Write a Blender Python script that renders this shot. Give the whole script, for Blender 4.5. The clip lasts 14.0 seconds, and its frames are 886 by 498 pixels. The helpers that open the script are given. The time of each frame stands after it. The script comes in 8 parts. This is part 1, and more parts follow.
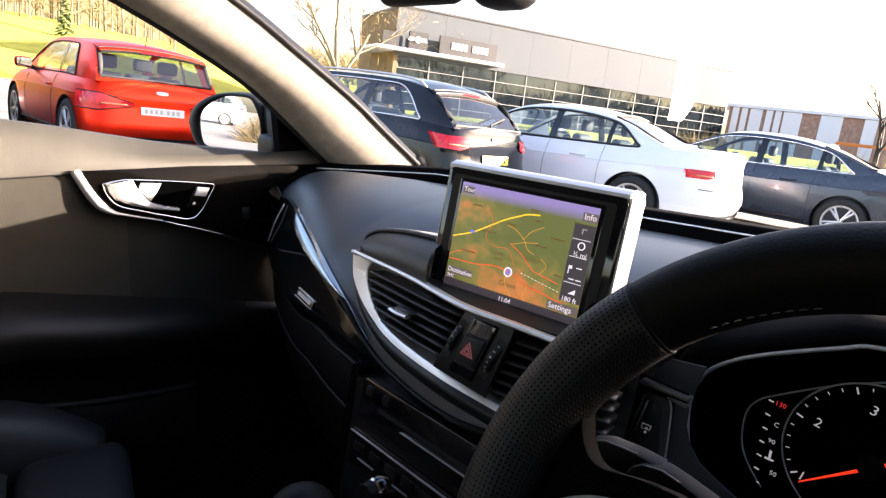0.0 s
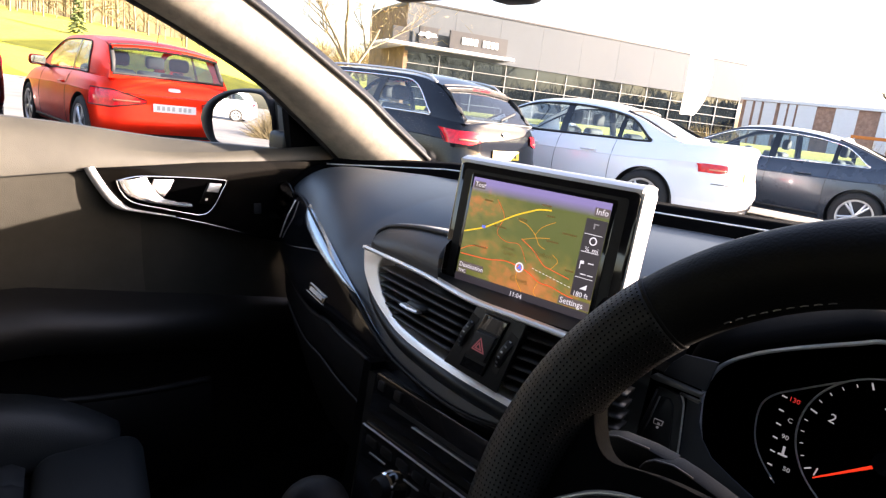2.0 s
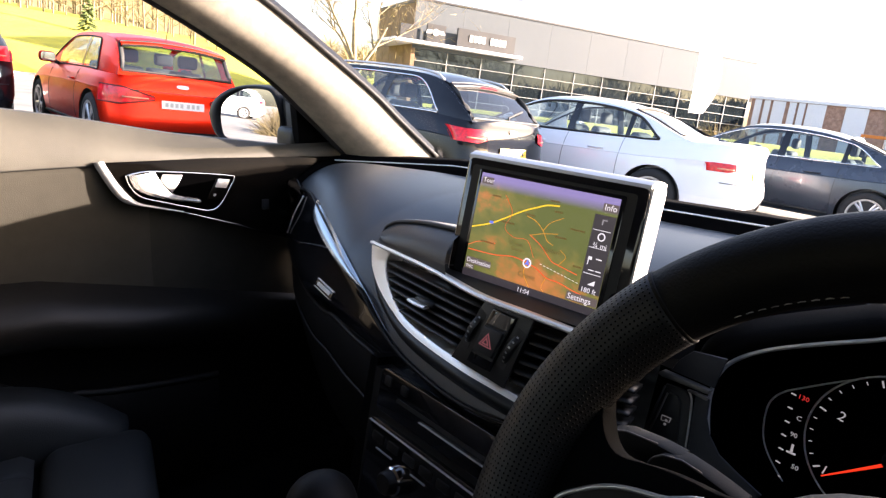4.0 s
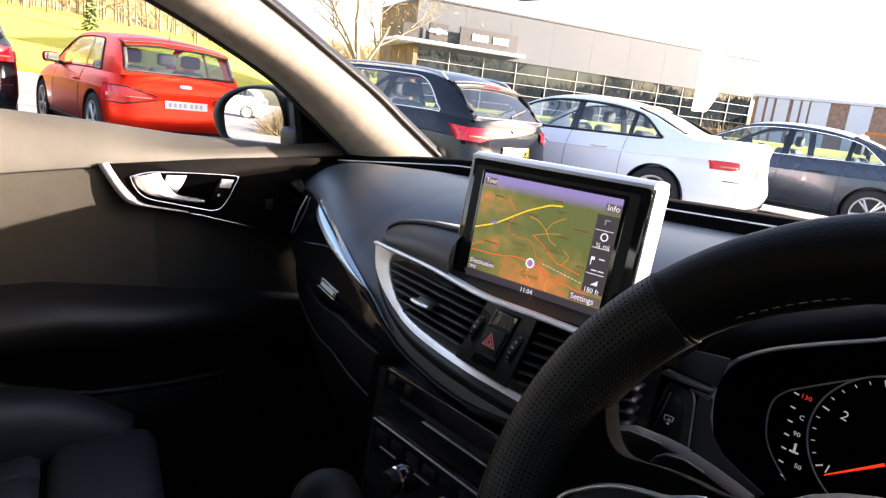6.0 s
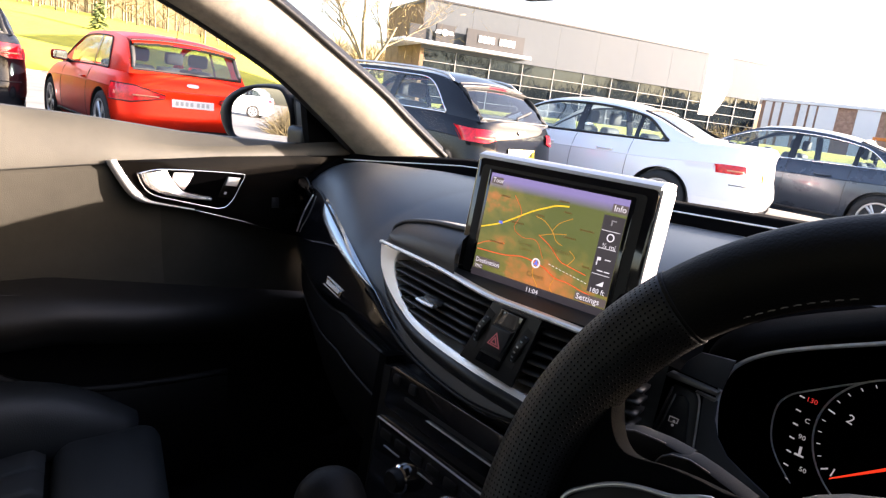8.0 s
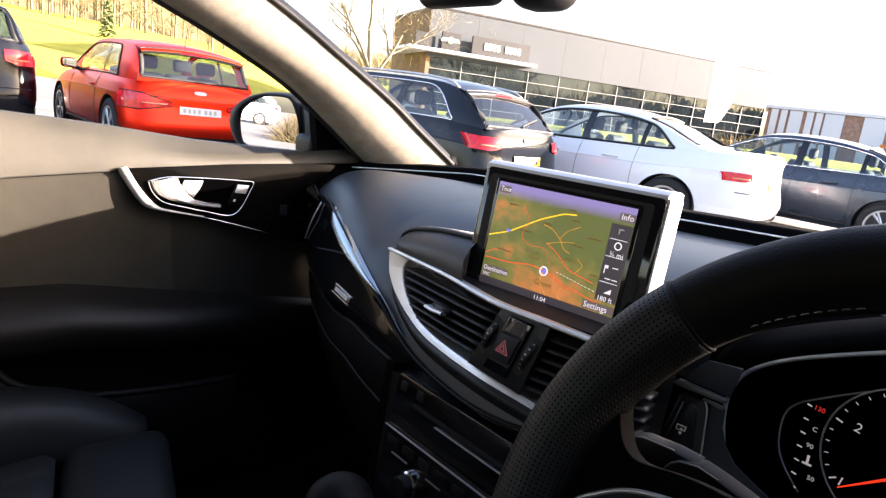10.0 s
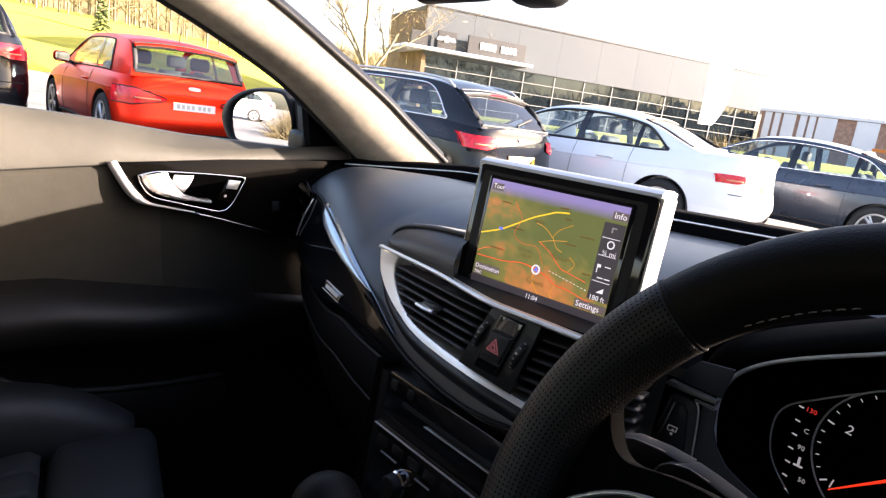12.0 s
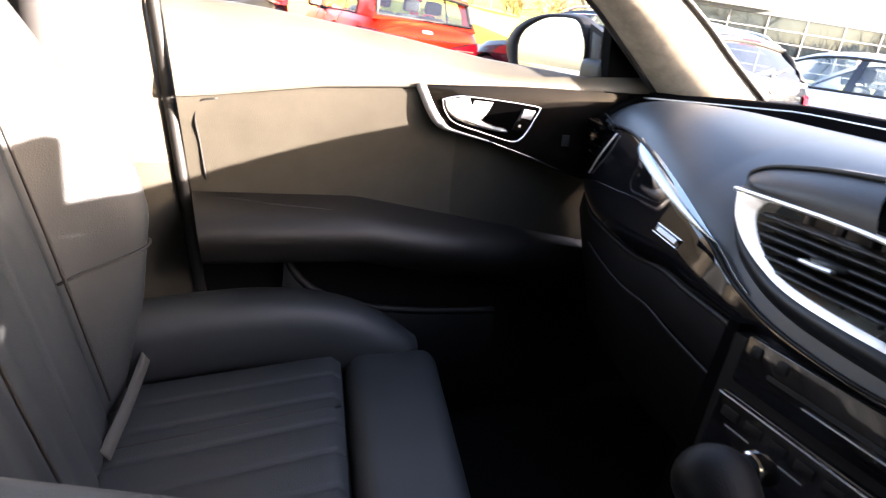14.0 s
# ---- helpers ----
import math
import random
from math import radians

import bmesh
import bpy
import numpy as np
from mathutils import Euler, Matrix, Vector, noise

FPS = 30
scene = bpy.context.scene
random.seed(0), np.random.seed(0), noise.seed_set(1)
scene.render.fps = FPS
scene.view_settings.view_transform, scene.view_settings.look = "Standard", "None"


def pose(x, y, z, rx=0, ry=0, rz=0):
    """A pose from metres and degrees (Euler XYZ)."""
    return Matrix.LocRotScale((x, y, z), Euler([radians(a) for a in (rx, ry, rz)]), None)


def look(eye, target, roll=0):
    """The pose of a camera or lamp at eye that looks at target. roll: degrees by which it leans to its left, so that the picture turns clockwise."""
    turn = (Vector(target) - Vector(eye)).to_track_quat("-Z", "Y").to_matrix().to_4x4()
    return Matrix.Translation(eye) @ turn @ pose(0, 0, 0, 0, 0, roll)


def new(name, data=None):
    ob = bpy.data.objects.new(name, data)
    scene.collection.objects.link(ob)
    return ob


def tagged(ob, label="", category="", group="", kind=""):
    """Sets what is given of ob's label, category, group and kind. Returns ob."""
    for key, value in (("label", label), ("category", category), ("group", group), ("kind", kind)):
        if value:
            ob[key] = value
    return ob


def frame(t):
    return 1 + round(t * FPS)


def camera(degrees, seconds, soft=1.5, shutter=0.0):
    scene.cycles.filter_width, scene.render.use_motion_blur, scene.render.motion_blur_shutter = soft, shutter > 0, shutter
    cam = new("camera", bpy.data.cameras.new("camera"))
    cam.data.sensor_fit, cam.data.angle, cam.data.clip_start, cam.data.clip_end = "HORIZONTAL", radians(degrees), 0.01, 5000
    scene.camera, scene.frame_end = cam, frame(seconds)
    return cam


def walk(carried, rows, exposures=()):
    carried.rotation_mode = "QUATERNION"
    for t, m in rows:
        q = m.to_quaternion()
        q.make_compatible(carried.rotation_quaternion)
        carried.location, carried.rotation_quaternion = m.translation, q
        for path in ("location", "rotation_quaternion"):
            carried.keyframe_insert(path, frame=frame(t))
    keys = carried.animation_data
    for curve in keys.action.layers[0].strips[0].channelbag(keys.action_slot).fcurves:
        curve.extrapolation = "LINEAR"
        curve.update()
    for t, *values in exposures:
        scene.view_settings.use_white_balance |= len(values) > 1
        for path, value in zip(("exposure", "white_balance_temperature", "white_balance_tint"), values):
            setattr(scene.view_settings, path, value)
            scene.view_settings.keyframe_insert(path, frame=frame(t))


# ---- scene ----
cam = camera(71.0, 14.0, soft=1.3, shutter=0.6)
PATH = [
    (0, (0.396, 0.066, 1.114), (-0.987, 1.448, 0.691), 6.8),
    (0.5, (0.396, 0.066, 1.113), (-0.997, 1.437, 0.686), 6.9),
    (1, (0.397, 0.068, 1.115), (-1.002, 1.433, 0.688), 6.4),
    (1.5, (0.396, 0.067, 1.114), (-1.003, 1.429, 0.683), 6.5),
    (2, (0.396, 0.065, 1.114), (-1.006, 1.421, 0.673), 6.5),
    (2.5, (0.396, 0.064, 1.112), (-1.009, 1.417, 0.674), 6.7),
    (3, (0.395, 0.064, 1.111), (-1.012, 1.413, 0.664), 6.7),
    (5.5, (0.397, 0.064, 1.112), (-1.027, 1.395, 0.664), 6.5),
    (6, (0.397, 0.062, 1.113), (-1.023, 1.395, 0.659), 6.5),
    (6.5, (0.398, 0.06, 1.115), (-1.026, 1.389, 0.66), 6.3),
    (7, (0.398, 0.061, 1.113), (-1.034, 1.381, 0.66), 6.6),
    (7.5, (0.398, 0.059, 1.112), (-1.036, 1.38, 0.664), 6.8),
    (8, (0.397, 0.06, 1.111), (-1.033, 1.383, 0.659), 7.0),
    (10.5, (0.399, 0.053, 1.113), (-1.051, 1.361, 0.683), 7.1),
    (11, (0.398, 0.056, 1.111), (-1.055, 1.361, 0.679), 7.2),
    (11.5, (0.398, 0.058, 1.109), (-1.043, 1.371, 0.662), 7.5),
    (12, (0.396, 0.06, 1.11), (-1.037, 1.386, 0.677), 7.7),
    (12.5, (0.395, 0.062, 1.103), (-1.018, 1.397, 0.632), 6.7),
    (12.8, (0.409, 0.011, 1.105), (-1.04, 1.277, 0.562), 7.5),
    (13, (0.39, -0.022, 1.095), (-1.133, 1.136, 0.512), 7.6),
    (13.2, (0.351, -0.051, 1.08), (-1.23, 0.995, 0.441), 6.4),
    (13.5, (0.316, -0.062, 1.07), (-1.341, 0.813, 0.372), 6.0),
    (13.7, (0.29, -0.052, 1.059), (-1.412, 0.753, 0.385), 7.3),
    (14, (0.248, -0.033, 1.048), (-1.462, 0.761, 0.38), 8.4),
    (14.1, (0.240, -0.030, 1.046), (-1.484, 0.738, 0.39), 8.7),
]
EXPO = 3.28
WB = (6900, 26)
walk(cam, [(t, look(eye, target, roll)) for t, eye, target, roll in PATH],
     [(t, EXPO + e, *WB) for t, e in ((0, 0), (12.5, 0), (13.0, 0.35), (13.5, 1.05), (14.0, 1.2))])

# ---- world, sun, exposure ----
SUN_AZ, SUN_EL = 56.5, 12.6          # degrees from +X towards +Y, and above the horizon
world = bpy.data.worlds.new("sky")
scene.world = world
world.use_nodes = True
wn = world.node_tree.nodes
sky = wn.new("ShaderNodeTexSky")
sky.sky_type = "NISHITA"
sky.sun_disc = False
sky.sun_elevation = radians(SUN_EL)
sky.sun_rotation = radians(90 - SUN_AZ)
sky.air_density, sky.dust_density, sky.ozone_density = 1.0, 3.0, 1.5
wn["Background"].inputs["Strength"].default_value = 0.088
world.node_tree.links.new(sky.outputs[0], wn["Background"].inputs["Color"])
sun_data = bpy.data.lights.new("sun", "SUN")
sun_data.energy, sun_data.angle, sun_data.color = 5.0, radians(0.6), (1.0, 0.925, 0.78)
sun = new("sun", sun_data)
sd = Vector((math.cos(radians(SUN_EL)) * math.cos(radians(SUN_AZ)), math.cos(radians(SUN_EL)) * math.sin(radians(SUN_AZ)), math.sin(radians(SUN_EL))))
sun.matrix_world = look(sd * 50, (0, 0, 0))


# ---- materials ----
def mat(name, col, rough=0.5, metal=0.0, var=0.12, scale=6.0, bump=0.0, bump_scale=200.0, coat=0.0, emit=None, spec=0.5, col2=None, island=0.0):
    m = bpy.data.materials.new(name)
    m.use_nodes = True
    nt = m.node_tree
    b = nt.nodes["Principled BSDF"]
    b.inputs["Roughness"].default_value = rough
    b.inputs["Metallic"].default_value = metal
    b.inputs["Coat Weight"].default_value = coat
    b.inputs["Coat Roughness"].default_value = 0.05
    b.inputs["Specular IOR Level"].default_value = spec
    co = nt.nodes.new("ShaderNodeTexCoord")
    n1 = nt.nodes.new("ShaderNodeTexNoise")
    n1.inputs["Scale"].default_value = scale
    n1.inputs["Detail"].default_value = 8
    n1.inputs["Roughness"].default_value = 0.65
    nt.links.new(co.outputs["Object"], n1.inputs["Vector"])
    ramp = nt.nodes.new("ShaderNodeValToRGB")
    c1 = col2 if col2 else tuple(max(0, c * (1 - var)) for c in col)
    c2 = col if col2 else tuple(min(1, c * (1 + var)) for c in col)
    ramp.color_ramp.elements[0].position, ramp.color_ramp.elements[1].position = 0.35, 0.65
    ramp.color_ramp.elements[0].color = (*c1, 1)
    ramp.color_ramp.elements[1].color = (*c2, 1)
    nt.links.new(n1.outputs["Fac"], ramp.inputs["Fac"])
    nt.links.new(ramp.outputs["Color"], b.inputs["Base Color"])
    rr = nt.nodes.new("ShaderNodeMapRange")
    rr.inputs["To Min"].default_value, rr.inputs["To Max"].default_value = rough * 0.85, min(1, rough * 1.15)
    nt.links.new(n1.outputs["Fac"], rr.inputs["Value"])
    nt.links.new(rr.outputs["Result"], b.inputs["Roughness"])
    if bump:
        n2 = nt.nodes.new("ShaderNodeTexNoise")
        n2.inputs["Scale"].default_value = bump_scale
        n2.inputs["Detail"].default_value = 4
        nt.links.new(co.outputs["Object"], n2.inputs["Vector"])
        bp = nt.nodes.new("ShaderNodeBump")
        bp.inputs["Strength"].default_value = bump
        bp.inputs["Distance"].default_value = 0.4 / bump_scale
        nt.links.new(n2.outputs["Fac"], bp.inputs["Height"])
        nt.links.new(bp.outputs["Normal"], b.inputs["Normal"])
    if emit:
        b.inputs["Emission Color"].default_value = (*emit[:3], 1)
        b.inputs["Emission Strength"].default_value = emit[3] * 0.17
    return m


def glass_mat(name, tint=(0.85, 0.92, 0.92), gloss=1.0):
    m = bpy.data.materials.new(name)
    m.use_nodes = True
    nt = m.node_tree
    nt.nodes.clear()
    out = nt.nodes.new("ShaderNodeOutputMaterial")
    tr = nt.nodes.new("ShaderNodeBsdfTransparent")
    tr.inputs["Color"].default_value = (*tint, 1)
    gl = nt.nodes.new("ShaderNodeBsdfGlossy")
    gl.inputs["Roughness"].default_value = 0.02
    lw = nt.nodes.new("ShaderNodeLayerWeight")
    lw.inputs["Blend"].default_value = 0.5
    pw = nt.nodes.new("ShaderNodeMath")
    pw.operation = "POWER"
    pw.inputs[1].default_value = 5.0
    nt.links.new(lw.outputs["Facing"], pw.inputs[0])
    fr = nt.nodes.new("ShaderNodeMath")
    fr.operation = "MULTIPLY_ADD"
    fr.inputs[1].default_value, fr.inputs[2].default_value = 0.92, 0.08
    nt.links.new(pw.outputs[0], fr.inputs[0])
    mu = nt.nodes.new("ShaderNodeMath")
    mu.operation = "MULTIPLY"
    mu.inputs[1].default_value = gloss
    mix = nt.nodes.new("ShaderNodeMixShader")
    nt.links.new(fr.outputs[0], mu.inputs[0])
    nt.links.new(mu.outputs[0], mix.inputs[0])
    nt.links.new(tr.outputs[0], mix.inputs[1])
    nt.links.new(gl.outputs[0], mix.inputs[2])
    nt.links.new(mix.outputs[0], out.inputs[0])
    return m


def leather_mat(name, col, rough=0.45, cell=420.0, strength=0.35, var=0.15, spec=0.5):
    m = mat(name, col, rough, var=var, scale=9, spec=spec)
    nt = m.node_tree
    co = [n for n in nt.nodes if n.type == "TEX_COORD"][0]
    vo = nt.nodes.new("ShaderNodeTexVoronoi")
    vo.feature = "DISTANCE_TO_EDGE"
    vo.inputs["Scale"].default_value = cell
    nt.links.new(co.outputs["Object"], vo.inputs["Vector"])
    bp = nt.nodes.new("ShaderNodeBump")
    bp.inputs["Strength"].default_value = strength
    bp.inputs["Distance"].default_value = 0.0006
    nt.links.new(vo.outputs["Distance"], bp.inputs["Height"])
    nt.links.new(bp.outputs["Normal"], nt.nodes["Principled BSDF"].inputs["Normal"])
    return m


def perforated_mat(name, col):
    m = mat(name, col, 0.5, var=0.2, scale=14, spec=0.4)
    nt = m.node_tree
    b = nt.nodes["Principled BSDF"]
    co = [n for n in nt.nodes if n.type == "TEX_COORD"][0]
    vo = nt.nodes.new("ShaderNodeTexVoronoi")
    vo.inputs["Scale"].default_value = 370
    vo.inputs["Randomness"].default_value = 0.0
    vo.voronoi_dimensions = "2D"
    nt.links.new(co.outputs["UV"], vo.inputs["Vector"])
    cr = nt.nodes.new("ShaderNodeMapRange")
    cr.inputs["From Min"].default_value, cr.inputs["From Max"].default_value = 0.13, 0.27
    nt.links.new(vo.outputs["Distance"], cr.inputs["Value"])
    mix = nt.nodes.new("ShaderNodeMix")
    mix.data_type = "RGBA"
    mix.inputs[6].default_value = (0.003, 0.003, 0.003, 1)
    nt.links.new(cr.outputs["Result"], mix.inputs[0])
    ramp = [n for n in nt.nodes if n.type == "VALTORGB"][0]
    nt.links.new(ramp.outputs["Color"], mix.inputs[7])
    nt.links.new(mix.outputs[2], b.inputs["Base Color"])
    sp = nt.nodes.new("ShaderNodeMath")
    sp.operation = "MULTIPLY"
    sp.inputs[1].default_value = 0.4
    nt.links.new(cr.outputs["Result"], sp.inputs[0])
    nt.links.new(sp.outputs[0], b.inputs["Specular IOR Level"])
    bp = nt.nodes.new("ShaderNodeBump")
    bp.inputs["Strength"].default_value = 0.7
    bp.inputs["Distance"].default_value = 0.0006
    nt.links.new(cr.outputs["Result"], bp.inputs["Height"])
    nt.links.new(bp.outputs["Normal"], b.inputs["Normal"])
    return m


# paler copy of the dash leather, with glare put into its colour and sheen
M_GLAREPAD = leather_mat("glare_dash_leather", (0.058, 0.061, 0.064), 0.66, strength=0.25, spec=1.0)
M_GLAREPAD.node_tree.nodes["Principled BSDF"].inputs["Sheen Weight"].default_value = 0.40
M_GLAREPAD.node_tree.nodes["Principled BSDF"].inputs["Sheen Roughness"].default_value = 0.35
M_GLAREPAD.node_tree.nodes["Principled BSDF"].inputs["Sheen Weight"].default_value = 0.12
M_GLAREPAD.node_tree.nodes["Principled BSDF"].inputs["Sheen Roughness"].default_value = 0.35
M_PADP = leather_mat("dash_top_leather", (0.0162, 0.0245, 0.0312), 0.46, strength=0.25, spec=0.85)
M_SOFT = leather_mat("soft_black", (0.007, 0.007, 0.0072), 0.55, spec=0.35)
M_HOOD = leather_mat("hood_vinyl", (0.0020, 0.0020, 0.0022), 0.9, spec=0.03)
M_SURR = mat("bright_aluminium", (0.96, 0.94, 0.90), 0.42, metal=0.8, var=0.04, bump=0.05, bump_scale=700)
M_HARD = mat("hard_black_plastic", (0.0065, 0.0065, 0.0068), 0.5, spec=0.28, bump=0.2, bump_scale=900)
M_SLAT = mat("vent_plastic", (0.012, 0.012, 0.0125), 0.42, spec=0.45, bump=0.15, bump_scale=900)
M_LID = leather_mat("lid_leather", (0.0105, 0.0110, 0.0118), 0.45, spec=0.45)
M_BUTTON = mat("button_grey", (0.022, 0.021, 0.022), 0.5, spec=0.35, bump=0.1, bump_scale=900)
M_GLOSS = mat("piano_black", (0.006, 0.006, 0.007), 0.07, coat=0.25, var=0.3)
M_DTRIM = mat("door_trim_black", (0.003, 0.0026, 0.0022), 0.09, var=0.3, spec=0.07)
# pale metal for the highlight laid on the gloss trim
M_TRIMGLINT = mat("trim_sky_glint", (0.46, 0.53, 0.57), 0.26, metal=0.9, var=0.06)
M_LEVER = mat("lever_metal", (0.60, 0.585, 0.55), 0.24, metal=0.75, var=0.03)
M_CHROME = mat("chrome", (0.85, 0.85, 0.86), 0.12, metal=1.0, var=0.03)
M_SATIN = mat("satin_aluminium", (0.54, 0.54, 0.54), 0.30, metal=0.6, var=0.05, bump=0.05, bump_scale=700)
M_SILVER = mat("silver_paint", (0.62, 0.62, 0.62), 0.35, metal=0.4, var=0.04)
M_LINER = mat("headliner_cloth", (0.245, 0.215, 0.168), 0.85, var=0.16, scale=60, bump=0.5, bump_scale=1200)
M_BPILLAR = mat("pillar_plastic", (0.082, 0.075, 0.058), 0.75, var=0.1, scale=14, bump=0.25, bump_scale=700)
M_DOORTOP = leather_mat("door_top_vinyl", (0.060, 0.0565, 0.0450), 0.6, cell=500, strength=0.4)
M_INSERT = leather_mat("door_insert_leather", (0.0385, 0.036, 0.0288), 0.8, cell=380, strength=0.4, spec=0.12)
# darker copy of the insert leather, with the shade put into its colour
M_INSERTSHADE = leather_mat("shaded_insert_leather", (0.0275, 0.0257, 0.0207), 0.8, cell=380, strength=0.4, spec=0.12)
M_SEAT = leather_mat("seat_leather", (0.0222, 0.0268, 0.0302), 0.55, cell=300, strength=0.45)
M_RIM = leather_mat("wheel_leather", (0.0042, 0.0041, 0.0041), 0.55, cell=400, strength=0.4, spec=0.16)
# thread coloured pale to carry the sun's glint
M_THREAD = mat("glinting_grey_thread", (0.30, 0.29, 0.28), 0.7, var=0.1)
M_SPOKE = leather_mat("spoke_leather", (0.0015, 0.0018, 0.0022), 0.85, cell=400, strength=0.4, spec=0.06)
M_PERF = perforated_mat("perforated_leather", (0.0056, 0.0060, 0.0066))
M_CARPET = mat("carpet", (0.005, 0.005, 0.005), 0.95, spec=0.1, bump=0.6, bump_scale=600)
M_PANE = glass_mat("clear_pane", (0.955, 0.965, 0.96), 0.10)
M_REARGLASS = glass_mat("rear_glass", (0.40, 0.49, 0.50), 1.3)
# darker than ordinary car glass, to hold back daylight
M_DIMPANE = glass_mat("dimming_pane", (0.30, 0.33, 0.325), 0.6)
M_CARGLASS = glass_mat("car_glass", (0.70, 0.79, 0.80), 1.3)
M_SHOWGLASS = mat("showroom_glass", (0.013, 0.018, 0.021), 0.02, var=0.35, scale=0.25, spec=0.8)
M_SHOWGLASS.node_tree.nodes["Principled BSDF"].inputs["IOR"].default_value = 1.62
M_SHOWGLASS.node_tree.nodes["Principled BSDF"].inputs["Specular Tint"].default_value = (0.70, 0.87, 1.0, 1)
M_SAILGREY = mat("foot_grey", (0.05, 0.05, 0.048), 0.5, var=0.1)
M_MIRROR = mat("mirror", (0.93, 0.94, 0.95), 0.01, metal=1.0, var=0.0)
M_BLACK = mat("matt_black", (0.008, 0.008, 0.008), 0.6)
M_DIAL = mat("dial_black", (0.0008, 0.0008, 0.0009), 0.95, spec=0.0)
M_LOWER = mat("lower_plastic", (0.0045, 0.0045, 0.0048), 0.65, spec=0.15, bump=0.2, bump_scale=700)
M_STALK = mat("stalk_plastic", (0.0058, 0.0064, 0.0072), 0.6, spec=0.15, bump=0.2, bump_scale=900)
M_PANELGREY = mat("panel_grey", (0.045, 0.045, 0.046), 0.5, spec=0.4, bump=0.15, bump_scale=900)
M_SWFACE = mat("switch_charcoal", (0.022, 0.022, 0.023), 0.4, spec=0.4)
M_CHEEK = mat("slate_plastic", (0.033, 0.035, 0.041), 0.55, spec=0.35, bump=0.2, bump_scale=800)
M_TRIMGREY = mat("satin_trim_grey", (0.20, 0.19, 0.175), 0.4, metal=0.5, var=0.05)
M_ICON = mat("printed_icon", (0.30, 0.30, 0.30), 0.5, emit=(0.8, 0.82, 0.85, 0.06))
M_ARM = leather_mat("armrest_leather", (0.0085, 0.0079, 0.0072), 0.5, cell=380, strength=0.4, spec=0.35)
M_TYRE = mat("tyre_rubber", (0.02, 0.02, 0.02), 0.85, bump=0.3, bump_scale=80)
M_RED = mat("red_paint", (0.94, 0.028, 0.004), 0.36, metal=0.92, coat=0.25, var=0.08, scale=2)
M_BPAINT = mat("black_paint", (0.006, 0.007, 0.010), 0.10, spec=0.35, coat=0.15, var=0.1, scale=2)
M_WPAINT = mat("white_paint", (0.86, 0.87, 0.89), 0.3, coat=1.0, var=0.03, scale=2)
M_GPAINT = mat("grey_paint", (0.048, 0.060, 0.078), 0.28, metal=0.4, coat=0.5, var=0.08, scale=2)
M_BLPAINT = mat("blue_paint", (0.07, 0.12, 0.22), 0.25, metal=0.3, coat=1.0, var=0.08, scale=2)
M_LAMP = mat("tail_lamp_red", (0.70, 0.010, 0.020), 0.12, coat=0.4, var=0.35, scale=25)
M_LAMPW = mat("lamp_clear", (0.75, 0.28, 0.16), 0.15, coat=1.0, var=0.1, scale=30)
M_PLATE = mat("plate_yellow", (0.75, 0.55, 0.06), 0.4, var=0.05)
M_PLATEW = mat("plate_white", (0.75, 0.75, 0.72), 0.4, var=0.05)
M_ALLOY = mat("alloy", (0.55, 0.56, 0.58), 0.3, metal=0.8, var=0.08)
M_ASPH = mat("asphalt", (0.17, 0.165, 0.155), 0.92, var=0.25, scale=0.8, bump=0.5, bump_scale=40)
M_PAVE = mat("paving", (0.30, 0.285, 0.26), 0.9, var=0.18, scale=1.5, bump=0.4, bump_scale=30)
M_GRASS = mat("grass", (0.46, 0.41, 0.032), 0.95, col2=(0.30, 0.30, 0.022), scale=0.6, bump=0.8, bump_scale=12)
M_BARK = mat("bark", (0.22, 0.17, 0.11), 0.9, var=0.35, scale=4, bump=0.7, bump_scale=25)
M_BIRCH = mat("pale_bark", (0.20, 0.165, 0.11), 0.9, var=0.3, scale=3, bump=0.5, bump_scale=15)
M_TWIG = mat("twigs", (0.36, 0.275, 0.12), 0.9, var=0.4, scale=0.7)
M_UNDER = mat("undergrowth", (0.225, 0.175, 0.084), 0.95, col2=(0.150, 0.120, 0.055), scale=0.35)
M_WTRUNK = mat("woodland_bark", (0.18, 0.148, 0.090), 0.9, var=0.3, scale=0.5)
M_WTWIG = mat("woodland_twigs", (0.215, 0.168, 0.083), 0.9, var=0.35, scale=0.5)
M_DTWIG = mat("dark_twigs", (0.05, 0.04, 0.03), 0.9, var=0.4, scale=0.7)
M_CONIFER = mat("conifer", (0.09, 0.12, 0.03), 0.9, var=0.4, scale=2)
M_CLAD = mat("grey_cladding", (0.070, 0.083, 0.095), 0.8, var=0.05, scale=0.25, bump=0.1, bump_scale=3)
M_CLADD = mat("dark_cladding", (0.032, 0.032, 0.034), 0.5, var=0.1, scale=0.5)
M_WOOD = mat("timber_cladding", (0.19, 0.115, 0.058), 0.7, var=0.3, scale=1.5, bump=0.3, bump_scale=12)
M_FRAME = mat("window_bars", (0.30, 0.30, 0.29), 0.5, var=0.05)
M_WHITE = mat("white_metal", (0.8, 0.8, 0.79), 0.45, var=0.04)
M_BRICK = mat("brick_red", (0.40, 0.24, 0.17), 0.9, var=0.25, scale=3, bump=0.4, bump_scale=20)
M_CONC = mat("concrete", (0.42, 0.40, 0.37), 0.9, var=0.15, scale=1.2, bump=0.3, bump_scale=20)
M_HEDGE = mat("hedge_leaves", (0.055, 0.043, 0.018), 0.9, var=0.4, scale=2)
M_BARGREY = mat("faded_plate_marks", (0.42, 0.42, 0.40), 0.5)
M_ORANGE = mat("orange_plastic", (0.75, 0.22, 0.03), 0.5, var=0.08)
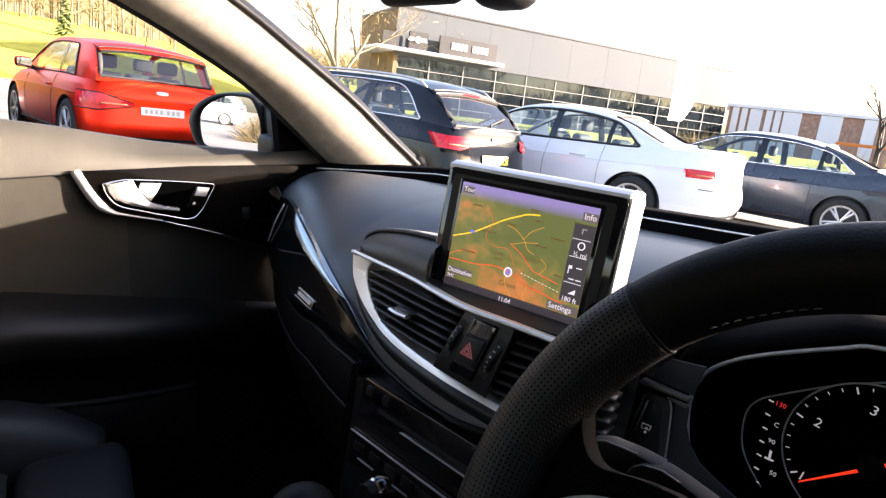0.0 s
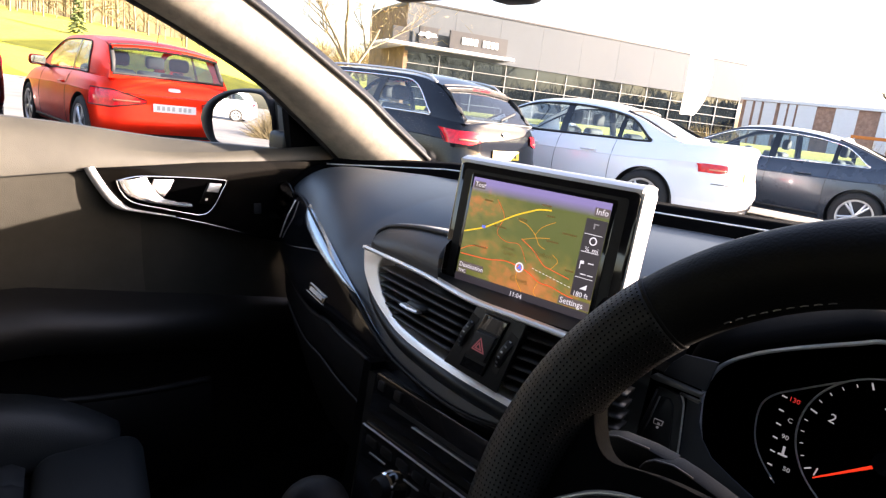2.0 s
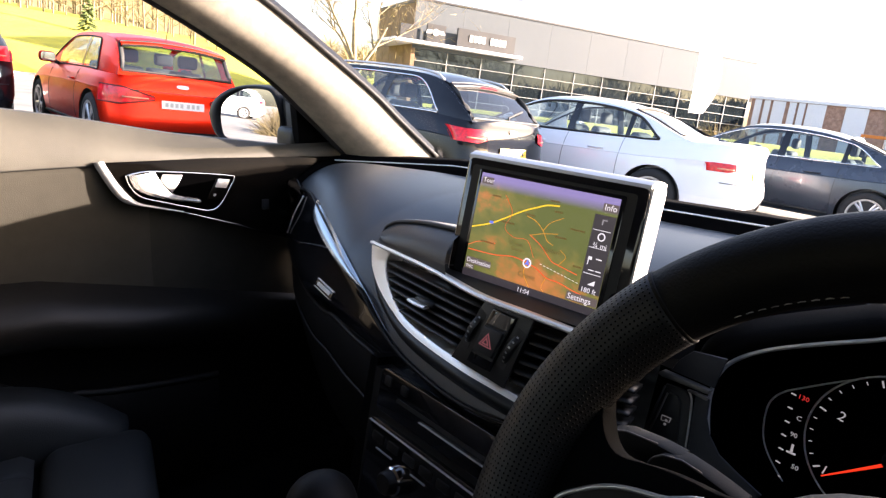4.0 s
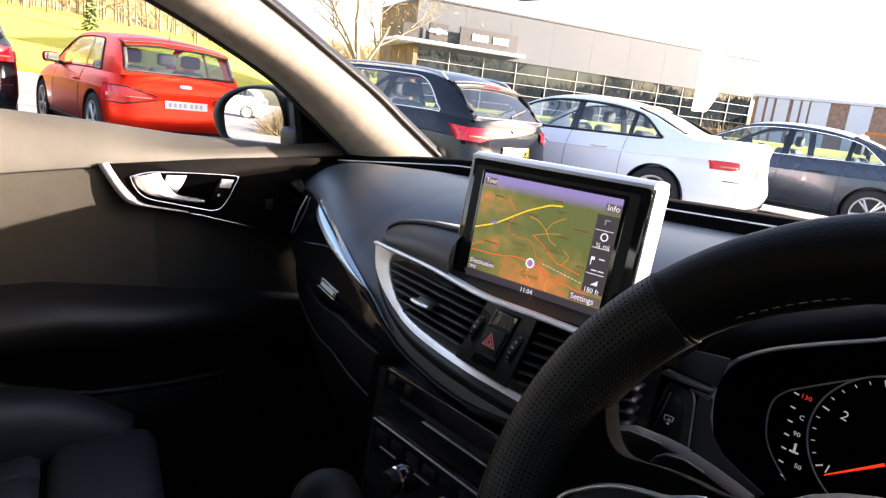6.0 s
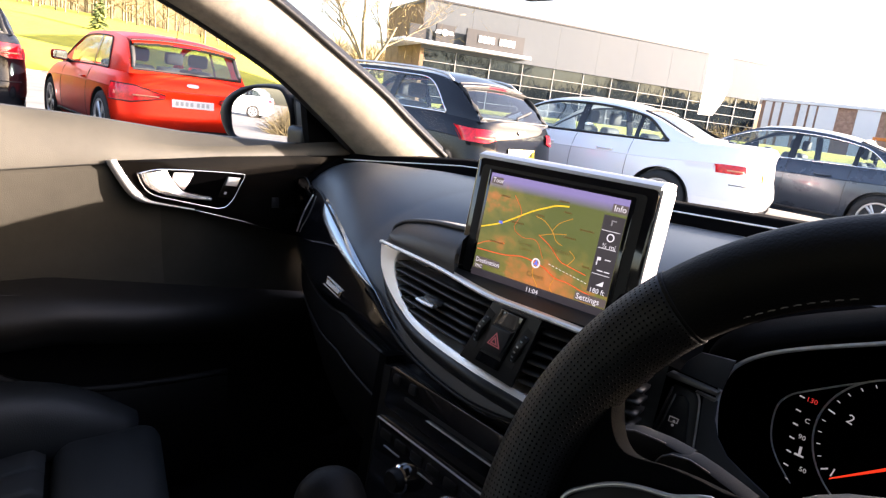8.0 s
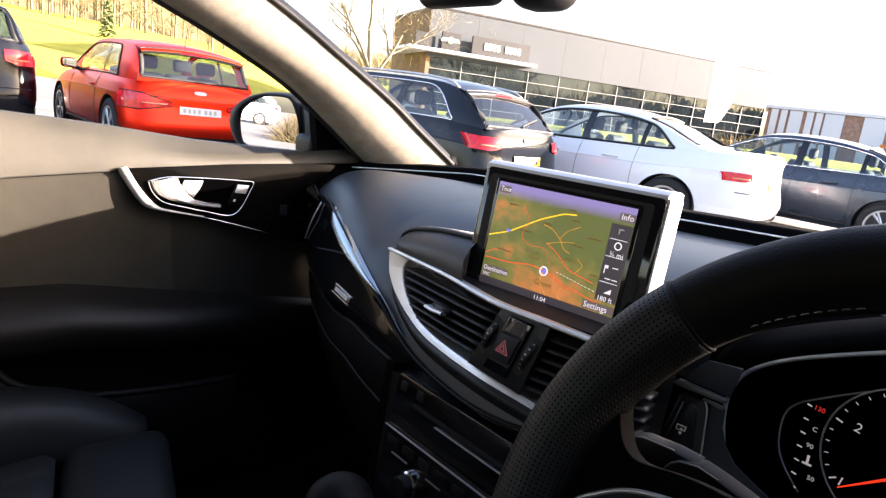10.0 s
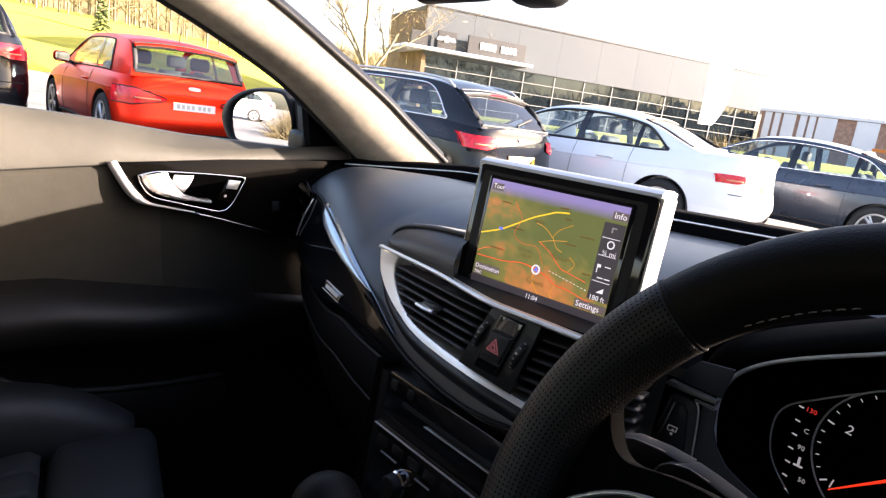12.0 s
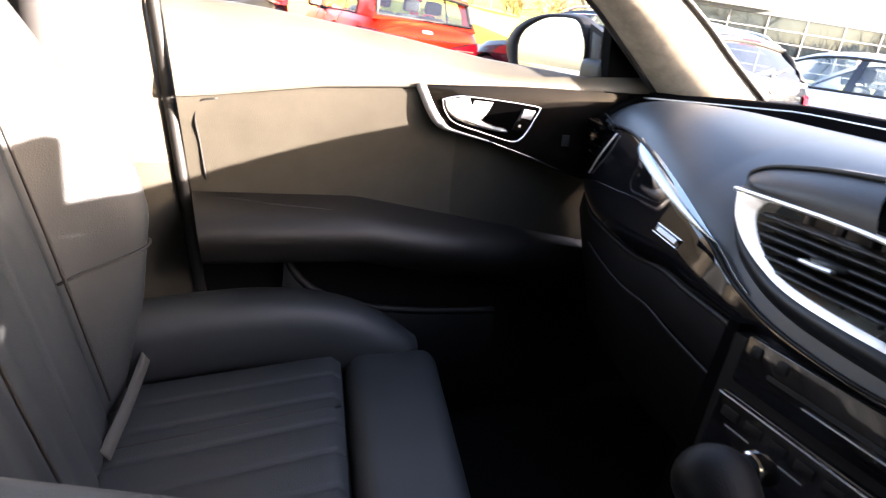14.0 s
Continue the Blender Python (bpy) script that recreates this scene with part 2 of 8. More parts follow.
M_DARKIN = mat("dark_interior", (0.02, 0.02, 0.021), 0.8, var=0.2)
M_GREYIN = mat("grey_interior", (0.045, 0.047, 0.05), 0.8, var=0.2)
M_STRAP = mat("strap_webbing", (0.055, 0.055, 0.053), 0.8, var=0.15, bump=0.3, bump_scale=900)
M_NEEDLE = mat("needle", (0.6, 0.03, 0.01), 0.5, emit=(1.0, 0.05, 0.015, 0.6))
M_LEGEND = mat("lit_legend", (0.6, 0.6, 0.6), 0.5, emit=(0.9, 0.92, 0.95, 0.2))
M_LEGRED = mat("lit_red_legend", (0.5, 0.05, 0.05), 0.5, emit=(1.0, 0.06, 0.05, 0.35))
M_DIMRED = mat("hazard_red", (0.35, 0.10, 0.11), 0.5, emit=(0.6, 0.16, 0.18, 0.14))
M_SCRTXT = mat("screen_white", (0.6, 0.6, 0.6), 0.5, emit=(0.85, 0.86, 0.92, 0.62))
M_SCRDARK = mat("screen_dark", (0.01, 0.01, 0.012), 0.3, emit=(0.05, 0.045, 0.055, 0.5))
M_ROADY = mat("map_yellow", (0.5, 0.4, 0.02), 0.5, emit=(0.85, 0.55, 0.03, 0.75))
M_ROADR = mat("map_red", (0.5, 0.1, 0.02), 0.5, emit=(0.75, 0.10, 0.03, 0.7))
M_ROADO = mat("map_orange", (0.5, 0.2, 0.02), 0.5, emit=(0.75, 0.33, 0.04, 0.6))
M_SHIELD = mat("map_blue", (0.05, 0.1, 0.4), 0.5, emit=(0.10, 0.16, 0.75, 0.8))
M_SCRBOX = mat("label_shade", (0.03, 0.03, 0.03), 0.4, emit=(0.16, 0.13, 0.12, 0.5))
M_SCRGREY = mat("screen_grey", (0.2, 0.2, 0.2), 0.5, emit=(0.4, 0.4, 0.42, 0.4))
M_MAPTXT = mat("map_words", (0.1, 0.08, 0.03), 0.5, emit=(0.16, 0.10, 0.03, 0.5))


def map_mat():
    m = bpy.data.materials.new("map_display")
    m.use_nodes = True
    nt = m.node_tree
    b = nt.nodes["Principled BSDF"]
    b.inputs["Base Color"].default_value = (0.02, 0.02, 0.02, 1)
    b.inputs["Roughness"].default_value = 0.25
    co = nt.nodes.new("ShaderNodeTexCoord")
    sep = nt.nodes.new("ShaderNodeSeparateXYZ")
    nt.links.new(co.outputs["Generated"], sep.inputs[0])
    no = nt.nodes.new("ShaderNodeTexNoise")
    no.inputs["Scale"].default_value = 11.0
    no.inputs["Detail"].default_value = 9
    no.inputs["Roughness"].default_value = 0.62
    nt.links.new(co.outputs["Generated"], no.inputs["Vector"])
    add = nt.nodes.new("ShaderNodeMath")
    add.operation = "MULTIPLY_ADD"
    add.inputs[1].default_value = 0.80
    nt.links.new(no.outputs["Fac"], add.inputs[0])
    sh = []
    for centre, reach in (((0.56, 0.5, 0.14), 0.40), ((0.02, 0.5, 0.76), 0.28), ((0.22, 0.5, 0.38), 0.20)):
        ds = nt.nodes.new("ShaderNodeVectorMath")
        ds.operation = "DISTANCE"
        fl = nt.nodes.new("ShaderNodeVectorMath")
        fl.operation = "MULTIPLY"
        fl.inputs[1].default_value = (0.75, 0.0, 1.15)
        nt.links.new(co.outputs["Generated"], fl.inputs[0])
        nt.links.new(fl.outputs[0], ds.inputs[0])
        ds.inputs[1].default_value = (centre[0] * 0.75, 0.0, centre[2] * 1.15)
        rv = nt.nodes.new("ShaderNodeMath")
        rv.operation = "SUBTRACT"
        rv.inputs[0].default_value = reach
        nt.links.new(ds.outputs["Value"], rv.inputs[1])
        sh.append(rv)
    m1 = nt.nodes.new("ShaderNodeMath")
    m1.operation = "MAXIMUM"
    nt.links.new(sh[0].outputs[0], m1.inputs[0])
    nt.links.new(sh[1].outputs[0], m1.inputs[1])
    m2 = nt.nodes.new("ShaderNodeMath")
    m2.operation = "MAXIMUM"
    nt.links.new(m1.outputs[0], m2.inputs[0])
    nt.links.new(sh[2].outputs[0], m2.inputs[1])
    nt.links.new(m2.outputs[0], add.inputs[2])
    land = nt.nodes.new("ShaderNodeValToRGB")
    e = land.color_ramp.elements
    e[0].position, e[0].color = 0.36, (0.105, 0.135, 0.030, 1)
    e[1].position, e[1].color = 0.80, (0.58, 0.21, 0.055, 1)
    k = land.color_ramp.elements.new(0.56)
    k.color = (0.19, 0.185, 0.040, 1)
    k = land.color_ramp.elements.new(0.66)
    k.color = (0.40, 0.185, 0.045, 1)
    nt.links.new(add.outputs[0], land.inputs["Fac"])
    skyr = nt.nodes.new("ShaderNodeValToRGB")
    s = skyr.color_ramp.elements
    s[0].position, s[0].color = 0.86, (0.0, 0.0, 0.0, 1)
    s[1].position, s[1].color = 0.95, (1, 1, 1, 1)
    nt.links.new(sep.outputs["Z"], skyr.inputs["Fac"])
    mix = nt.nodes.new("ShaderNodeMix")
    mix.data_type = "RGBA"
    nt.links.new(skyr.outputs["Color"], mix.inputs[0])
    nt.links.new(land.outputs["Color"], mix.inputs[6])
    mix.inputs[7].default_value = (0.25, 0.22, 0.48, 1)
    nt.links.new(mix.outputs[2], b.inputs["Emission Color"])
    b.inputs["Emission Strength"].default_value = 0.125
    return m


M_MAP = map_mat()


def banner_mat():
    m = bpy.data.materials.new("banner_cloth")
    m.use_nodes = True
    nt = m.node_tree
    b = nt.nodes["Principled BSDF"]
    b.inputs["Base Color"].default_value = (0.85, 0.85, 0.84, 1)
    b.inputs["Roughness"].default_value = 0.9
    tl_ = nt.nodes.new("ShaderNodeBsdfTranslucent")
    tl_.inputs["Color"].default_value = (0.85, 0.85, 0.84, 1)
    mx = nt.nodes.new("ShaderNodeMixShader")
    mx.inputs[0].default_value = 0.55
    nt.links.new(b.outputs[0], mx.inputs[1])
    nt.links.new(tl_.outputs[0], mx.inputs[2])
    nt.links.new(mx.outputs[0], nt.nodes["Material Output"].inputs[0])
    return m


M_BANNER = banner_mat()


# ---- building helpers ----
def link_mesh(name, verts, faces, material, parent=None, label="", smooth=True):
    me = bpy.data.meshes.new(name)
    me.from_pydata([tuple(v) for v in verts], [], [tuple(f) for f in faces])
    me.materials.append(material)
    if smooth:
        me.polygons.foreach_set("use_smooth", [True] * len(me.polygons))
    me.update()
    ob = new(name, me)
    if parent is not None:
        ob.parent = parent
    if label:
        tagged(ob, label)
    return ob


def part(name, bm, material, parent, label="", smooth=True):
    me = bpy.data.meshes.new(name)
    bmesh.ops.recalc_face_normals(bm, faces=bm.faces)
    bm.to_mesh(me)
    bm.free()
    me.materials.append(material)
    if smooth:
        me.polygons.foreach_set("use_smooth", [True] * len(me.polygons))
        me.set_sharp_from_angle(angle=radians(35))
    ob = new(name, me)
    if parent is not None:
        ob.parent = parent
    if label:
        tagged(ob, label)
    return ob


def thing(name, label, category, at=(0, 0, 0), group="", kind="", turn=0.0):
    ob = new(name)
    ob.matrix_world = pose(at[0], at[1], at[2], 0, 0, turn)
    ob.empty_display_size = 0.1
    return tagged(ob, label, category, group, kind)


def rbox(lo, hi, r=0.004, seg=2, m=None):
    bm = bmesh.new()
    bmesh.ops.create_cube(bm, size=1.0)
    s = [hi[i] - lo[i] for i in range(3)]
    c = [(hi[i] + lo[i]) / 2 for i in range(3)]
    for v in bm.verts:
        v.co = Vector((v.co.x * s[0] + c[0], v.co.y * s[1] + c[1], v.co.z * s[2] + c[2]))
    if r > 0:
        bmesh.ops.bevel(bm, geom=list(bm.edges), offset=min(r, min(s) * 0.45), segments=seg, profile=0.5, affect="EDGES")
    if m is not None:
        bm.transform(m)
    return bm


def grid_faces(nu, nv, wrap=False):
    out = []
    for i in range(nu if wrap else nu - 1):
        for j in range(nv - 1):
            a, b = i, (i + 1) % nu
            out.append((a * nv + j, b * nv + j, b * nv + j + 1, a * nv + j + 1))
    return out


def spline(pts, n):
    """n points of a smooth curve through pts."""
    p = [np.array(q, float) for q in pts]
    p = [2 * p[0] - p[1]] + p + [2 * p[-1] - p[-2]]
    out = []
    segs = len(p) - 3
    for i in range(n):
        t = i / (n - 1) * segs
        k = min(int(t), segs - 1)
        f = t - k
        a, b, c, d = p[k:k + 4]
        out.append(0.5 * ((2 * b) + (c - a) * f + (2 * a - 5 * b + 4 * c - d) * f * f + (3 * b - a - 3 * c + d) * f ** 3))
    return [Vector(q) for q in out]


def lerp_table(x, tab):
    xs, ys = zip(*tab)
    return float(np.interp(x, xs, ys))


def sweep(path, section, up=(0, 0, 1), closed=False, scales=None, caps=True):
    """A tube of the 2D section along path; the section's first axis is sideways, its second up."""
    n, k = len(path), len(section)
    verts = []
    up = Vector(up)
    for i, p in enumerate(path):
        a = path[(i - 1) % n] if (closed or i > 0) else path[i]
        b = path[(i + 1) % n] if (closed or i < n - 1) else path[i]
        t = (Vector(b) - Vector(a)).normalized()
        s = t.cross(up).normalized()
        w = s.cross(t).normalized()
        sc = scales[i] if scales else 1.0
        for q in section:
            verts.append(Vector(p) + s * q[0] * sc + w * q[1] * sc)
    faces = []
    for i in range(n if closed else n - 1):
        for j in range(k):
            a, b = i * k, ((i + 1) % n) * k
            faces.append((a + j, a + (j + 1) % k, b + (j + 1) % k, b + j))
    if caps and not closed:
        faces.append(tuple(range(k - 1, -1, -1)))
        faces.append(tuple((n - 1) * k + j for j in range(k)))
    return verts, faces


def circle(r, n=10, ry=None):
    ry = ry or r
    return [(r * math.cos(2 * math.pi * i / n), ry * math.sin(2 * math.pi * i / n)) for i in range(n)]


def tube(name, path, r, material, parent, label="", n=10, closed=False, up=(0, 0, 1), scales=None, ry=None):
    v, f = sweep(path, circle(r, n, ry), up, closed, scales)
    return link_mesh(name, v, f, material, parent, label)


def prism(name, outline, depth, m, material, parent, label="", bevel=0.0, smooth=True):
    """An outline in the plane of m's x and y, pushed out by depth along m's z."""
    bm = bmesh.new()
    low = [bm.verts.new((x, y, 0)) for x, y in outline]
    f = bm.faces.new(low)
    r = bmesh.ops.extrude_face_region(bm, geom=[f])
    top = [g for g in r["geom"] if isinstance(g, bmesh.types.BMVert)]
    for v in top:
        v.co.z += depth
    if bevel:
        edges = [e for e in bm.edges if all(abs(v.co.z - depth) < 1e-7 for v in e.verts)]
        bmesh.ops.bevel(bm, geom=edges, offset=bevel, segments=2, profile=0.5, affect="EDGES")
    bm.transform(m)
    return part(name, bm, material, parent, label, smooth)


def lathe(name, prof, m, material, parent, label="", n=28, smooth=True):
    """A profile of (radius, height) turned round m's z."""
    verts, k = [], len(prof)
    for i in range(n):
        a = 2 * math.pi * i / n
        for r, z in prof:
            verts.append(m @ Vector((r * math.cos(a), r * math.sin(a), z)))
    ob = link_mesh(name, verts, grid_faces(n, k, True), material, parent, label, smooth)
    if smooth:
        ob.data.set_sharp_from_angle(angle=radians(40))
    return ob


def words(name, text, size, m, material, parent, label="", depth=0.0):
    cu = bpy.data.curves.new(name, "FONT")
    cu.body = text
    cu.size = size
    cu.align_x, cu.align_y = "LEFT", "CENTER"
    cu.resolution_u = 2
    ob = new(name, cu)
    bpy.context.view_layer.update()
    me = bpy.data.meshes.new_from_object(ob)
    bpy.data.objects.remove(ob)
    me.transform(m)
    me.materials.clear()
    me.materials.append(material)
    o = new(name, me)
    o.parent = parent
    if label:
        tagged(o, label)
    return o


def plane_basis(origin, right, up):
    """A matrix whose x, y lie along right and up, and whose z is their normal."""
    r = Vector(right).normalized()
    n = r.cross(Vector(up)).normalized()
    u = n.cross(r)
    return Matrix(((r.x, u.x, n.x, origin[0]), (r.y, u.y, n.y, origin[1]), (r.z, u.z, n.z, origin[2]), (0, 0, 0, 1)))

# ---- the cabin's shell ----
def slab(name, lo, hi, material, label, category, r=0.0, kind="structure"):
    ob = part(name, rbox(lo, hi, r), material, None)
    return tagged(ob, label, category, kind=kind)


slab("floor", (-0.80, -1.9, 0.24), (0.80, 1.25, 0.28), M_CARPET, "black carpeted floor of the car cabin", "floor")
roof_rows = [(-1.7, 1.30), (-0.8, 1.39), (-0.2, 1.40), (0.12, 1.375), (0.30, 1.335)]
rv, rf = [], []
for y, z in roof_rows:
    for x in np.linspace(-0.66, 0.66, 13):
        rv.append((x, y, z - 0.10 * (abs(x) / 0.66) ** 3))
for k in range(2):
    base = len(rv) if k else 0
    if k:
        rv += [(x, y, z + 0.03) for x, y, z in rv[:65]]
    for f in grid_faces(5, 13):
        rf.append(tuple(base + q for q in (f if k else f[::-1])))
ceiling = tagged(link_mesh("ceiling", rv, rf, M_LINER), "pale cloth roof lining of the car", "roof lining", kind="structure")
skin_v, skin_f = [], []
for y, wl, wr, zz in ((-1.96, 0.84, 0.84, 1.37), (-0.40, 0.84, 0.84, 1.43), (-0.36, 0.84, 0.84, 1.43), (-0.355, 0.70, 0.82, 1.43), (0.12, 0.69, 0.80, 1.405), (0.31, 0.66, 0.74, 1.365)):
    for s in np.linspace(-1, 1, 15):
        x = s * (wl if s < 0 else wr)
        skin_v.append((x, y, zz + 0.03 - 0.13 * abs(s) ** 3))
skin_f = grid_faces(6, 15)
skin_v += [(x, y, z + 0.012) for x, y, z in skin_v]
skin_f += [tuple(90 + q for q in f[::-1]) for f in grid_faces(6, 15)]
tagged(link_mesh("roof_skin", skin_v, skin_f, M_GPAINT), "grey painted car roof above the lining", "car roof", kind="structure")
# the driver's door with its open glass area, and the tail of the cabin with its window
right_v = [(0.76, -1.9, 0.28), (0.76, 1.25, 0.28), (0.76, 1.25, 0.98), (0.76, 0.80, 1.0), (0.76, 0.72, 1.01), (0.76, -0.30, 1.04), (0.76, -1.9, 1.06)]
right_v += [(x + 0.08, y, z) for x, y, z in right_v]
nr_ = len(right_v) // 2
right_f = [tuple(range(nr_)), tuple(range(2 * nr_ - 1, nr_ - 1, -1))] + [(i, (i + 1) % nr_, nr_ + (i + 1) % nr_, nr_ + i) for i in range(nr_)]
tagged(link_mesh("wall_right", right_v, right_f, M_SOFT, smooth=False), "dark driver's door lining", "car door", kind="structure")
rail_v = [(0.735, 0.70, 1.04), (0.70, 0.56, 1.20), (0.66, 0.40, 1.345), (0.645, -1.9, 1.345), (0.66, -1.9, 1.30), (0.675, 0.36, 1.30), (0.715, 0.50, 1.18), (0.745, 0.62, 1.03)]
rail_v += [(x + 0.06, y, z) for x, y, z in rail_v]
rail_f = [tuple(range(8)), tuple(range(15, 7, -1))] + [(i, (i + 1) % 8, 8 + (i + 1) % 8, 8 + i) for i in range(8)]
tagged(link_mesh("door_frame_right", rail_v, rail_f, M_BLACK, smooth=False), "black frame of the driver's side window", "car door", kind="structure")
# out of view, and made far wider than a pillar to cut fill light
slab("pillar_right", (0.68, -0.75, 1.0), (0.78, -0.12, 1.35), M_LINER, "pale driver's side pillar, widened out of view to block daylight", "car pillar")
slab("wall_rear", (-0.80, -1.95, 0.28), (0.80, -1.88, 1.02), M_SOFT, "dark rear bulkhead below the back window", "bulkhead")
slab("wall_front", (-0.80, 1.20, 0.24), (0.80, 1.26, 0.96), M_BLACK, "black firewall behind the dashboard", "bulkhead")
slab("wall_left", (-0.84, -1.9, 0.24), (-0.78, -0.36, 1.05), M_SOFT, "dark rear door lining", "car door")
slab("kick_panel", (-0.86, -0.36, 0.22), (-0.80, 1.26, 0.95), M_SOFT, "dark lower skin of the passenger side", "car side")


# ---- dashboard ----
def far_y(x):
    s = min(1, max(0, (abs(x) - 0.45) / 0.27))
    return 0.95 - 0.17 * s * s * (3 - 2 * s)


def far_z(x):
    return 1.0065 + 0.045 * min(0.30, max(0, x + 0.07)) - 0.10 * max(0, -x - 0.50)


TRIM_TOP = [(-0.715, 0.690, 0.905), (-0.62, 0.655, 0.928), (-0.54, 0.626, 0.932), (-0.45, 0.590, 0.922), (-0.362, 0.562, 0.898), (-0.30, 0.548, 0.873), (-0.25, 0.541, 0.850), (-0.20, 0.536, 0.822), (-0.12, 0.522, 0.806), (0.0, 0.508, 0.806), (0.115, 0.530, 0.82)]
TRIM_LOW = [(-0.735, 0.715, 0.80), (-0.66, 0.678, 0.775), (-0.59, 0.648, 0.772), (-0.50, 0.612, 0.776), (-0.407, 0.578, 0.784), (-0.331, 0.556, 0.796), (-0.27, 0.546, 0.792), (-0.203, 0.540, 0.787), (-0.12, 0.526, 0.783), (0.0, 0.514, 0.786), (0.115, 0.536, 0.79)]
NU = 90
top_line = spline(TRIM_TOP, NU)
low_line = spline(TRIM_LOW, NU)

dashboard = thing("dashboard", "black leather dashboard with piano-black trim and air vents", "dashboard")
# upper pad
pv, NV = [], 18
for i in range(NU):
    t = top_line[i]
    p0 = Vector((t.x, far_y(t.x) - 0.018, far_z(t.x) - 0.028))
    p1 = Vector((t.x, t.y + 0.17, far_z(t.x) - 0.012))
    p2 = Vector((t.x, t.y + 0.035, max(t.z + 0.075, 0.955)))
    for j in range(NV):
        s = j / (NV - 1)
        pv.append((1 - s) ** 3 * p0 + 3 * s * (1 - s) ** 2 * p1 + 3 * s * s * (1 - s) * p2 + s ** 3 * t)
ends = pv[:NV] + [Vector((-0.775, p.y + 0.01, p.z - 0.02)) for p in pv[:NV]]
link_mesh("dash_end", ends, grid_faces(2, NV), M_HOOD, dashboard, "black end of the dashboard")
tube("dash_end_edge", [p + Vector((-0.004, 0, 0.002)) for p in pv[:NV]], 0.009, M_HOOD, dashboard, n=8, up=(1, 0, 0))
link_mesh("pad", pv, grid_faces(NU, NV), M_PADP, dashboard, "grained black leather upper pad")
# the pad's continuation on the driver's side
qv = []
for i in range(40):
    x = 0.112 + 0.648 * i / 39
    p0, p1 = Vector((x, far_y(x) - 0.018, far_z(x) - 0.028)), Vector((x, 0.78, far_z(x) - 0.020))
    p2, p3 = Vector((x, 0.72, 0.962)), Vector((x, 0.745, 0.70))
    for j in range(NV):
        s = j / (NV - 1)
        qv.append((1 - s) ** 3 * p0 + 3 * s * (1 - s) ** 2 * p1 + 3 * s * s * (1 - s) * p2 + s ** 3 * p3)
# top rows coloured paler than the passenger's pad to stand for sun glare
link_mesh("driver_pad", [qv[i * NV + j] for i in range(10) for j in range(8)], grid_faces(10, 8), M_GLAREPAD, dashboard)
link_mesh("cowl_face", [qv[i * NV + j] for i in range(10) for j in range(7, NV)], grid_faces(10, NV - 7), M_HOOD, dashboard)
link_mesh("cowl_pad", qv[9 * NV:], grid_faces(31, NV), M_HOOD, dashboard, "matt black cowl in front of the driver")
# dark strip at the foot of the windscreen, with its bright lip
strip = [Vector((x, far_y(x), far_z(x))) for x in np.linspace(-0.70, 0.74, 60)]
v, f = sweep(strip, [(0.016, -0.034), (0.021, -0.030), (0.020, -0.024), (0.014, -0.013), (0.010, -0.009), (0.005, -0.001), (0.0, 0.001), (-0.03, 0.002), (-0.03, -0.034)])
link_mesh("demister_strip", v, f, M_HOOD, dashboard, "black demister strip under the windscreen")
tube("strip_lip", [p + Vector((0, -0.014, -0.0105)) for p in strip], 0.0015, M_SURR, dashboard, n=6)
tube("strip_foot", [p + Vector((0, -0.021, -0.029)) for p in strip], 0.0014, M_SURR, dashboard, n=6)
# piano-black wing of trim
bv, NB = [], 12
for i in range(NU):
    a, b = top_line[i], low_line[i]
    w = (a - b).length
    for j in range(NB):
        s = j / (NB - 1)
        k = min(1, s / 0.70)
        bulge = k * 0.26 * w * (1 - max(0, (s - 0.45) / 0.55) ** 2)
        bv.append(a.lerp(b, max(0, (s - 0.05) / 0.95)) + Vector((0.22, -1.0, 0.05)).normalized() * bulge - Vector((0, 0, 0.012 * k * min(1, w / 0.1))))
link_mesh("gloss_trim", bv, grid_faces(NU, NB), M_GLOSS, dashboard, "curved piano-black trim wing")
# leaf-shaped strip added as the sky's reflection in the gloss trim
glint_strip = []
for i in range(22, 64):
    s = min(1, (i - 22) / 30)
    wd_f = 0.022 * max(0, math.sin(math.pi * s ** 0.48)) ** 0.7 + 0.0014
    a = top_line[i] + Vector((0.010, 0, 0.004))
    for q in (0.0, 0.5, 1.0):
        glint_strip.append(a + Vector((-0.30, -0.62, -0.72)).normalized() * wd_f * q + Vector((0, -0.004, 0.004)) * (1 - abs(2 * q - 1)))
link_mesh("trim_highlight", glint_strip, grid_faces(42, 3), M_TRIMGLINT, dashboard, "pale strip shaped as the sky's reflection on the trim wing")
tube("trim_edge", [p + Vector((0, -0.003, 0.003)) for p in top_line[7:]], 0.0022, M_HARD, dashboard, n=6)
# lower panel and glovebox
lv, NL = [], 10
low_prof = [(0.0, 0.0), (-0.006, -0.010), (-0.010, -0.05), (0.02, -0.14), (0.05, -0.22), (0.11, -0.29), (0.24, -0.33), (0.42, -0.36), (0.55, -0.42), (0.6, -0.52)]
for i in range(NU):
    p = low_line[i]
    for dy, dz in low_prof:
        lv.append((p.x, p.y + dy, p.z + dz))
link_mesh("lower_panel", lv, grid_faces(NU, NL), M_LOWER, dashboard, "black plastic lower dash and glovebox")
gb = [Vector((low_line[i].x, low_line[i].y - 0.013, low_line[i].z - 0.035 - 0.0005 * i)) for i in range(17, 67)]
tube("glovebox_seam", gb, 0.0018, M_BLACK, dashboard, n=6)
tube("panel_lip", [Vector((p.x, p.y - 0.006, p.z - 0.004)) for p in low_line[:77]], 0.0035, M_SOFT, dashboard, n=8)
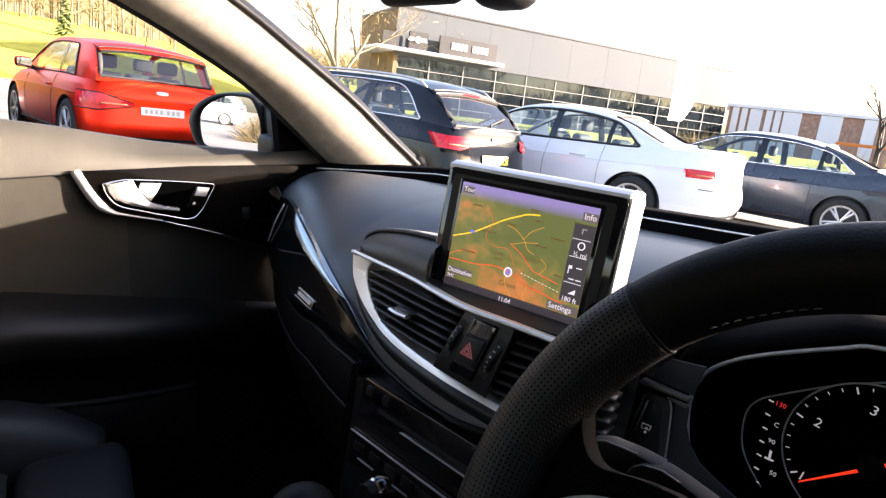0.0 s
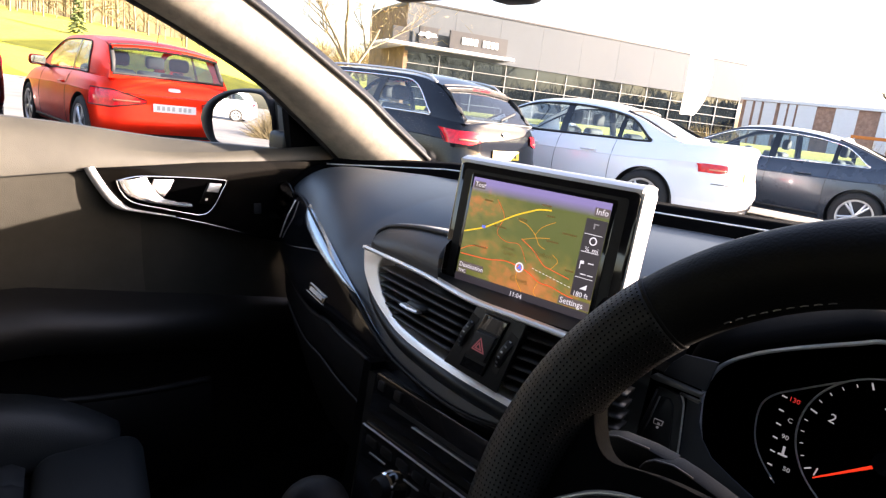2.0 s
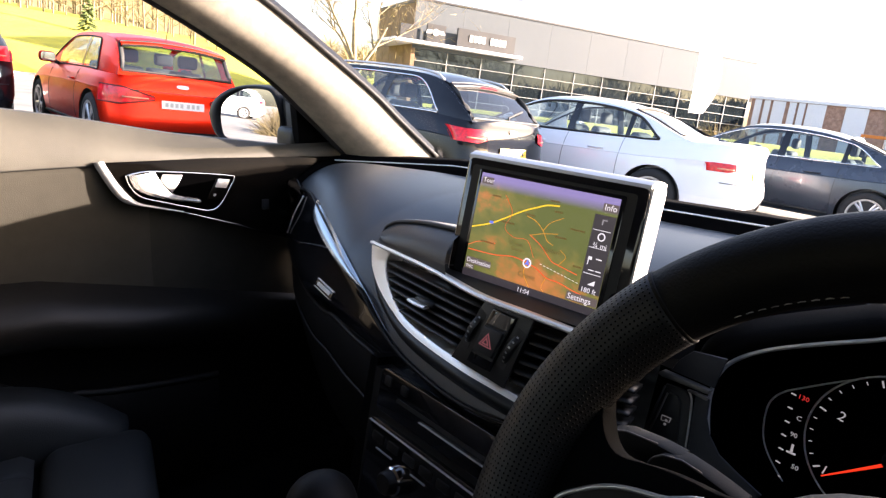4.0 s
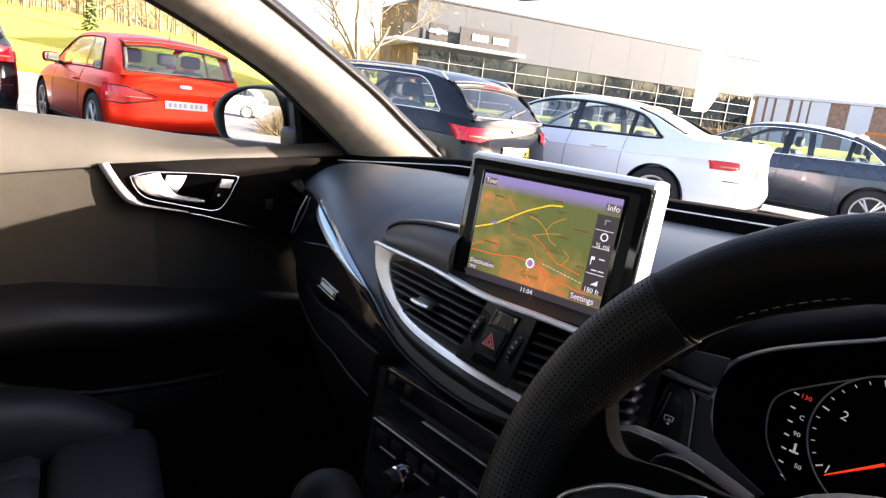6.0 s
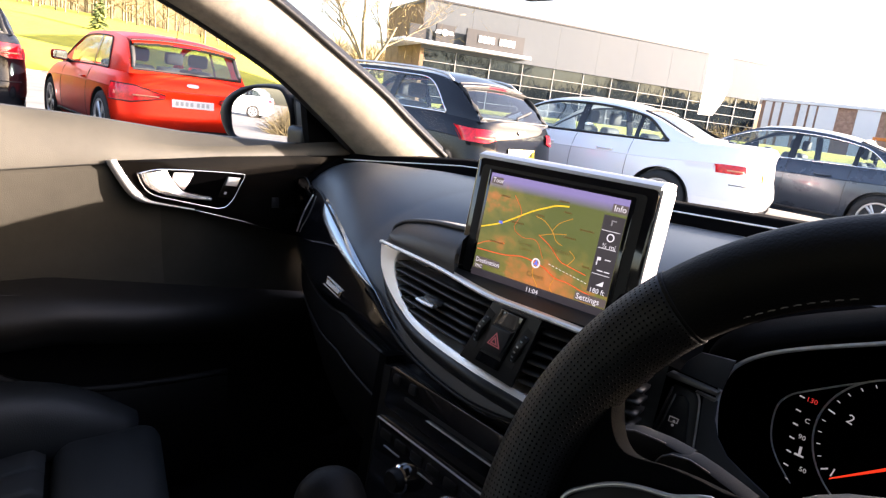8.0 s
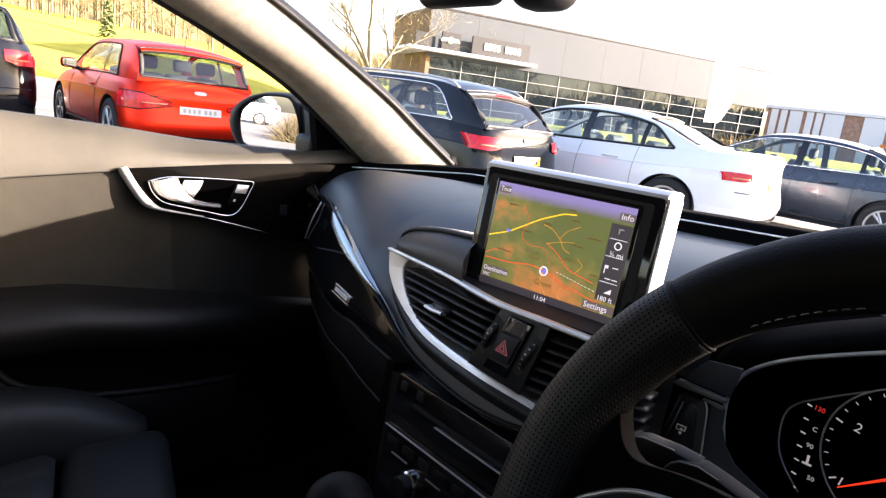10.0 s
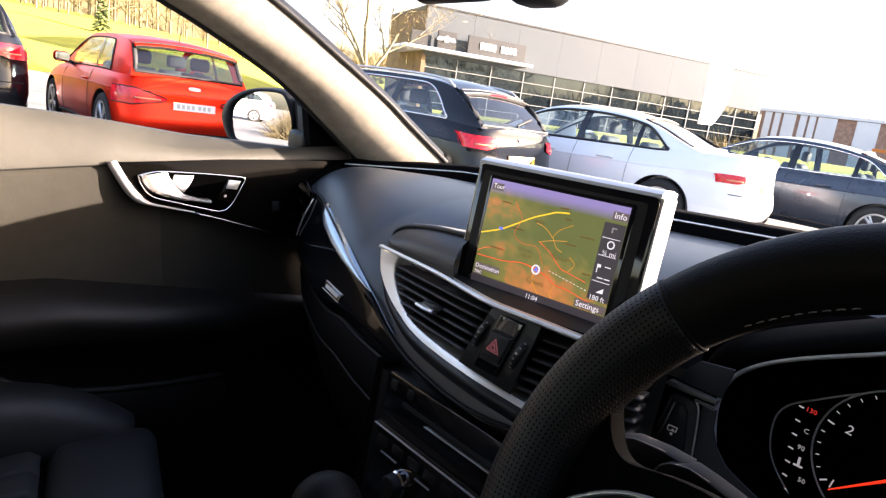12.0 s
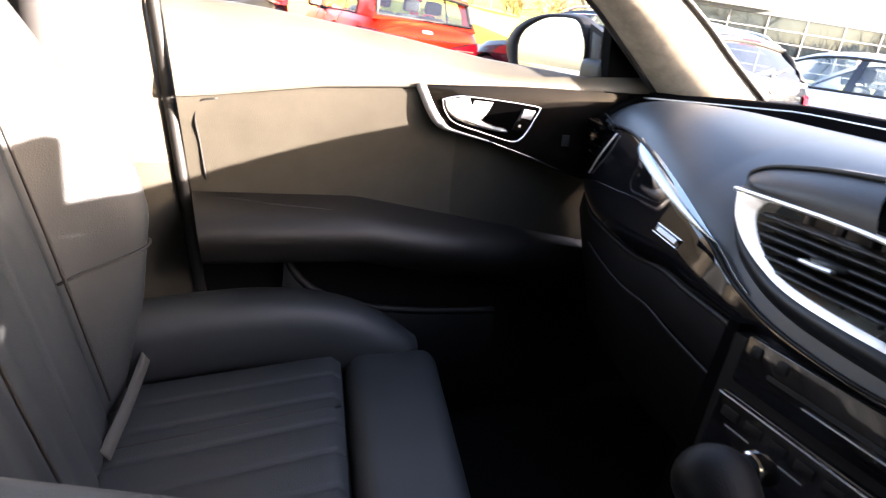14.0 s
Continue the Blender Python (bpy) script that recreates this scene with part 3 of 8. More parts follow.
# badge on the trim, its lettering as plain bars
bd0, bd1 = Vector((-0.308, 0.504, 0.8568)), Vector((-0.262, 0.500, 0.8510))
mb = plane_basis(bd0, bd1 - bd0, (0.0, 0.45, 1.0))
L = (bd1 - bd0).length
prism("badge_plate", [(0, -0.006), (L, -0.006), (L, 0.006), (0, 0.006)], 0.003, mb, M_GLOSS, dashboard, "small dark badge plate", 0.001)
for k in range(7):
    x0 = 0.005 + k * (L - 0.010) / 7
    prism("badge_bar", [(x0, -0.0026), (x0 + 0.0045, -0.0026), (x0 + 0.0045, 0.0026), (x0, 0.0026)], 0.0036, mb, M_SILVER, dashboard)
for yy in (-0.0056, 0.0056):
    prism("badge_rim", [(0, yy - 0.0006), (L, yy - 0.0006), (L, yy + 0.0006), (0, yy + 0.0006)], 0.0036, mb, M_SATIN, dashboard)

# side vent at the passenger's end
tube("side_vent_chrome", spline([(-0.584, 0.634, 0.924), (-0.606, 0.630, 0.887), (-0.634, 0.634, 0.845)], 14), 0.0014, M_SURR, dashboard, "chrome edge of the side vent", n=8)
ov = spline([(-0.592, 0.636, 0.932), (-0.655, 0.655, 0.945), (-0.715, 0.670, 0.925), (-0.735, 0.690, 0.87), (-0.715, 0.680, 0.825), (-0.650, 0.645, 0.835)], 26)
tube("side_vent_rim", ov, 0.0020, M_DTRIM, dashboard, "black rim of the side vent", n=8)
for k in range(6):
    z = 0.838 + k * 0.017
    a = Vector((-0.640 + 0.008 * k, 0.650, z))
    b = Vector((-0.722, 0.682, z + 0.004))
    v, f = sweep([a, b], [(-0.012, -0.0015), (0.012, 0.001), (0.012, 0.003), (-0.012, 0.0015)])
    link_mesh("side_vent_slat", v, f, M_DTRIM, dashboard, smooth=False)


# ---- centre vents ----
def face_y(x):
    return 0.50 + 0.21 * (math.sqrt(x * x + 0.0009) - 0.03) + 0.003


def on_face(x, z, off=0.0):
    return Vector((x, face_y(x) - off + 0.12 * (z - 0.88), z))


pod = thing("vent_panel", "centre air vents in a satin aluminium surround with a hazard button", "air vent")
OUT = [(-0.2503, 0.9226), (-0.2375, 0.8987), (-0.2199, 0.8786), (-0.1925, 0.8626), (-0.1609, 0.8512), (-0.1197, 0.8451), (-0.0695, 0.8447), (-0.0178, 0.8460), (0.0215, 0.8447), (0.0627, 0.8406), (0.12, 0.834)]
INN = [(-0.2006, 0.9233), (-0.2087, 0.9069), (-0.1955, 0.8863), (-0.1727, 0.8694), (-0.1467, 0.8598), (-0.1114, 0.8560), (-0.0629, 0.8555), (-0.0214, 0.8560), (0.0186, 0.8540), (0.0630, 0.8483), (0.12, 0.8405)]
so, si = spline([(x, z, 0) for x, z in OUT], 72), spline([(x, z, 0) for x, z in INN], 72)
so = [a.lerp(b, 0.08 + 0.22 * min(1, max(0, (i - 8) / 18))) for i, (a, b) in enumerate(zip(so, si))]
cv = []
for k, (a, b) in enumerate(zip(so, si)):
    pr = 1 - 0.65 * min(1, max(0, (k - 8) / 18))          # proud beside the prong, flatter along the foot
    for s, off in ((0.0, -0.008), (0.0, 0.0095 * pr), (0.06, 0.0120 * pr), (0.50, 0.0085 * pr), (0.92, 0.0045 * pr), (0.98, 0.003 * pr), (1.0, 0.001 * pr), (1.0, -0.022)):
        p = a.lerp(b, s)
        cv.append(on_face(p.x, p.y, off))
sur = link_mesh("aluminium_surround", cv, grid_faces(72, 8), M_SURR, pod, "wide satin aluminium surround")
sur.data.set_sharp_from_angle(angle=radians(25))
chin = []
for k, a in enumerate(so):
    lead = max(0.0, 1 - k / 18)              # beside the upright prong the moulding turns sideways
    for d, off in ((0.0005, 0.004), (0.003, 0.007), (0.010, 0.007), (0.020, -0.002), (0.032, -0.022), (0.040, -0.050)):
        nx_ = so[min(71, k + 1)] - so[max(0, k - 1)]
        nrm = Vector((nx_.y, -nx_.x, 0)).normalized()
        q = a + nrm * d * (1 - 0.45 * lead)
        chin.append(on_face(q.x, q.y, off - 0.004 * lead))
link_mesh("vent_chin", chin, grid_faces(72, 6), M_LID, pod, "soft black moulding round the vents")
STRIP = [(-0.2515, 0.9240), (-0.1627, 0.9290), (-0.0877, 0.9318), (-0.0034, 0.9306), (0.0567, 0.9297), (0.13, 0.926)]
tl = [on_face(p.x, p.y, 0.006) for p in spline([(x, z, 0) for x, z in STRIP], 48)]
v, f = sweep(tl, [(-0.005, -0.0024), (0.003, -0.0024), (0.005, -0.0006), (0.004, 0.0022), (-0.005, 0.0022)])
link_mesh("top_strip", v, f, M_SURR, pod, "thin aluminium strip above the vents")
# recessed back wall
bk = []
for i in range(40):
    x = -0.225 + 0.380 * i / 39
    bk += [on_face(x, 0.826, -0.045), on_face(x, 0.935, -0.045)]
link_mesh("vent_back", bk, grid_faces(40, 2), M_BLACK, pod)
LEFT_IN = [(0.852, -0.06), (0.8560, -0.1114), (0.8598, -0.1467), (0.8694, -0.1727), (0.8863, -0.1955), (0.9069, -0.2087), (0.9233, -0.2006)]


def right_end(z):
    return lerp_table(z, [(0.8632, -0.0284), (0.9245, -0.0018)])


def slats(x0f, x1f, zs, slope):
    for z in zs:
        x0, x1 = x0f(z), x1f(z)
        path = [on_face(x, z + slope * (x - x1), -0.0045) for x in np.linspace(x0, x1, 14)]
        v, f = sweep(path, [(-0.016, -0.0022), (0.002, -0.0030), (0.0065, -0.0016), (0.0072, 0.0), (0.0060, 0.0014), (0.001, 0.0018), (-0.016, 0.0008)])
        link_mesh("vent_slat", v, f, M_SLAT, pod)


slats(lambda z: lerp_table(z - 0.006, LEFT_IN) + 0.001, right_end, [0.8690 + 0.0100 * k for k in range(6)], 0.050)
slats(lambda z: lerp_table(z, [(0.860, 0.0435), (0.9197, 0.060)]), lambda z: 0.158, [0.8610 + 0.0105 * k for k in range(6)], 0.0)
for x in (-0.165, -0.125, -0.085, -0.045, 0.09, 0.13):
    v, f = sweep([on_face(x, 0.846, -0.026), on_face(x, 0.925, -0.026)], [(-0.0012, -0.008), (0.0012, -0.008), (0.0012, 0.008), (-0.0012, 0.008)], up=(0, 1, 0))
    link_mesh("vent_fin", v, f, M_BLACK, pod)
for xa, za, xb, zb_ in ((-0.1275, 0.8872, -0.0905, 0.8902), (0.105, 0.886, 0.143, 0.886)):
    sl = [on_face(xa, za, 0.008), on_face((xa + xb) / 2, (za + zb_) / 2, 0.010), on_face(xb, zb_, 0.008)]
    v, f = sweep([p + Vector((0.008, 0.004, 0.0042)) for p in sl], [(-0.016, -0.003), (0.003, -0.003), (0.004, 0.0), (0.0, 0.003), (-0.016, 0.003)])
    grip = link_mesh("vent_slider", v, f, M_SLAT, pod, "air-direction slider")
    v, f = sweep(sl, [(-0.004, -0.0022), (0.004, -0.0020), (0.005, 0.0), (0.003, 0.0018), (-0.004, 0.0018)])
    link_mesh("slider_edge", v, f, M_SURR, grip, "bright edge of the slider", smooth=False)
# centre piece with the hazard button and thumbwheels
mc = plane_basis(on_face(0.0, 0.88, 0.0), (1, 0.055, 0), (0, 0.12, 1))


def pf2(pts):
    return [(x, (z - 0.88) * 1.0072) for x, z in pts]


prism("switch_plate", pf2([(-0.0300, 0.8580), (0.0420, 0.8520), (0.0595, 0.9260), (-0.0010, 0.9280)]), 0.003, mc, M_SLAT, pod, "dark grey plate between the vents", 0.0012)
prism("hazard_surround", pf2([(-0.0065, 0.8630), (0.0235, 0.8620), (0.0425, 0.9225), (0.0130, 0.9230)]), 0.0065, mc, M_GLOSS, pod, "glossy black frame of the hazard button", 0.0015)
prism("hazard_well", pf2([(-0.0015, 0.8740), (0.0255, 0.8728), (0.0365, 0.9075), (0.0095, 0.9075)]), 0.0068, mc, M_BLACK, pod)
prism("hazard_button", pf2([(0.0003, 0.8778), (0.0250, 0.8765), (0.0340, 0.9052), (0.0088, 0.9052)]), 0.0100, mc, M_BUTTON, pod, "grey hazard warning button", 0.0022)
tri = pf2([(0.0075, 0.8860), (0.0240, 0.8850), (0.0170, 0.9000)])
trc = (sum(p[0] for p in tri) / 3, sum(p[1] for p in tri) / 3)
for s0, mt, dz in ((1.0, M_DIMRED, 0.0103), (0.74, M_BUTTON, 0.0106), (0.55, M_DIMRED, 0.0108), (0.28, M_BUTTON, 0.0110)):
    prism("warning_triangle", [(trc[0] + (x - trc[0]) * s0, trc[1] + (y - trc[1]) * s0) for x, y in tri], dz, mc, mt, pod, smooth=False)
for xx, zz in ((-0.0078, 0.8955), (0.0422, 0.8915)):
    wl_ = mc @ pose(xx, (zz - 0.88) * 1.0072, 0, 0, 0, -21)
    prism("wheel_slot", [(-0.0052, -0.0225), (0.0052, -0.0225), (0.0052, 0.0225), (-0.0052, 0.0225)], 0.0034, wl_, M_BLACK, pod, smooth=False)
    tw = lathe("thumbwheel", [(0, -0.0036), (0.024, -0.0036), (0.0248, -0.0026), (0.0248, 0.0026), (0.024, 0.0036), (0, 0.0036)], wl_ @ pose(0, 0, -0.0158, 0, 90, 0), M_SLAT, pod, "ribbed vent thumbwheel", n=30)
    for k in range(6):
        a = radians(-36 + 14.4 * k)
        prism("wheel_mark", [(-0.0011, -0.0008), (0.0011, -0.0008), (0.0011, 0.0008), (-0.0011, 0.0008)], 0.0007, wl_ @ pose(0, 0.0249 * math.sin(a), -0.0158 + 0.0249 * math.cos(a), -math.degrees(a), 0, 0), M_SATIN, tw, smooth=False)
# lids over the vents on both sides of the screen
SEAM = [(-0.2535, 0.5690, 0.9270), (-0.2605, 0.5740, 0.9360), (-0.2530, 0.5760, 0.9440), (-0.2280, 0.5740, 0.9535), (-0.1670, 0.5640, 0.9650), (-0.0900, 0.5500, 0.9735)]
seam_c = spline(SEAM, 48)
foot_c = [p + Vector((0, -0.001, 0.002)) for p in tl[:22]]
hv = []
for i in range(48):
    g = foot_c[min(21, int(i / 47 * 21))].lerp(foot_c[min(21, int(i / 47 * 21) + 1)], i / 47 * 21 - int(i / 47 * 21))
    for q in np.linspace(0, 1, 9):
        hv.append(g.lerp(seam_c[i], q) + Vector((0, -0.010, 0.004)) * math.sin(math.pi * q) * min(1, i / 10))
link_mesh("vent_lid", hv, grid_faces(48, 9), M_LID, pod, "dark soft panel above the vents")
tube("lid_seam", [p + Vector((-0.001, 0.001, 0.002)) for p in seam_c], 0.0030, M_BLACK, pod, n=8)
back_rows = []
for p in seam_c:
    back_rows += [p + Vector((-0.002, 0.002, 0.002)), p + Vector((-0.006, 0.012, 0.004)), p + Vector((-0.008, 0.06, -0.004))]
link_mesh("lid_shoulder", back_rows, grid_faces(48, 3), M_GLAREPAD, pod)
hv = []
for i in range(30):
    x = 0.112 + 0.060 * i / 29
    for yy, zz in ((0.0, 0.930), (0.004, 0.946), (0.013, 0.9585), (0.021, 0.964), (0.05, 0.966), (0.16, 0.955)):
        hv.append((x, face_y(x) + 0.004 + yy, zz - 0.01 * (i > 26)))
link_mesh("driver_lid", hv, grid_faces(30, 6), M_HOOD, pod, "soft black panel beside the screen")
shelf = []
for x in np.linspace(-0.11, 0.125, 24):
    shelf += [on_face(x, 0.9315, 0.0), (x, 0.62, 0.934)]
link_mesh("screen_shelf", shelf, grid_faces(24, 2), M_BLACK, pod)

# ---- navigation screen ----
nav = thing("navigation_screen", "raised colour map display in a black and silver housing", "screen")
c_bl, c_tl, c_tr = Vector((-0.0975, 0.5422, 0.9270)), Vector((-0.0937, 0.5592, 1.0625)), Vector((0.1200, 0.5834, 1.0625))
ux, uy = (c_tr - c_tl).normalized(), (c_tl - c_bl).normalized()
W_S, H_S = (c_tr - c_tl).length, (c_tl - c_bl).length
ms = plane_basis(c_bl, ux, uy)          # z points to the driver


def rrect(x0, y0, x1, y1, r, n=5):
    out = []
    for cx, cy, a0 in ((x1 - r, y0 + r, -90), (x1 - r, y1 - r, 0), (x0 + r, y1 - r, 90), (x0 + r, y0 + r, 180)):
        for k in range(n):
            a = radians(a0 + 90 * k / (n - 1))
            out.append((cx + r * math.cos(a), cy + r * math.sin(a)))
    return out


prism("housing", rrect(0, 0, W_S, H_S, 0.005), -0.030, ms, M_SILVER, nav, "silver housing with rounded corners")
capv = []
for x in np.linspace(0.0015, W_S - 0.0015, 12):
    for yy, zz in ((H_S - 0.0040, 0.0034), (H_S - 0.0008, 0.0032), (H_S + 0.0040, -0.006), (H_S + 0.0048, -0.020), (H_S + 0.0035, -0.031), (H_S - 0.0040, -0.031)):
        capv.append(ms @ Vector((x, yy, zz)))
cap_ = link_mesh("top_cap", capv, grid_faces(12, 6) + [(5, 4, 3, 2, 1, 0), (66, 67, 68, 69, 70, 71)], M_SILVER, nav, "bright silver top edge")
cap_.data.set_sharp_from_angle(angle=radians(30))
prism("bezel", rrect(0.002, 0.002, W_S - 0.002, H_S - 0.004, 0.007), 0.003, ms, M_GLOSS, nav, "glossy black bezel", 0.0015)
prism("inner_edge", rrect(0.010, 0.006, W_S - 0.012, H_S - 0.011, 0.004), 0.0036, ms, M_HARD, nav)
AX0, AX1, AY0, AY1 = 0.025, 0.1885, 0.004, 0.1185
prism("bezel_lip", rrect(0.0205, 0.0025, 0.1935, 0.1225, 0.003), 0.0042, ms, M_GLOSS, nav, "", 0.001)
prism("display", [(AX0, AY0), (AX1, AY0), (AX1, AY1), (AX0, AY1)], 0.0045, ms, M_MAP, nav, "colour road map on the display", smooth=False)
mz = ms @ pose(0, 0, 0.0048)


def scr(u, w):
    return (AX0 + (AX1 - AX0) * u, AY0 + (AY1 - AY0) * w)


def screen_rect(name, u0, w0, u1, w1, mt, d=0.0004):
    a, b = scr(u0, w0), scr(u1, w1)
    return prism(name, [a, (b[0], a[1]), b, (a[0], b[1])], d, mz, mt, nav, smooth=False)


def road(name, pts, width, mt, d):
    path = spline([(*scr(u, w), 0) for u, w in pts], 8 * len(pts))
    vs = []
    for i, p in enumerate(path):
        a, b = path[max(0, i - 1)], path[min(len(path) - 1, i + 1)]
        t = (b - a).normalized()
        nrm = Vector((-t.y, t.x, 0)) * width / 2
        vs += [mz @ (p + nrm + Vector((0, 0, d))), mz @ (p - nrm + Vector((0, 0, d)))]
    link_mesh(name, vs, grid_faces(len(path), 2), mt, nav, smooth=False)


road("map_road", [(0.002, 0.473), (0.146, 0.546), (0.243, 0.619), (0.377, 0.728), (0.477, 0.79), (0.542, 0.825), (0.627, 0.84)], 0.0015, M_ROADY, 0.0002)
road("map_road", [(0.01, 0.26), (0.227, 0.271), (0.38, 0.303), (0.536, 0.269), (0.638, 0.206), (0.728, 0.197), (0.818, 0.169), (0.887, 0.154)], 0.0012, M_ROADR, 0.0003)
road("map_road", [(0.459, 0.537), (0.554, 0.467), (0.644, 0.365), (0.701, 0.342), (0.835, 0.306)], 0.001, M_ROADR, 0.00025)
road("map_road", [(0.003, 0.297), (0.088, 0.355), (0.218, 0.375)], 0.0008, M_ROADR, 0.0002)
road("map_road", [(0.412, 0.693), (0.481, 0.668), (0.548, 0.6), (0.589, 0.524), (0.638, 0.496)], 0.0007, M_ROADO, 0.00028)
road("map_road", [(0.548, 0.6), (0.587, 0.679), (0.67, 0.748)], 0.0006, M_ROADO, 0.0003)
road("map_road", [(0.46, 0.531), (0.553, 0.574), (0.654, 0.601)], 0.0006, M_ROADO, 0.00032)
road("map_road", [(0.223, 0.835), (0.298, 0.693), (0.267, 0.544), (0.347, 0.477), (0.452, 0.478), (0.523, 0.343)], 0.0005, M_ROADR, 0.00034)
road("map_road", [(0.701, 0.342), (0.738, 0.422), (0.694, 0.472)], 0.0006, M_ROADO, 0.00036)
road("map_road", [(0.487, 0.284), (0.473, 0.19), (0.522, 0.095), (0.541, 0.057)], 0.0007, M_ROADO, 0.00036)
road("map_road", [(0.638, 0.209), (0.618, 0.114), (0.657, 0.057)], 0.0005, M_ROADO, 0.00038)
# dashed boundary line
for k in range(11):
    a_, b_ = scr(0.575 + 0.0262 * k, 0.306 - 0.0064 * k), scr(0.575 + 0.0262 * k + 0.014, 0.306 - 0.0064 * k - 0.0034)
    prism("map_dash", [a_, b_, (b_[0], b_[1] + 0.0005), (a_[0], a_[1] + 0.0005)], 0.0003, mz, M_SCRTXT, nav, smooth=False)
screen_rect("route_shield", 0.14, 0.547, 0.169, 0.571, M_SHIELD, 0.0005)
screen_rect("status_bar", 0.0, 0.0, 1.0, 0.075, M_SCRDARK, 0.0006)
screen_rect("info_column", 0.865, 0.185, 1.0, 0.845, M_SCRDARK, 0.0006)
for w in (0.345, 0.565, 0.715):
    screen_rect("column_rule", 0.872, w, 0.985, w + 0.005, M_SCRTXT, 0.0008)
for u0, w0, u1, w1 in ((0.015, 0.90, 0.105, 0.965), (0.905, 0.875, 1.0, 0.945), (0.01, 0.125, 0.215, 0.190), (0.010, 0.078, 0.085, 0.118), (0.795, 0.085, 1.0, 0.155)):
    screen_rect("label_box", u0, w0, u1, w1, M_SCRBOX, 0.0005)
mt_ = mz @ pose(0, 0, 0.0010)


def screen_words(text, u, w, size, mt=M_SCRTXT):
    a = scr(u, w)
    words("screen_text", text, size, mt_ @ pose(a[0], a[1], 0), mt, nav)


for text, u, w, size, mt in (("Tour", 0.025, 0.935, 0.0072, M_SCRTXT), ("Info", 0.915, 0.910, 0.0084, M_SCRTXT), ("Destination", 0.020, 0.157, 0.0070, M_SCRTXT), ("TMC", 0.020, 0.098, 0.0048, M_SCRTXT),
        ("11:04", 0.452, 0.030, 0.0070, M_SCRTXT), ("Settings", 0.805, 0.118, 0.0082, M_SCRTXT), ("¾ mi", 0.892, 0.590, 0.0070, M_SCRTXT), ("180 ft", 0.878, 0.205, 0.0070, M_SCRTXT),
        ("Crewe", 0.435, 0.172, 0.0078, M_MAPTXT), ("Basford", 0.575, 0.445, 0.0066, M_MAPTXT), ("Crewe", 0.325, 0.425, 0.0060, M_MAPTXT), ("Green", 0.345, 0.378, 0.0060, M_MAPTXT)):
    screen_words(text, u, w, size, mt)
for u, w, l in ((0.555, 0.865, 0.075), (0.73, 0.665, 0.11), (0.635, 0.57, 0.09), (0.10, 0.36, 0.12), (0.235, 0.585, 0.11), (0.80, 0.365, 0.06), (0.40, 0.70, 0.08), (0.12, 0.80, 0.07), (0.60, 0.78, 0.06)):
    for k in range(int(l / 0.014)):
        screen_rect("map_name_bar", u + 0.014 * k, w, u + 0.014 * k + 0.009, w + 0.015, M_MAPTXT, 0.0007)
PU, PW = scr(0.487, 0.284)
ring = [mz @ Vector((PU + 0.0044 * math.cos(a), PW + 0.0044 * math.sin(a), 0.0012)) for a in np.linspace(0, 2 * math.pi, 20)[:-1]]
tube("position_ring", ring, 0.0008, M_SCRTXT, nav, n=5, closed=True, up=ms.to_3x3() @ Vector((0, 0, 1)))
prism("position_arrow", [(PU - 0.0024, PW - 0.0022), (PU, PW - 0.0012), (PU + 0.0024, PW - 0.0022), (PU, PW + 0.0032)], 0.0014, mz, M_SHIELD, nav, smooth=False)
PU, PW = scr(0.937, 0.665)
ring = [mz @ Vector((PU + 0.0034 * math.cos(a), PW + 0.0034 * math.sin(a), 0.0012)) for a in np.linspace(0, 2 * math.pi, 20)[:-1]]
tube("compass_icon", ring, 0.0006, M_SCRTXT, nav, n=5, closed=True, up=ms.to_3x3() @ Vector((0, 0, 1)))
prism("route_icon", [(scr(0.92, 0.765)[0] + x, scr(0.92, 0.765)[1] + y) for x, y in ((0, 0), (0.0012, 0), (0.0012, 0.004), (0.005, 0.004), (0.005, 0.0052), (0, 0.0052))], 0.0012, mz, M_SCRGREY, nav, smooth=False)
prism("flag_icon", [(scr(0.885, 0.455)[0] + x, scr(0.885, 0.455)[1] + y) for x, y in ((0, -0.004), (0.0007, -0.004), (0.0007, 0.001), (0.0036, 0.001), (0.0036, 0.004), (0, 0.004))], 0.0012, mz, M_SCRTXT, nav, smooth=False)
for u, w in ((0.935, 0.475), (0.90, 0.375), (0.945, 0.375)):
    screen_rect("dash_icon", u, w, u + 0.035, w + 0.008, M_SCRTXT, 0.0011)
prism("height_icon", [(scr(0.915, 0.255)[0] + x, scr(0.915, 0.255)[1] + y) for x, y in ((0, 0), (0.007, 0), (0.007, 0.005))], 0.0012, mz, M_SCRTXT, nav, smooth=False)

# ---- radio and climate panel ----
stack = thing("climate_panel", "black radio and climate panel with chrome-ringed knobs", "control panel")
my = plane_basis((0, 0.494, 0.72), (1, 0.0, 0), (0, 0.10, 1))
prism("panel", [(-0.152, -0.12), (0.165, -0.12), (0.165, 0.075), (-0.160, 0.075)], -0.05, my, M_HARD, stack, "black panel", 0)
prism("side_cheek", [(-0.175, -0.30), (-0.152, -0.30), (-0.158, 0.085), (-0.172, 0.085)], -0.16, my, M_HOOD, stack)
prism("side_cheek", [(0.165, -0.30), (0.185, -0.30), (0.185, 0.085), (0.165, 0.085)], -0.16, my, M_SOFT, stack)
prism("radio_face", rrect(-0.140, 0.030, 0.155, 0.082, 0.006), 0.006, my, M_GLOSS, stack, "glossy radio face", 0.0015)
prism("disc_slot", rrect(-0.105, 0.052, 0.120, 0.057, 0.002), 0.0068, my, M_BLACK, stack)
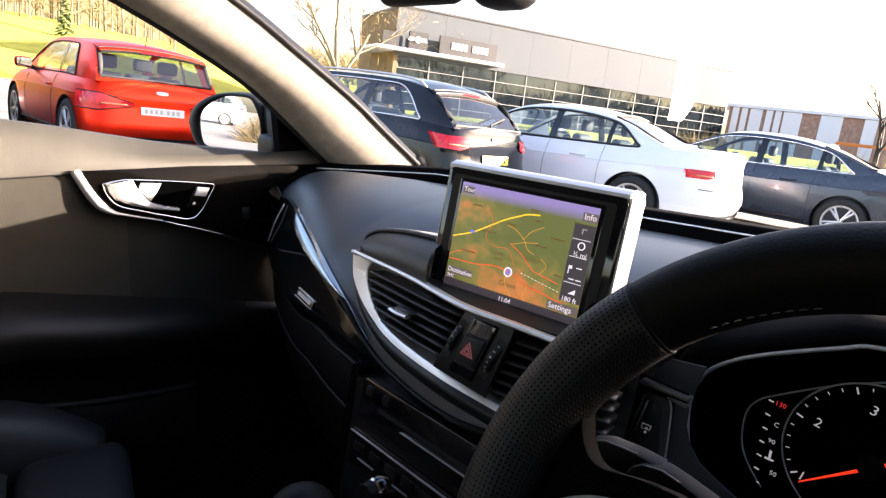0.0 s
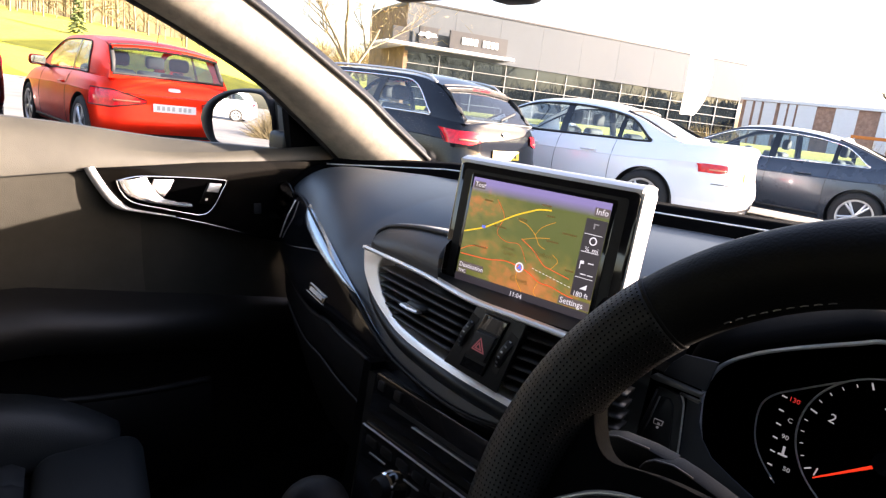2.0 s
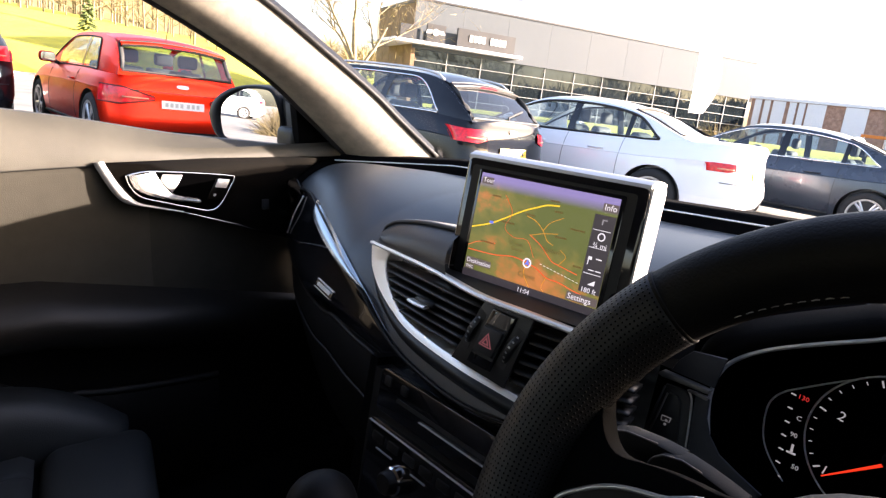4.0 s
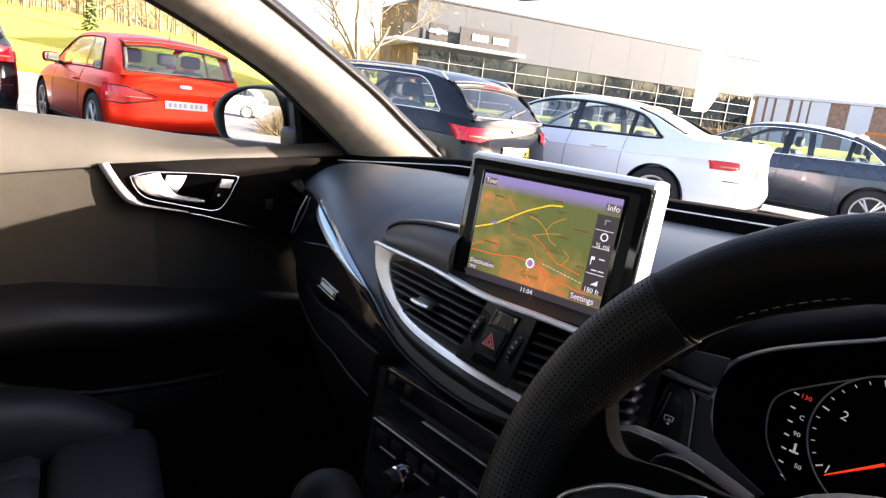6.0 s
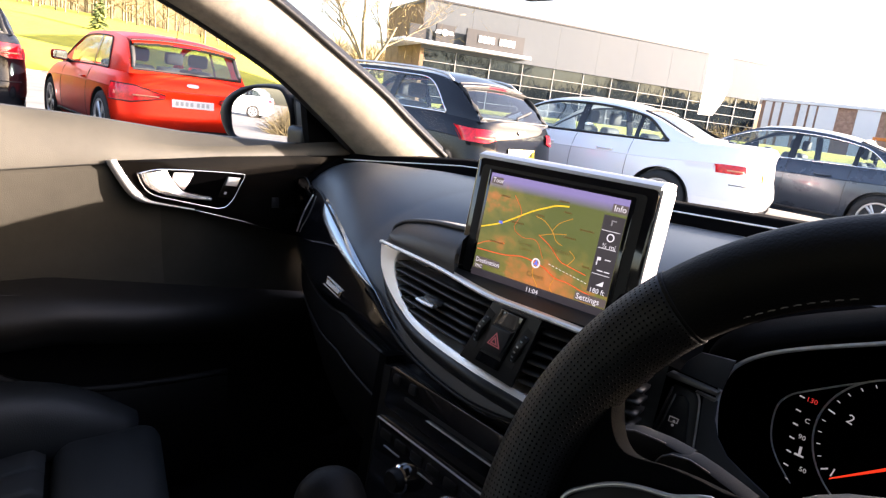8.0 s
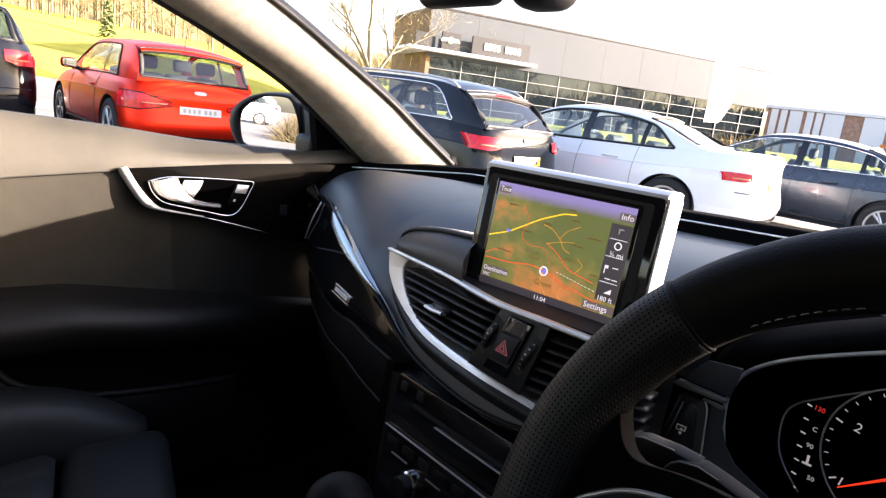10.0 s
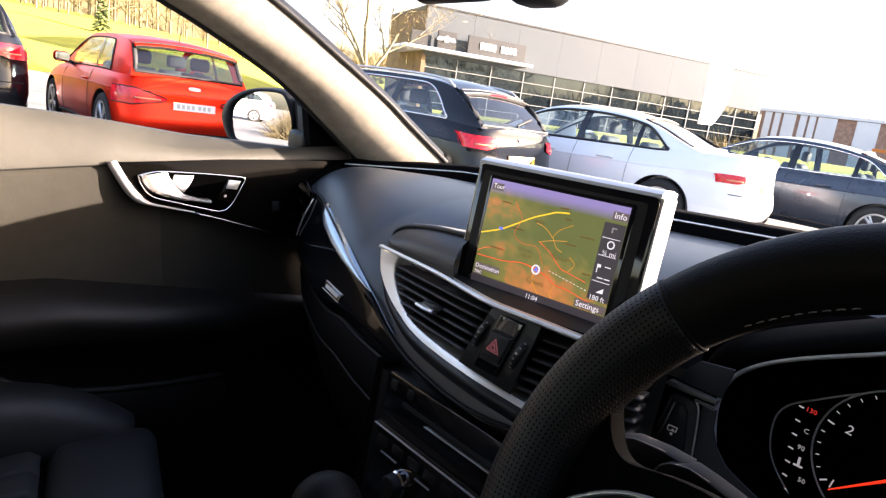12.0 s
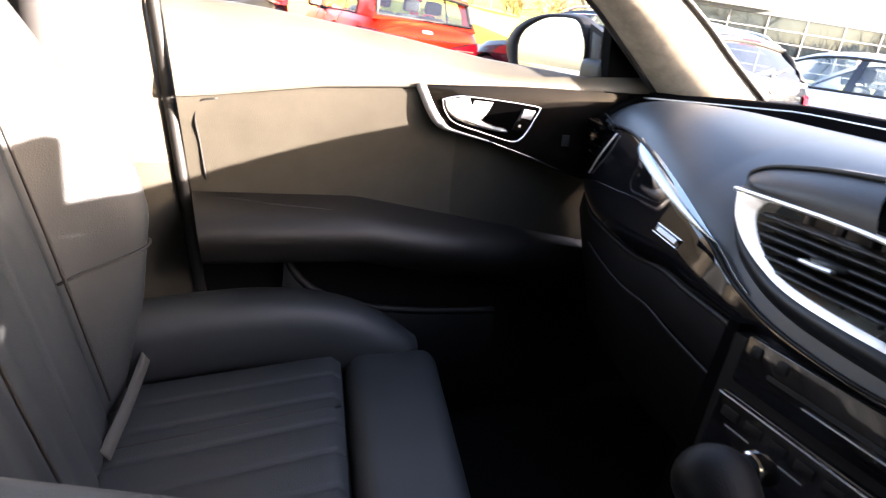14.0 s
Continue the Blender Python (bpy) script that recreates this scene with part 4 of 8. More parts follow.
for x0, w in ((-0.130, 0.012), (-0.10, 0.012), (-0.06, 0.0), (0.06, 0.012)):
    if w:
        prism("radio_button", rrect(x0, 0.064, x0 + w, 0.076, 0.003), 0.0085, my, M_HARD, stack, "", 0.001)
prism("climate_face", rrect(-0.145, -0.10, 0.158, 0.018, 0.006), 0.006, my, M_GLOSS, stack, "glossy climate control face", 0.0015)
prism("chrome_line", [(-0.145, 0.0130), (0.158, 0.0130), (0.158, 0.0140), (-0.145, 0.0140)], 0.0085, my, M_SURR, stack)
prism("chrome_line", [(-0.062, 0.0468), (0.11, 0.0468), (0.11, 0.0476), (-0.062, 0.0476)], 0.0085, my, M_SURR, stack)
for x0, x1 in ((-0.125, -0.095), (-0.060, -0.035), (0.012, 0.034)):
    prism("button_line", [(x0, -0.0155), (x1, -0.0155), (x1, -0.0142), (x0, -0.0142)], 0.0075, my, M_SATIN, stack)
for x in (-0.079, -0.006, 0.060):
    km = my @ pose(x, -0.032, 0.006)
    kn = lathe("knob", [(0, 0.022), (0.011, 0.022), (0.0135, 0.019), (0.0145, 0.0)], km, M_HARD, stack, "round climate knob")
    lathe("chrome_ring", [(0.0146, 0.012), (0.0165, 0.010), (0.0170, 0.0), (0.0146, 0.0)], km, M_CHROME, kn)
for k in range(10):
    x = -0.135 + 0.029 * k
    prism("climate_button", rrect(x, -0.007, x + 0.02, 0.004, 0.002), 0.008, my, M_HARD, stack, "", 0.001)
prism("warning_light", [(0.030, -0.058), (0.040, -0.058), (0.040, -0.055), (0.030, -0.055)], 0.0075, my, M_LEGRED, stack)

# ---- centre tunnel, armrest, gear lever ----
tunnel = thing("centre_console", "black centre console with control wheel and buttons", "console")
part("tunnel_body", rbox((-0.095, -0.6, 0.28), (0.105, 0.50, 0.660), 0.02, 3), M_HARD, tunnel)
mt2 = plane_basis((0, 0, 0.664), (1, 0, 0), (0, 1, 0.02))
prism("console_panel", [(-0.086, 0.08), (0.096, 0.08), (0.096, 0.34), (0.06, 0.365), (-0.05, 0.365), (-0.082, 0.30)], 0.012, mt2, M_GLOSS, tunnel, "glossy black console panel", 0.003)
edge = [mt2 @ Vector((x, y, 0.012)) for x, y in ((-0.086, 0.085), (-0.084, 0.20), (-0.082, 0.30), (-0.05, 0.365), (0.0, 0.367))]
tube("console_edge", spline(edge, 24), 0.0016, M_SLAT, tunnel, n=8)
edge = [mt2 @ Vector((x, y, 0.0135)) for x, y in ((-0.055, 0.19), (-0.052, 0.26), (-0.036, 0.335))]
tube("gate_edge", spline(edge, 16), 0.0018, M_SATIN, tunnel, n=8)
prism("gear_gate", [(-0.035, 0.20), (0.045, 0.20), (0.045, 0.345), (-0.030, 0.345)], 0.014, mt2, M_BLACK, tunnel, "", 0.002)
for (x, y, r) in ((-0.056, 0.222, 0.0115), (-0.050, 0.273, 0.0125), (-0.026, 0.15, 0.009)):
    lathe("control_wheel", [(0, 0.0125), (r * 0.80, 0.0125), (r * 0.90, 0.011), (r * 0.92, 0.005), (r, 0.004), (r, 0)], mt2 @ pose(x, y, 0.011), M_SATIN, tunnel, "ridged aluminium control wheel", n=24)
for k in range(6):
    y = 0.115 + 0.016 * k
    prism("console_button", rrect(-0.081, y, -0.066, y + 0.012, 0.002), 0.0145, mt2, M_HARD, tunnel, "", 0.001)
    prism("button_mark", [(-0.076, y + 0.0055), (-0.071, y + 0.0055), (-0.071, y + 0.0065), (-0.076, y + 0.0065)], 0.0149, mt2, M_LEGEND, tunnel, smooth=False)
armrest = thing("armrest", "dark grey leather centre armrest", "armrest")
arm_m = Matrix.Translation((0, -0.005, 0.746)) @ Matrix.Rotation(radians(-20), 4, "X")
part("armrest_pad", rbox((-0.098, -0.42, -0.085), (0.105, 0.0, 0.0), 0.022, 5, arm_m), M_SEAT, armrest)
part("armrest_hinge", rbox((-0.08, -0.5, 0.62), (0.09, -0.12, 0.72), 0.01), M_HARD, armrest)
tube("armrest_seam", [arm_m @ Vector((-0.0985, y, -0.040)) for y in np.linspace(-0.40, -0.03, 12)], 0.0015, M_BLACK, armrest, n=6)

lever = thing("gear_lever", "leather gear selector with chrome bands", "gear lever")
gm = pose(-0.012, 0.338, 0.757, 12, -60, -20)
bm = bmesh.new()
bmesh.ops.create_uvsphere(bm, u_segments=28, v_segments=18, radius=1.0)
for v in bm.verts:
    x, y, z = v.co
    v.co = Vector((x * 0.028, y * 0.032, z * 0.028 * (1.0 if z > 0 else 1.8)))
bm.transform(gm)
part("knob", bm, M_RIM, lever, "black leather knob")
for k, (zz, r) in enumerate(((-0.027, 0.0262), (-0.037, 0.0255), (-0.047, 0.0245))):
    lathe("chrome_band", [(r - 0.004, -0.0028), (r, -0.0028), (r + 0.0012, 0), (r, 0.0028), (r - 0.004, 0.0028)], gm @ pose(0.0, 0.0, zz), M_CHROME, lever, "polished chrome band")
lathe("shaft", [(0.021, 0.0), (0.019, -0.03), (0.022, -0.07)], gm @ pose(0.0, 0.0, -0.046, -6, 24, 0), M_GLOSS, lever)

# ---- steering wheel ----
wheel = thing("steering_wheel", "black leather sports steering wheel with aluminium-edged spokes", "steering wheel")
WC, TILT_W, R_W, r_w = Vector((0.382, 0.316, 0.922)), radians(23.5), 0.168, 0.0198
wm = Matrix.Translation(WC) @ Matrix.Rotation(-TILT_W, 4, "X") @ Matrix.Rotation(radians(90), 4, "X")   # x right, y up, z to the driver


def rim_arc(name, a0, a1, material, n, rr, label="", closed=False):
    pts = []
    for i in range(n):
        a = radians(a0 + (a1 - a0) * i / (n if closed else n - 1))
        pts.append((wm @ Vector((R_W * math.cos(a), R_W * math.sin(a), 0))))
    nrm = wm.to_3x3() @ Vector((0, 0, 1))
    sec = [(rr * math.cos(t), rr * 1.12 * math.sin(t)) for t in np.linspace(0, 2 * math.pi, 19)[:-1]]
    v, f = sweep(pts, sec, nrm, closed)
    ob = link_mesh(name, v, f, material, wheel, label)
    # lay the leather's pattern along and round the rim
    k = len(sec)
    along = radians(abs(a1 - a0)) * R_W / max(1, n - 1)
    uv = ob.data.uv_layers.new(name="rim")
    for poly in ob.data.polygons:
        ids = [ob.data.loops[q].vertex_index for q in poly.loop_indices]
        wrap = max(i % k for i in ids) - min(i % k for i in ids) > 2
        for q, i in zip(poly.loop_indices, ids):
            j = i % k + (k if wrap and i % k == 0 else 0)
            uv.data[q].uv = ((i // k) * along, j * 2 * math.pi * rr / k)
    return ob


rim_arc("rim", 0, 360, M_RIM, 120, r_w, "smooth black leather rim", True)
rim_arc("perforated_grip", 138, 201, M_PERF, 40, r_w * 1.035, "perforated leather grip")
rim_arc("perforated_grip", -21, 42, M_PERF, 40, r_w * 1.035, "perforated leather grip")
for a in (138, 201):
    rim_arc("stitched_seam", a - 0.35, a + 0.35, M_RIM, 4, r_w * 1.040)
nrm_w = wm.to_3x3() @ Vector((0, 0, 1))
# stitches drawn only on the stretch that catches sun, their glint in the colour
for k in range(9):
    a = radians(129.0 - 2.1 * k)
    p0, p1 = [wm @ Vector((0.1492 * math.cos(a - d), 0.1492 * math.sin(a - d), 0.0045)) for d in (0.0, 0.021)]
    tube("stitch", [p0, p0.lerp(p1, 0.5) + nrm_w * 0.0006, p1], 0.0006, M_THREAD, wheel, n=6, up=nrm_w)
hubm = wm @ pose(0, -0.005, -0.012)
lathe("hub", [(0, 0.036), (0.05, 0.034), (0.068, 0.024), (0.075, 0.0), (0.07, -0.03), (0, -0.03)], hubm, M_SOFT, wheel, "domed leather airbag cover", n=40)
for sx in (-1, 1):
    sp = [(x * sx, y) for x, y in ((0.055, 0.044), (0.0714, 0.0391), (0.0843, 0.0384), (0.0951, 0.0376), (0.1048, 0.0361), (0.1147, 0.0339), (0.1235, 0.0335), (0.1305, 0.0375), (0.1360, 0.0450), (0.1405, 0.0545), (0.1440, 0.0640), (0.152, 0.066), (0.168, 0.030), (0.160, -0.030), (0.10, -0.052), (0.055, -0.05))]
    sp = [(p.x, p.y) for p in spline([(x, y, 0) for x, y in sp[:11]], 26)] + sp[11:]
    if sx < 0:
        sp = sp[::-1]
    prism("spoke", sp, 0.016, wm @ pose(0, 0, -0.014), M_SPOKE, wheel, "leather covered spoke", 0.0012)
    kp = [(0.070 * sx, 0.030), (0.093 * sx, 0.026), (0.114 * sx, 0.020), (0.130 * sx, 0.010), (0.141 * sx, -0.003), (0.132 * sx, -0.022), (0.112 * sx, -0.038), (0.075 * sx, -0.042)]
    if sx < 0:
        kp = kp[::-1]
    pad_ = prism("switch_pad", kp, 0.005, wm @ pose(0, 0, 0.0025), M_HARD, wheel, "black switch pad", 0.0015)
    out = spline([(wm @ Vector((x, y, 0.0075))) for x, y in kp] + [wm @ Vector((kp[0][0], kp[0][1], 0.0075))], 48)
    tube("aluminium_edge", out, 0.0013, M_SATIN, pad_, n=8, up=wm.to_3x3() @ Vector((0, 0, 1)))
    prism("switch_mark", [(0.102 * sx + x, -0.014 + y) for x, y in ((-0.0022, 0.0016), (0.0022, 0.0016), (0, -0.0022))][::-1], 0.0062, wm @ pose(0, 0, 0.0025), M_LEGEND, pad_, smooth=False)
prism("lower_spoke", [(-0.035, -0.16), (0.035, -0.16), (0.042, -0.05), (-0.042, -0.05)], 0.014, wm @ pose(0, 0, -0.014), M_RIM, wheel, "", 0.004)
tube("column", [WC + (wm.to_3x3() @ Vector((0, 0, z))) for z in (-0.03, -0.10, -0.25)], 0.045, M_HARD, wheel, "steering column cover", n=20)
mst = plane_basis((0, 0.396, 0), (1, 0, 0), (0, 0, 1))
prism("stalk", [(0.2195, 0.9218), (0.2320, 0.9199), (0.2500, 0.9200), (0.2700, 0.9240), (0.2668, 0.9369), (0.2528, 0.9373), (0.2327, 0.9355), (0.2225, 0.9314), (0.2192, 0.9275)], 0.012, mst, M_STALK, wheel, "black column stalk with pale marks", 0.003)
# pale lines painted along the edges as light catching the stalk
tube("stalk_edge_light", [mst @ Vector((x, z, 0.0105)) for x, z in ((0.2195, 0.9270), (0.2227, 0.9309), (0.2329, 0.9350), (0.2528, 0.9368))], 0.0008, M_PANELGREY, wheel, n=6)
prism("stalk_root", [(0.2500, 0.9248), (0.2767, 0.9060), (0.3150, 0.9100), (0.3041, 0.9308), (0.2947, 0.9333), (0.2817, 0.9360), (0.2700, 0.9376), (0.2586, 0.9350), (0.2532, 0.9306)], 0.013, mst @ pose(0, 0, 0.003), M_STALK, wheel, "black root of the stalk", 0.0035)
tube("stalk_edge_light", [mst @ Vector((x, z, 0.0145)) for x, z in ((0.2512, 0.9256), (0.2540, 0.9304), (0.2590, 0.9342), (0.2698, 0.9366), (0.2815, 0.9350))], 0.0008, M_PANELGREY, wheel, n=6)
for x0, z0, x1, z1 in ((0.2248, 0.9215, 0.2262, 0.9238), (0.2278, 0.9238, 0.2292, 0.9262), (0.2322, 0.9252, 0.2334, 0.9222)):
    tube("stalk_mark", [mst @ Vector((x0, z0, 0.0122)), mst @ Vector((x1, z1, 0.0122))], 0.0003, M_SILVER, wheel, n=5)
# ---- instrument cluster ----
dials = thing("instrument_cluster", "instrument binnacle with rev counter, red needle and lit figures", "instrument cluster")
CY = 0.64
XM = 0.405
half = [(0.405, 0.984), (0.316, 0.977), (0.285, 0.966), (0.224, 0.936), (0.192, 0.911), (0.181, 0.886), (0.181, 0.856), (0.191, 0.820), (0.212, 0.803), (0.262, 0.775), (0.405, 0.752)]
loop = half + [(2 * XM - x, z) for x, z in half[-2:0:-1]]
loop_s = spline([(x, z, 0) for x, z in loop] + [(*loop[0], 0)], 110)[:-1]
ringp = [Vector((p.x, CY, p.y)) for p in loop_s]
tube("binnacle_rim", ringp, 0.0021, M_SILVER, dials, "thin satin metal rim", n=8, closed=True, up=(0, 1, 0))
hv = []
for p in ringp:
    c = Vector((XM, CY, 0.868))
    o = (p - c)
    hv += [p + o.normalized() * 0.001, p + o * 0.05 + Vector((0, -0.004, 0)), p + o * 0.12 + Vector((0, 0.010, 0)), p + o * 0.22 + Vector((0, 0.07, -0.01)), p + o * 0.22 + Vector((0, 0.22, -0.03))]
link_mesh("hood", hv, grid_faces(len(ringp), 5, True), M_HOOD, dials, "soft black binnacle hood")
iv = []
for p in ringp:
    c = Vector((XM, CY, 0.868))
    iv += [p, c + (p - c) * 0.86 + Vector((0, 0.06, 0))]
link_mesh("inner_shade", iv, grid_faces(len(ringp), 2, True), M_DIAL, dials)
link_mesh("dial_backing", [c + (p - c) * 0.87 + Vector((0, 0.06, 0)) for p in ringp], [tuple(range(len(ringp)))], M_DIAL, dials, smooth=False)
k2 = (CY + 0.045 - 0.066) / (CY - 0.066)
TC = Vector((0.396 + (0.329 - 0.396) * k2, CY + 0.045, 1.114 + (0.883 - 1.114) * k2))
mdial = plane_basis(TC, (1, 0, 0), (0, 0, 1))
R_D = 0.071


def dial(centre, tag):
    m = plane_basis(centre, (1, 0, 0), (0, 0, 1))
    d = lathe(tag, [(0, 0.0), (R_D, 0.0), (R_D, 0.002), (0, 0.002)], m, M_DIAL, dials, "round black dial", n=48)
    tube("dial_rim", [m @ Vector((R_D * math.cos(a), R_D * math.sin(a), 0.003)) for a in np.linspace(0, 2 * math.pi, 61)[:-1]], 0.0009, M_SILVER, d, n=6, closed=True, up=(0, 1, 0))
    return m, d


mdial, tach = dial(TC, "rev_counter")
mspd, speedo = dial(TC + Vector((0.165, 0, 0)), "speedometer")
FIG = {1: (-0.047, -0.034), 2: (-0.045, 0.020), 3: (-0.008, 0.048), 4: (0.034, 0.036), 5: (0.048, 0.0)}
for kf, (x, y) in FIG.items():
    words("figure", str(kf), 0.0125, mdial @ pose(x - 0.004, y, 0.004, 0, 0, -12), M_LEGEND, tach)
    words("figure", str(kf * 40), 0.011, mspd @ pose(x - 0.004, y, 0.004), M_LEGEND, speedo)
for k in range(25):
    a = radians(212 - 10 * k)
    r0 = 0.0615 if k % 5 == 0 else 0.0645
    c_, s_ = math.cos(a), math.sin(a)
    w = 0.0006 if k % 5 == 0 else 0.0003
    q = [(r0 * c_ - w * s_, r0 * s_ + w * c_), (r0 * c_ + w * s_, r0 * s_ - w * c_), (0.0675 * c_ + w * s_, 0.0675 * s_ - w * c_), (0.0675 * c_ - w * s_, 0.0675 * s_ + w * c_)]
    for mm, dd in ((mdial, tach), (mspd, speedo)):
        prism("tick", q, 0.0008, mm @ pose(0, 0, 0.0030), M_LEGEND, dd, smooth=False)
an = math.atan2(-0.0405, -0.050)
c_, s_ = math.cos(an), math.sin(an)
prism("needle", [(0.062 * c_ - 0.0004 * s_, 0.062 * s_ + 0.0004 * c_), (-0.012 * c_ - 0.0016 * s_, -0.012 * s_ + 0.0016 * c_), (-0.012 * c_ + 0.0016 * s_, -0.012 * s_ - 0.0016 * c_), (0.062 * c_ + 0.0004 * s_, 0.062 * s_ - 0.0004 * c_)], 0.0015, mdial @ pose(0, 0, 0.007), M_NEEDLE, tach, "glowing red needle", smooth=False)
lathe("needle_cap", [(0, 0.010), (0.010, 0.010), (0.012, 0.007), (0.012, 0.003)], mdial, M_GLOSS, tach, n=24)
# temperature scale beside the rev counter
arcp = [(0.322, 0.951), (0.290, 0.935), (0.257, 0.914), (0.238, 0.900), (0.230, 0.884), (0.2315, 0.858), (0.240, 0.840), (0.256, 0.822), (0.268, 0.806)]
tube("scale_edge", [Vector((0.396 + (p.x - 0.396) * k2, CY + 0.046, 1.114 + (p.y - 1.114) * k2)) for p in spline([(x, z, 0) for x, z in arcp], 40)], 0.0009, M_SILVER, dials, n=6, up=(0, 1, 0))
for k, (px, pz) in enumerate(((0.2475, 0.903), (0.2475, 0.890), (0.248, 0.877), (0.248, 0.864), (0.2485, 0.851), (0.249, 0.838), (0.2515, 0.826))):
    q = Vector((0.396 + (px - 0.396) * k2, CY + 0.046, 1.114 + (pz - 1.114) * k2))
    prism("scale_tick", [(-0.0022, -0.0005), (0.0022, -0.0005), (0.0022, 0.0005), (-0.0022, 0.0005)], 0.0012, plane_basis(q, (1, 0, -0.15), (0, 0, 1)), M_LEGEND, dials, smooth=False)
for tx, px, pz, mt in (("130", 0.251, 0.903, M_LEGRED), ("C", 0.254, 0.884, M_LEGEND), ("90", 0.2525, 0.868, M_LEGEND), ("50", 0.2595, 0.840, M_LEGEND)):
    q = Vector((0.396 + (px - 0.396) * k2, CY + 0.045, 1.114 + (pz - 1.114) * k2))
    words("scale_figure", tx, 0.0066, plane_basis(q, (1, 0, -0.05), (0, 0, 1)), mt, dials)
q = Vector((0.396 + (0.257 - 0.396) * k2, CY + 0.045, 1.114 + (0.855 - 1.114) * k2))
prism("thermometer_icon", [(-0.001, 0.005), (-0.001, -0.003), (-0.004, -0.003), (-0.004, -0.0045), (0.004, -0.0045), (0.004, -0.003), (0.001, -0.003), (0.001, 0.005)][::-1], 0.0012, plane_basis(q, (1, 0, 0), (0, 0, 1)), M_LEGEND, dials, smooth=False)
# light switch panel and its trim between vents and binnacle
lsw = thing("switch_panel", "black switch panel with a satin edge beside the binnacle", "switch panel")
mp = plane_basis((0, 0.606, 0), (1, 0, 0), (0, 0.0, 1))
prism("switch_panel_body", [(0.138, 0.785), (0.185, 0.785), (0.184, 0.809), (0.1792, 0.8651), (0.1772, 0.8744), (0.172, 0.8806), (0.1647, 0.8813), (0.1518, 0.8802), (0.1392, 0.8204)], 0.003, mp, M_PANELGREY, lsw, "dark grey panel frame", 0.0012)
prism("switch_face", [(0.1415, 0.800), (0.1775, 0.800), (0.177, 0.8054), (0.1718, 0.8558), (0.170, 0.8693), (0.1655, 0.8747), (0.1572, 0.8739), (0.1429, 0.8174)], 0.0055, mp, M_SWFACE, lsw, "charcoal switch face", 0.0015)
tube("satin_edge", spline([mp @ Vector((x, z, 0.004)) for x, z in ((0.174, 0.8843), (0.178, 0.8782), (0.1798, 0.8699), (0.1817, 0.8462), (0.1836, 0.8168), (0.185, 0.795))], 28), 0.0010, M_SURR, lsw, n=8)
tube("panel_groove", [mp @ Vector((x, z, 0.0045)) for x, z in ((0.1521, 0.8786), (0.1463, 0.8506), (0.1392, 0.8204))], 0.0010, M_PANELGREY, lsw, n=6)
tube("face_edge", [mp @ Vector((x, z, 0.006)) for x, z in ((0.1566, 0.8736), (0.1514, 0.8489), (0.1462, 0.8282))], 0.0009, M_TRIMGREY, lsw, n=6)
tube("face_edge", [mp @ Vector((x, z, 0.006)) for x, z in ((0.1458, 0.8260), (0.1433, 0.8158))], 0.0009, M_PANELGREY, lsw, n=6)
prism("icon_box", [(0.1552, 0.8452), (0.1641, 0.8462), (0.1650, 0.8514), (0.1555, 0.8509)], 0.0060, mp, M_ICON, lsw, smooth=False)
prism("icon_hole", [(0.1561, 0.8460), (0.1633, 0.8469), (0.1640, 0.8506), (0.1563, 0.8501)], 0.0063, mp, M_SWFACE, lsw, smooth=False)
for x, z in ((0.1609, 0.8475), (0.1601, 0.8432)):
    lathe("icon_dot", [(0, 0.0008), (0.0013, 0.0008), (0.0013, 0)], mp @ pose(x, z, 0.0058), M_ICON, lsw, n=10)
prism("trim_strip", [(0.1439, 0.8893), (0.149, 0.8877), (0.1937, 0.8889), (0.1949, 0.8930), (0.1488, 0.8940)], 0.006, mp @ pose(0, 0, 0.003), M_TRIMGREY, lsw, "satin trim strip", 0.001)
prism("trim_strip_lower", [(0.1751, 0.8835), (0.1926, 0.8822), (0.1935, 0.8852), (0.1751, 0.8848)], 0.004, mp @ pose(0, 0, 0.003), M_TRIMGREY, lsw)
prism("side_cheek", [(0.187, 0.795), (0.235, 0.795), (0.2524, 0.8195), (0.2315, 0.8276), (0.212, 0.8363), (0.2002, 0.8499), (0.1945, 0.8639), (0.1932, 0.8818), (0.180, 0.8828), (0.1836, 0.8168)], 0.002, mp, M_CHEEK, lsw, "slate grey panel beside the binnacle", 0.0008)
prism("upper_cheek", [(0.1535, 0.8945), (0.1949, 0.8938), (0.2003, 0.9239), (0.1701, 0.9201), (0.1591, 0.9073)], 0.002, mp, M_CHEEK, lsw, "slate grey panel above the trim strip", 0.0008)
prism("side_fill", [(0.10, 0.70), (0.180, 0.70), (0.176, 0.895), (0.125, 0.895)], -0.03, mp, M_HOOD, lsw)

# ---- passenger door ----
def sill_z(y):
    return lerp_table(y, [(-0.1, 1.041), (0.09, 1.039), (0.31, 1.023), (0.47, 1.006), (0.82, 0.990)])


def line_z(y):
    return lerp_table(y, [(-0.1, 0.895), (0.0, 0.908), (0.16, 0.934), (0.33, 0.950), (0.55, 0.958), (0.83, 0.984)])


def door_edge(z):
    return -0.05 + (1.04 - z) * 0.148


def arm_out(y):
    s = min(1, max(0, (0.72 - y) / 0.40))
    return s * s * (3 - 2 * s)


door = thing("passenger_door", "passenger door lining of grey leather with armrest and chrome handle", "car door")


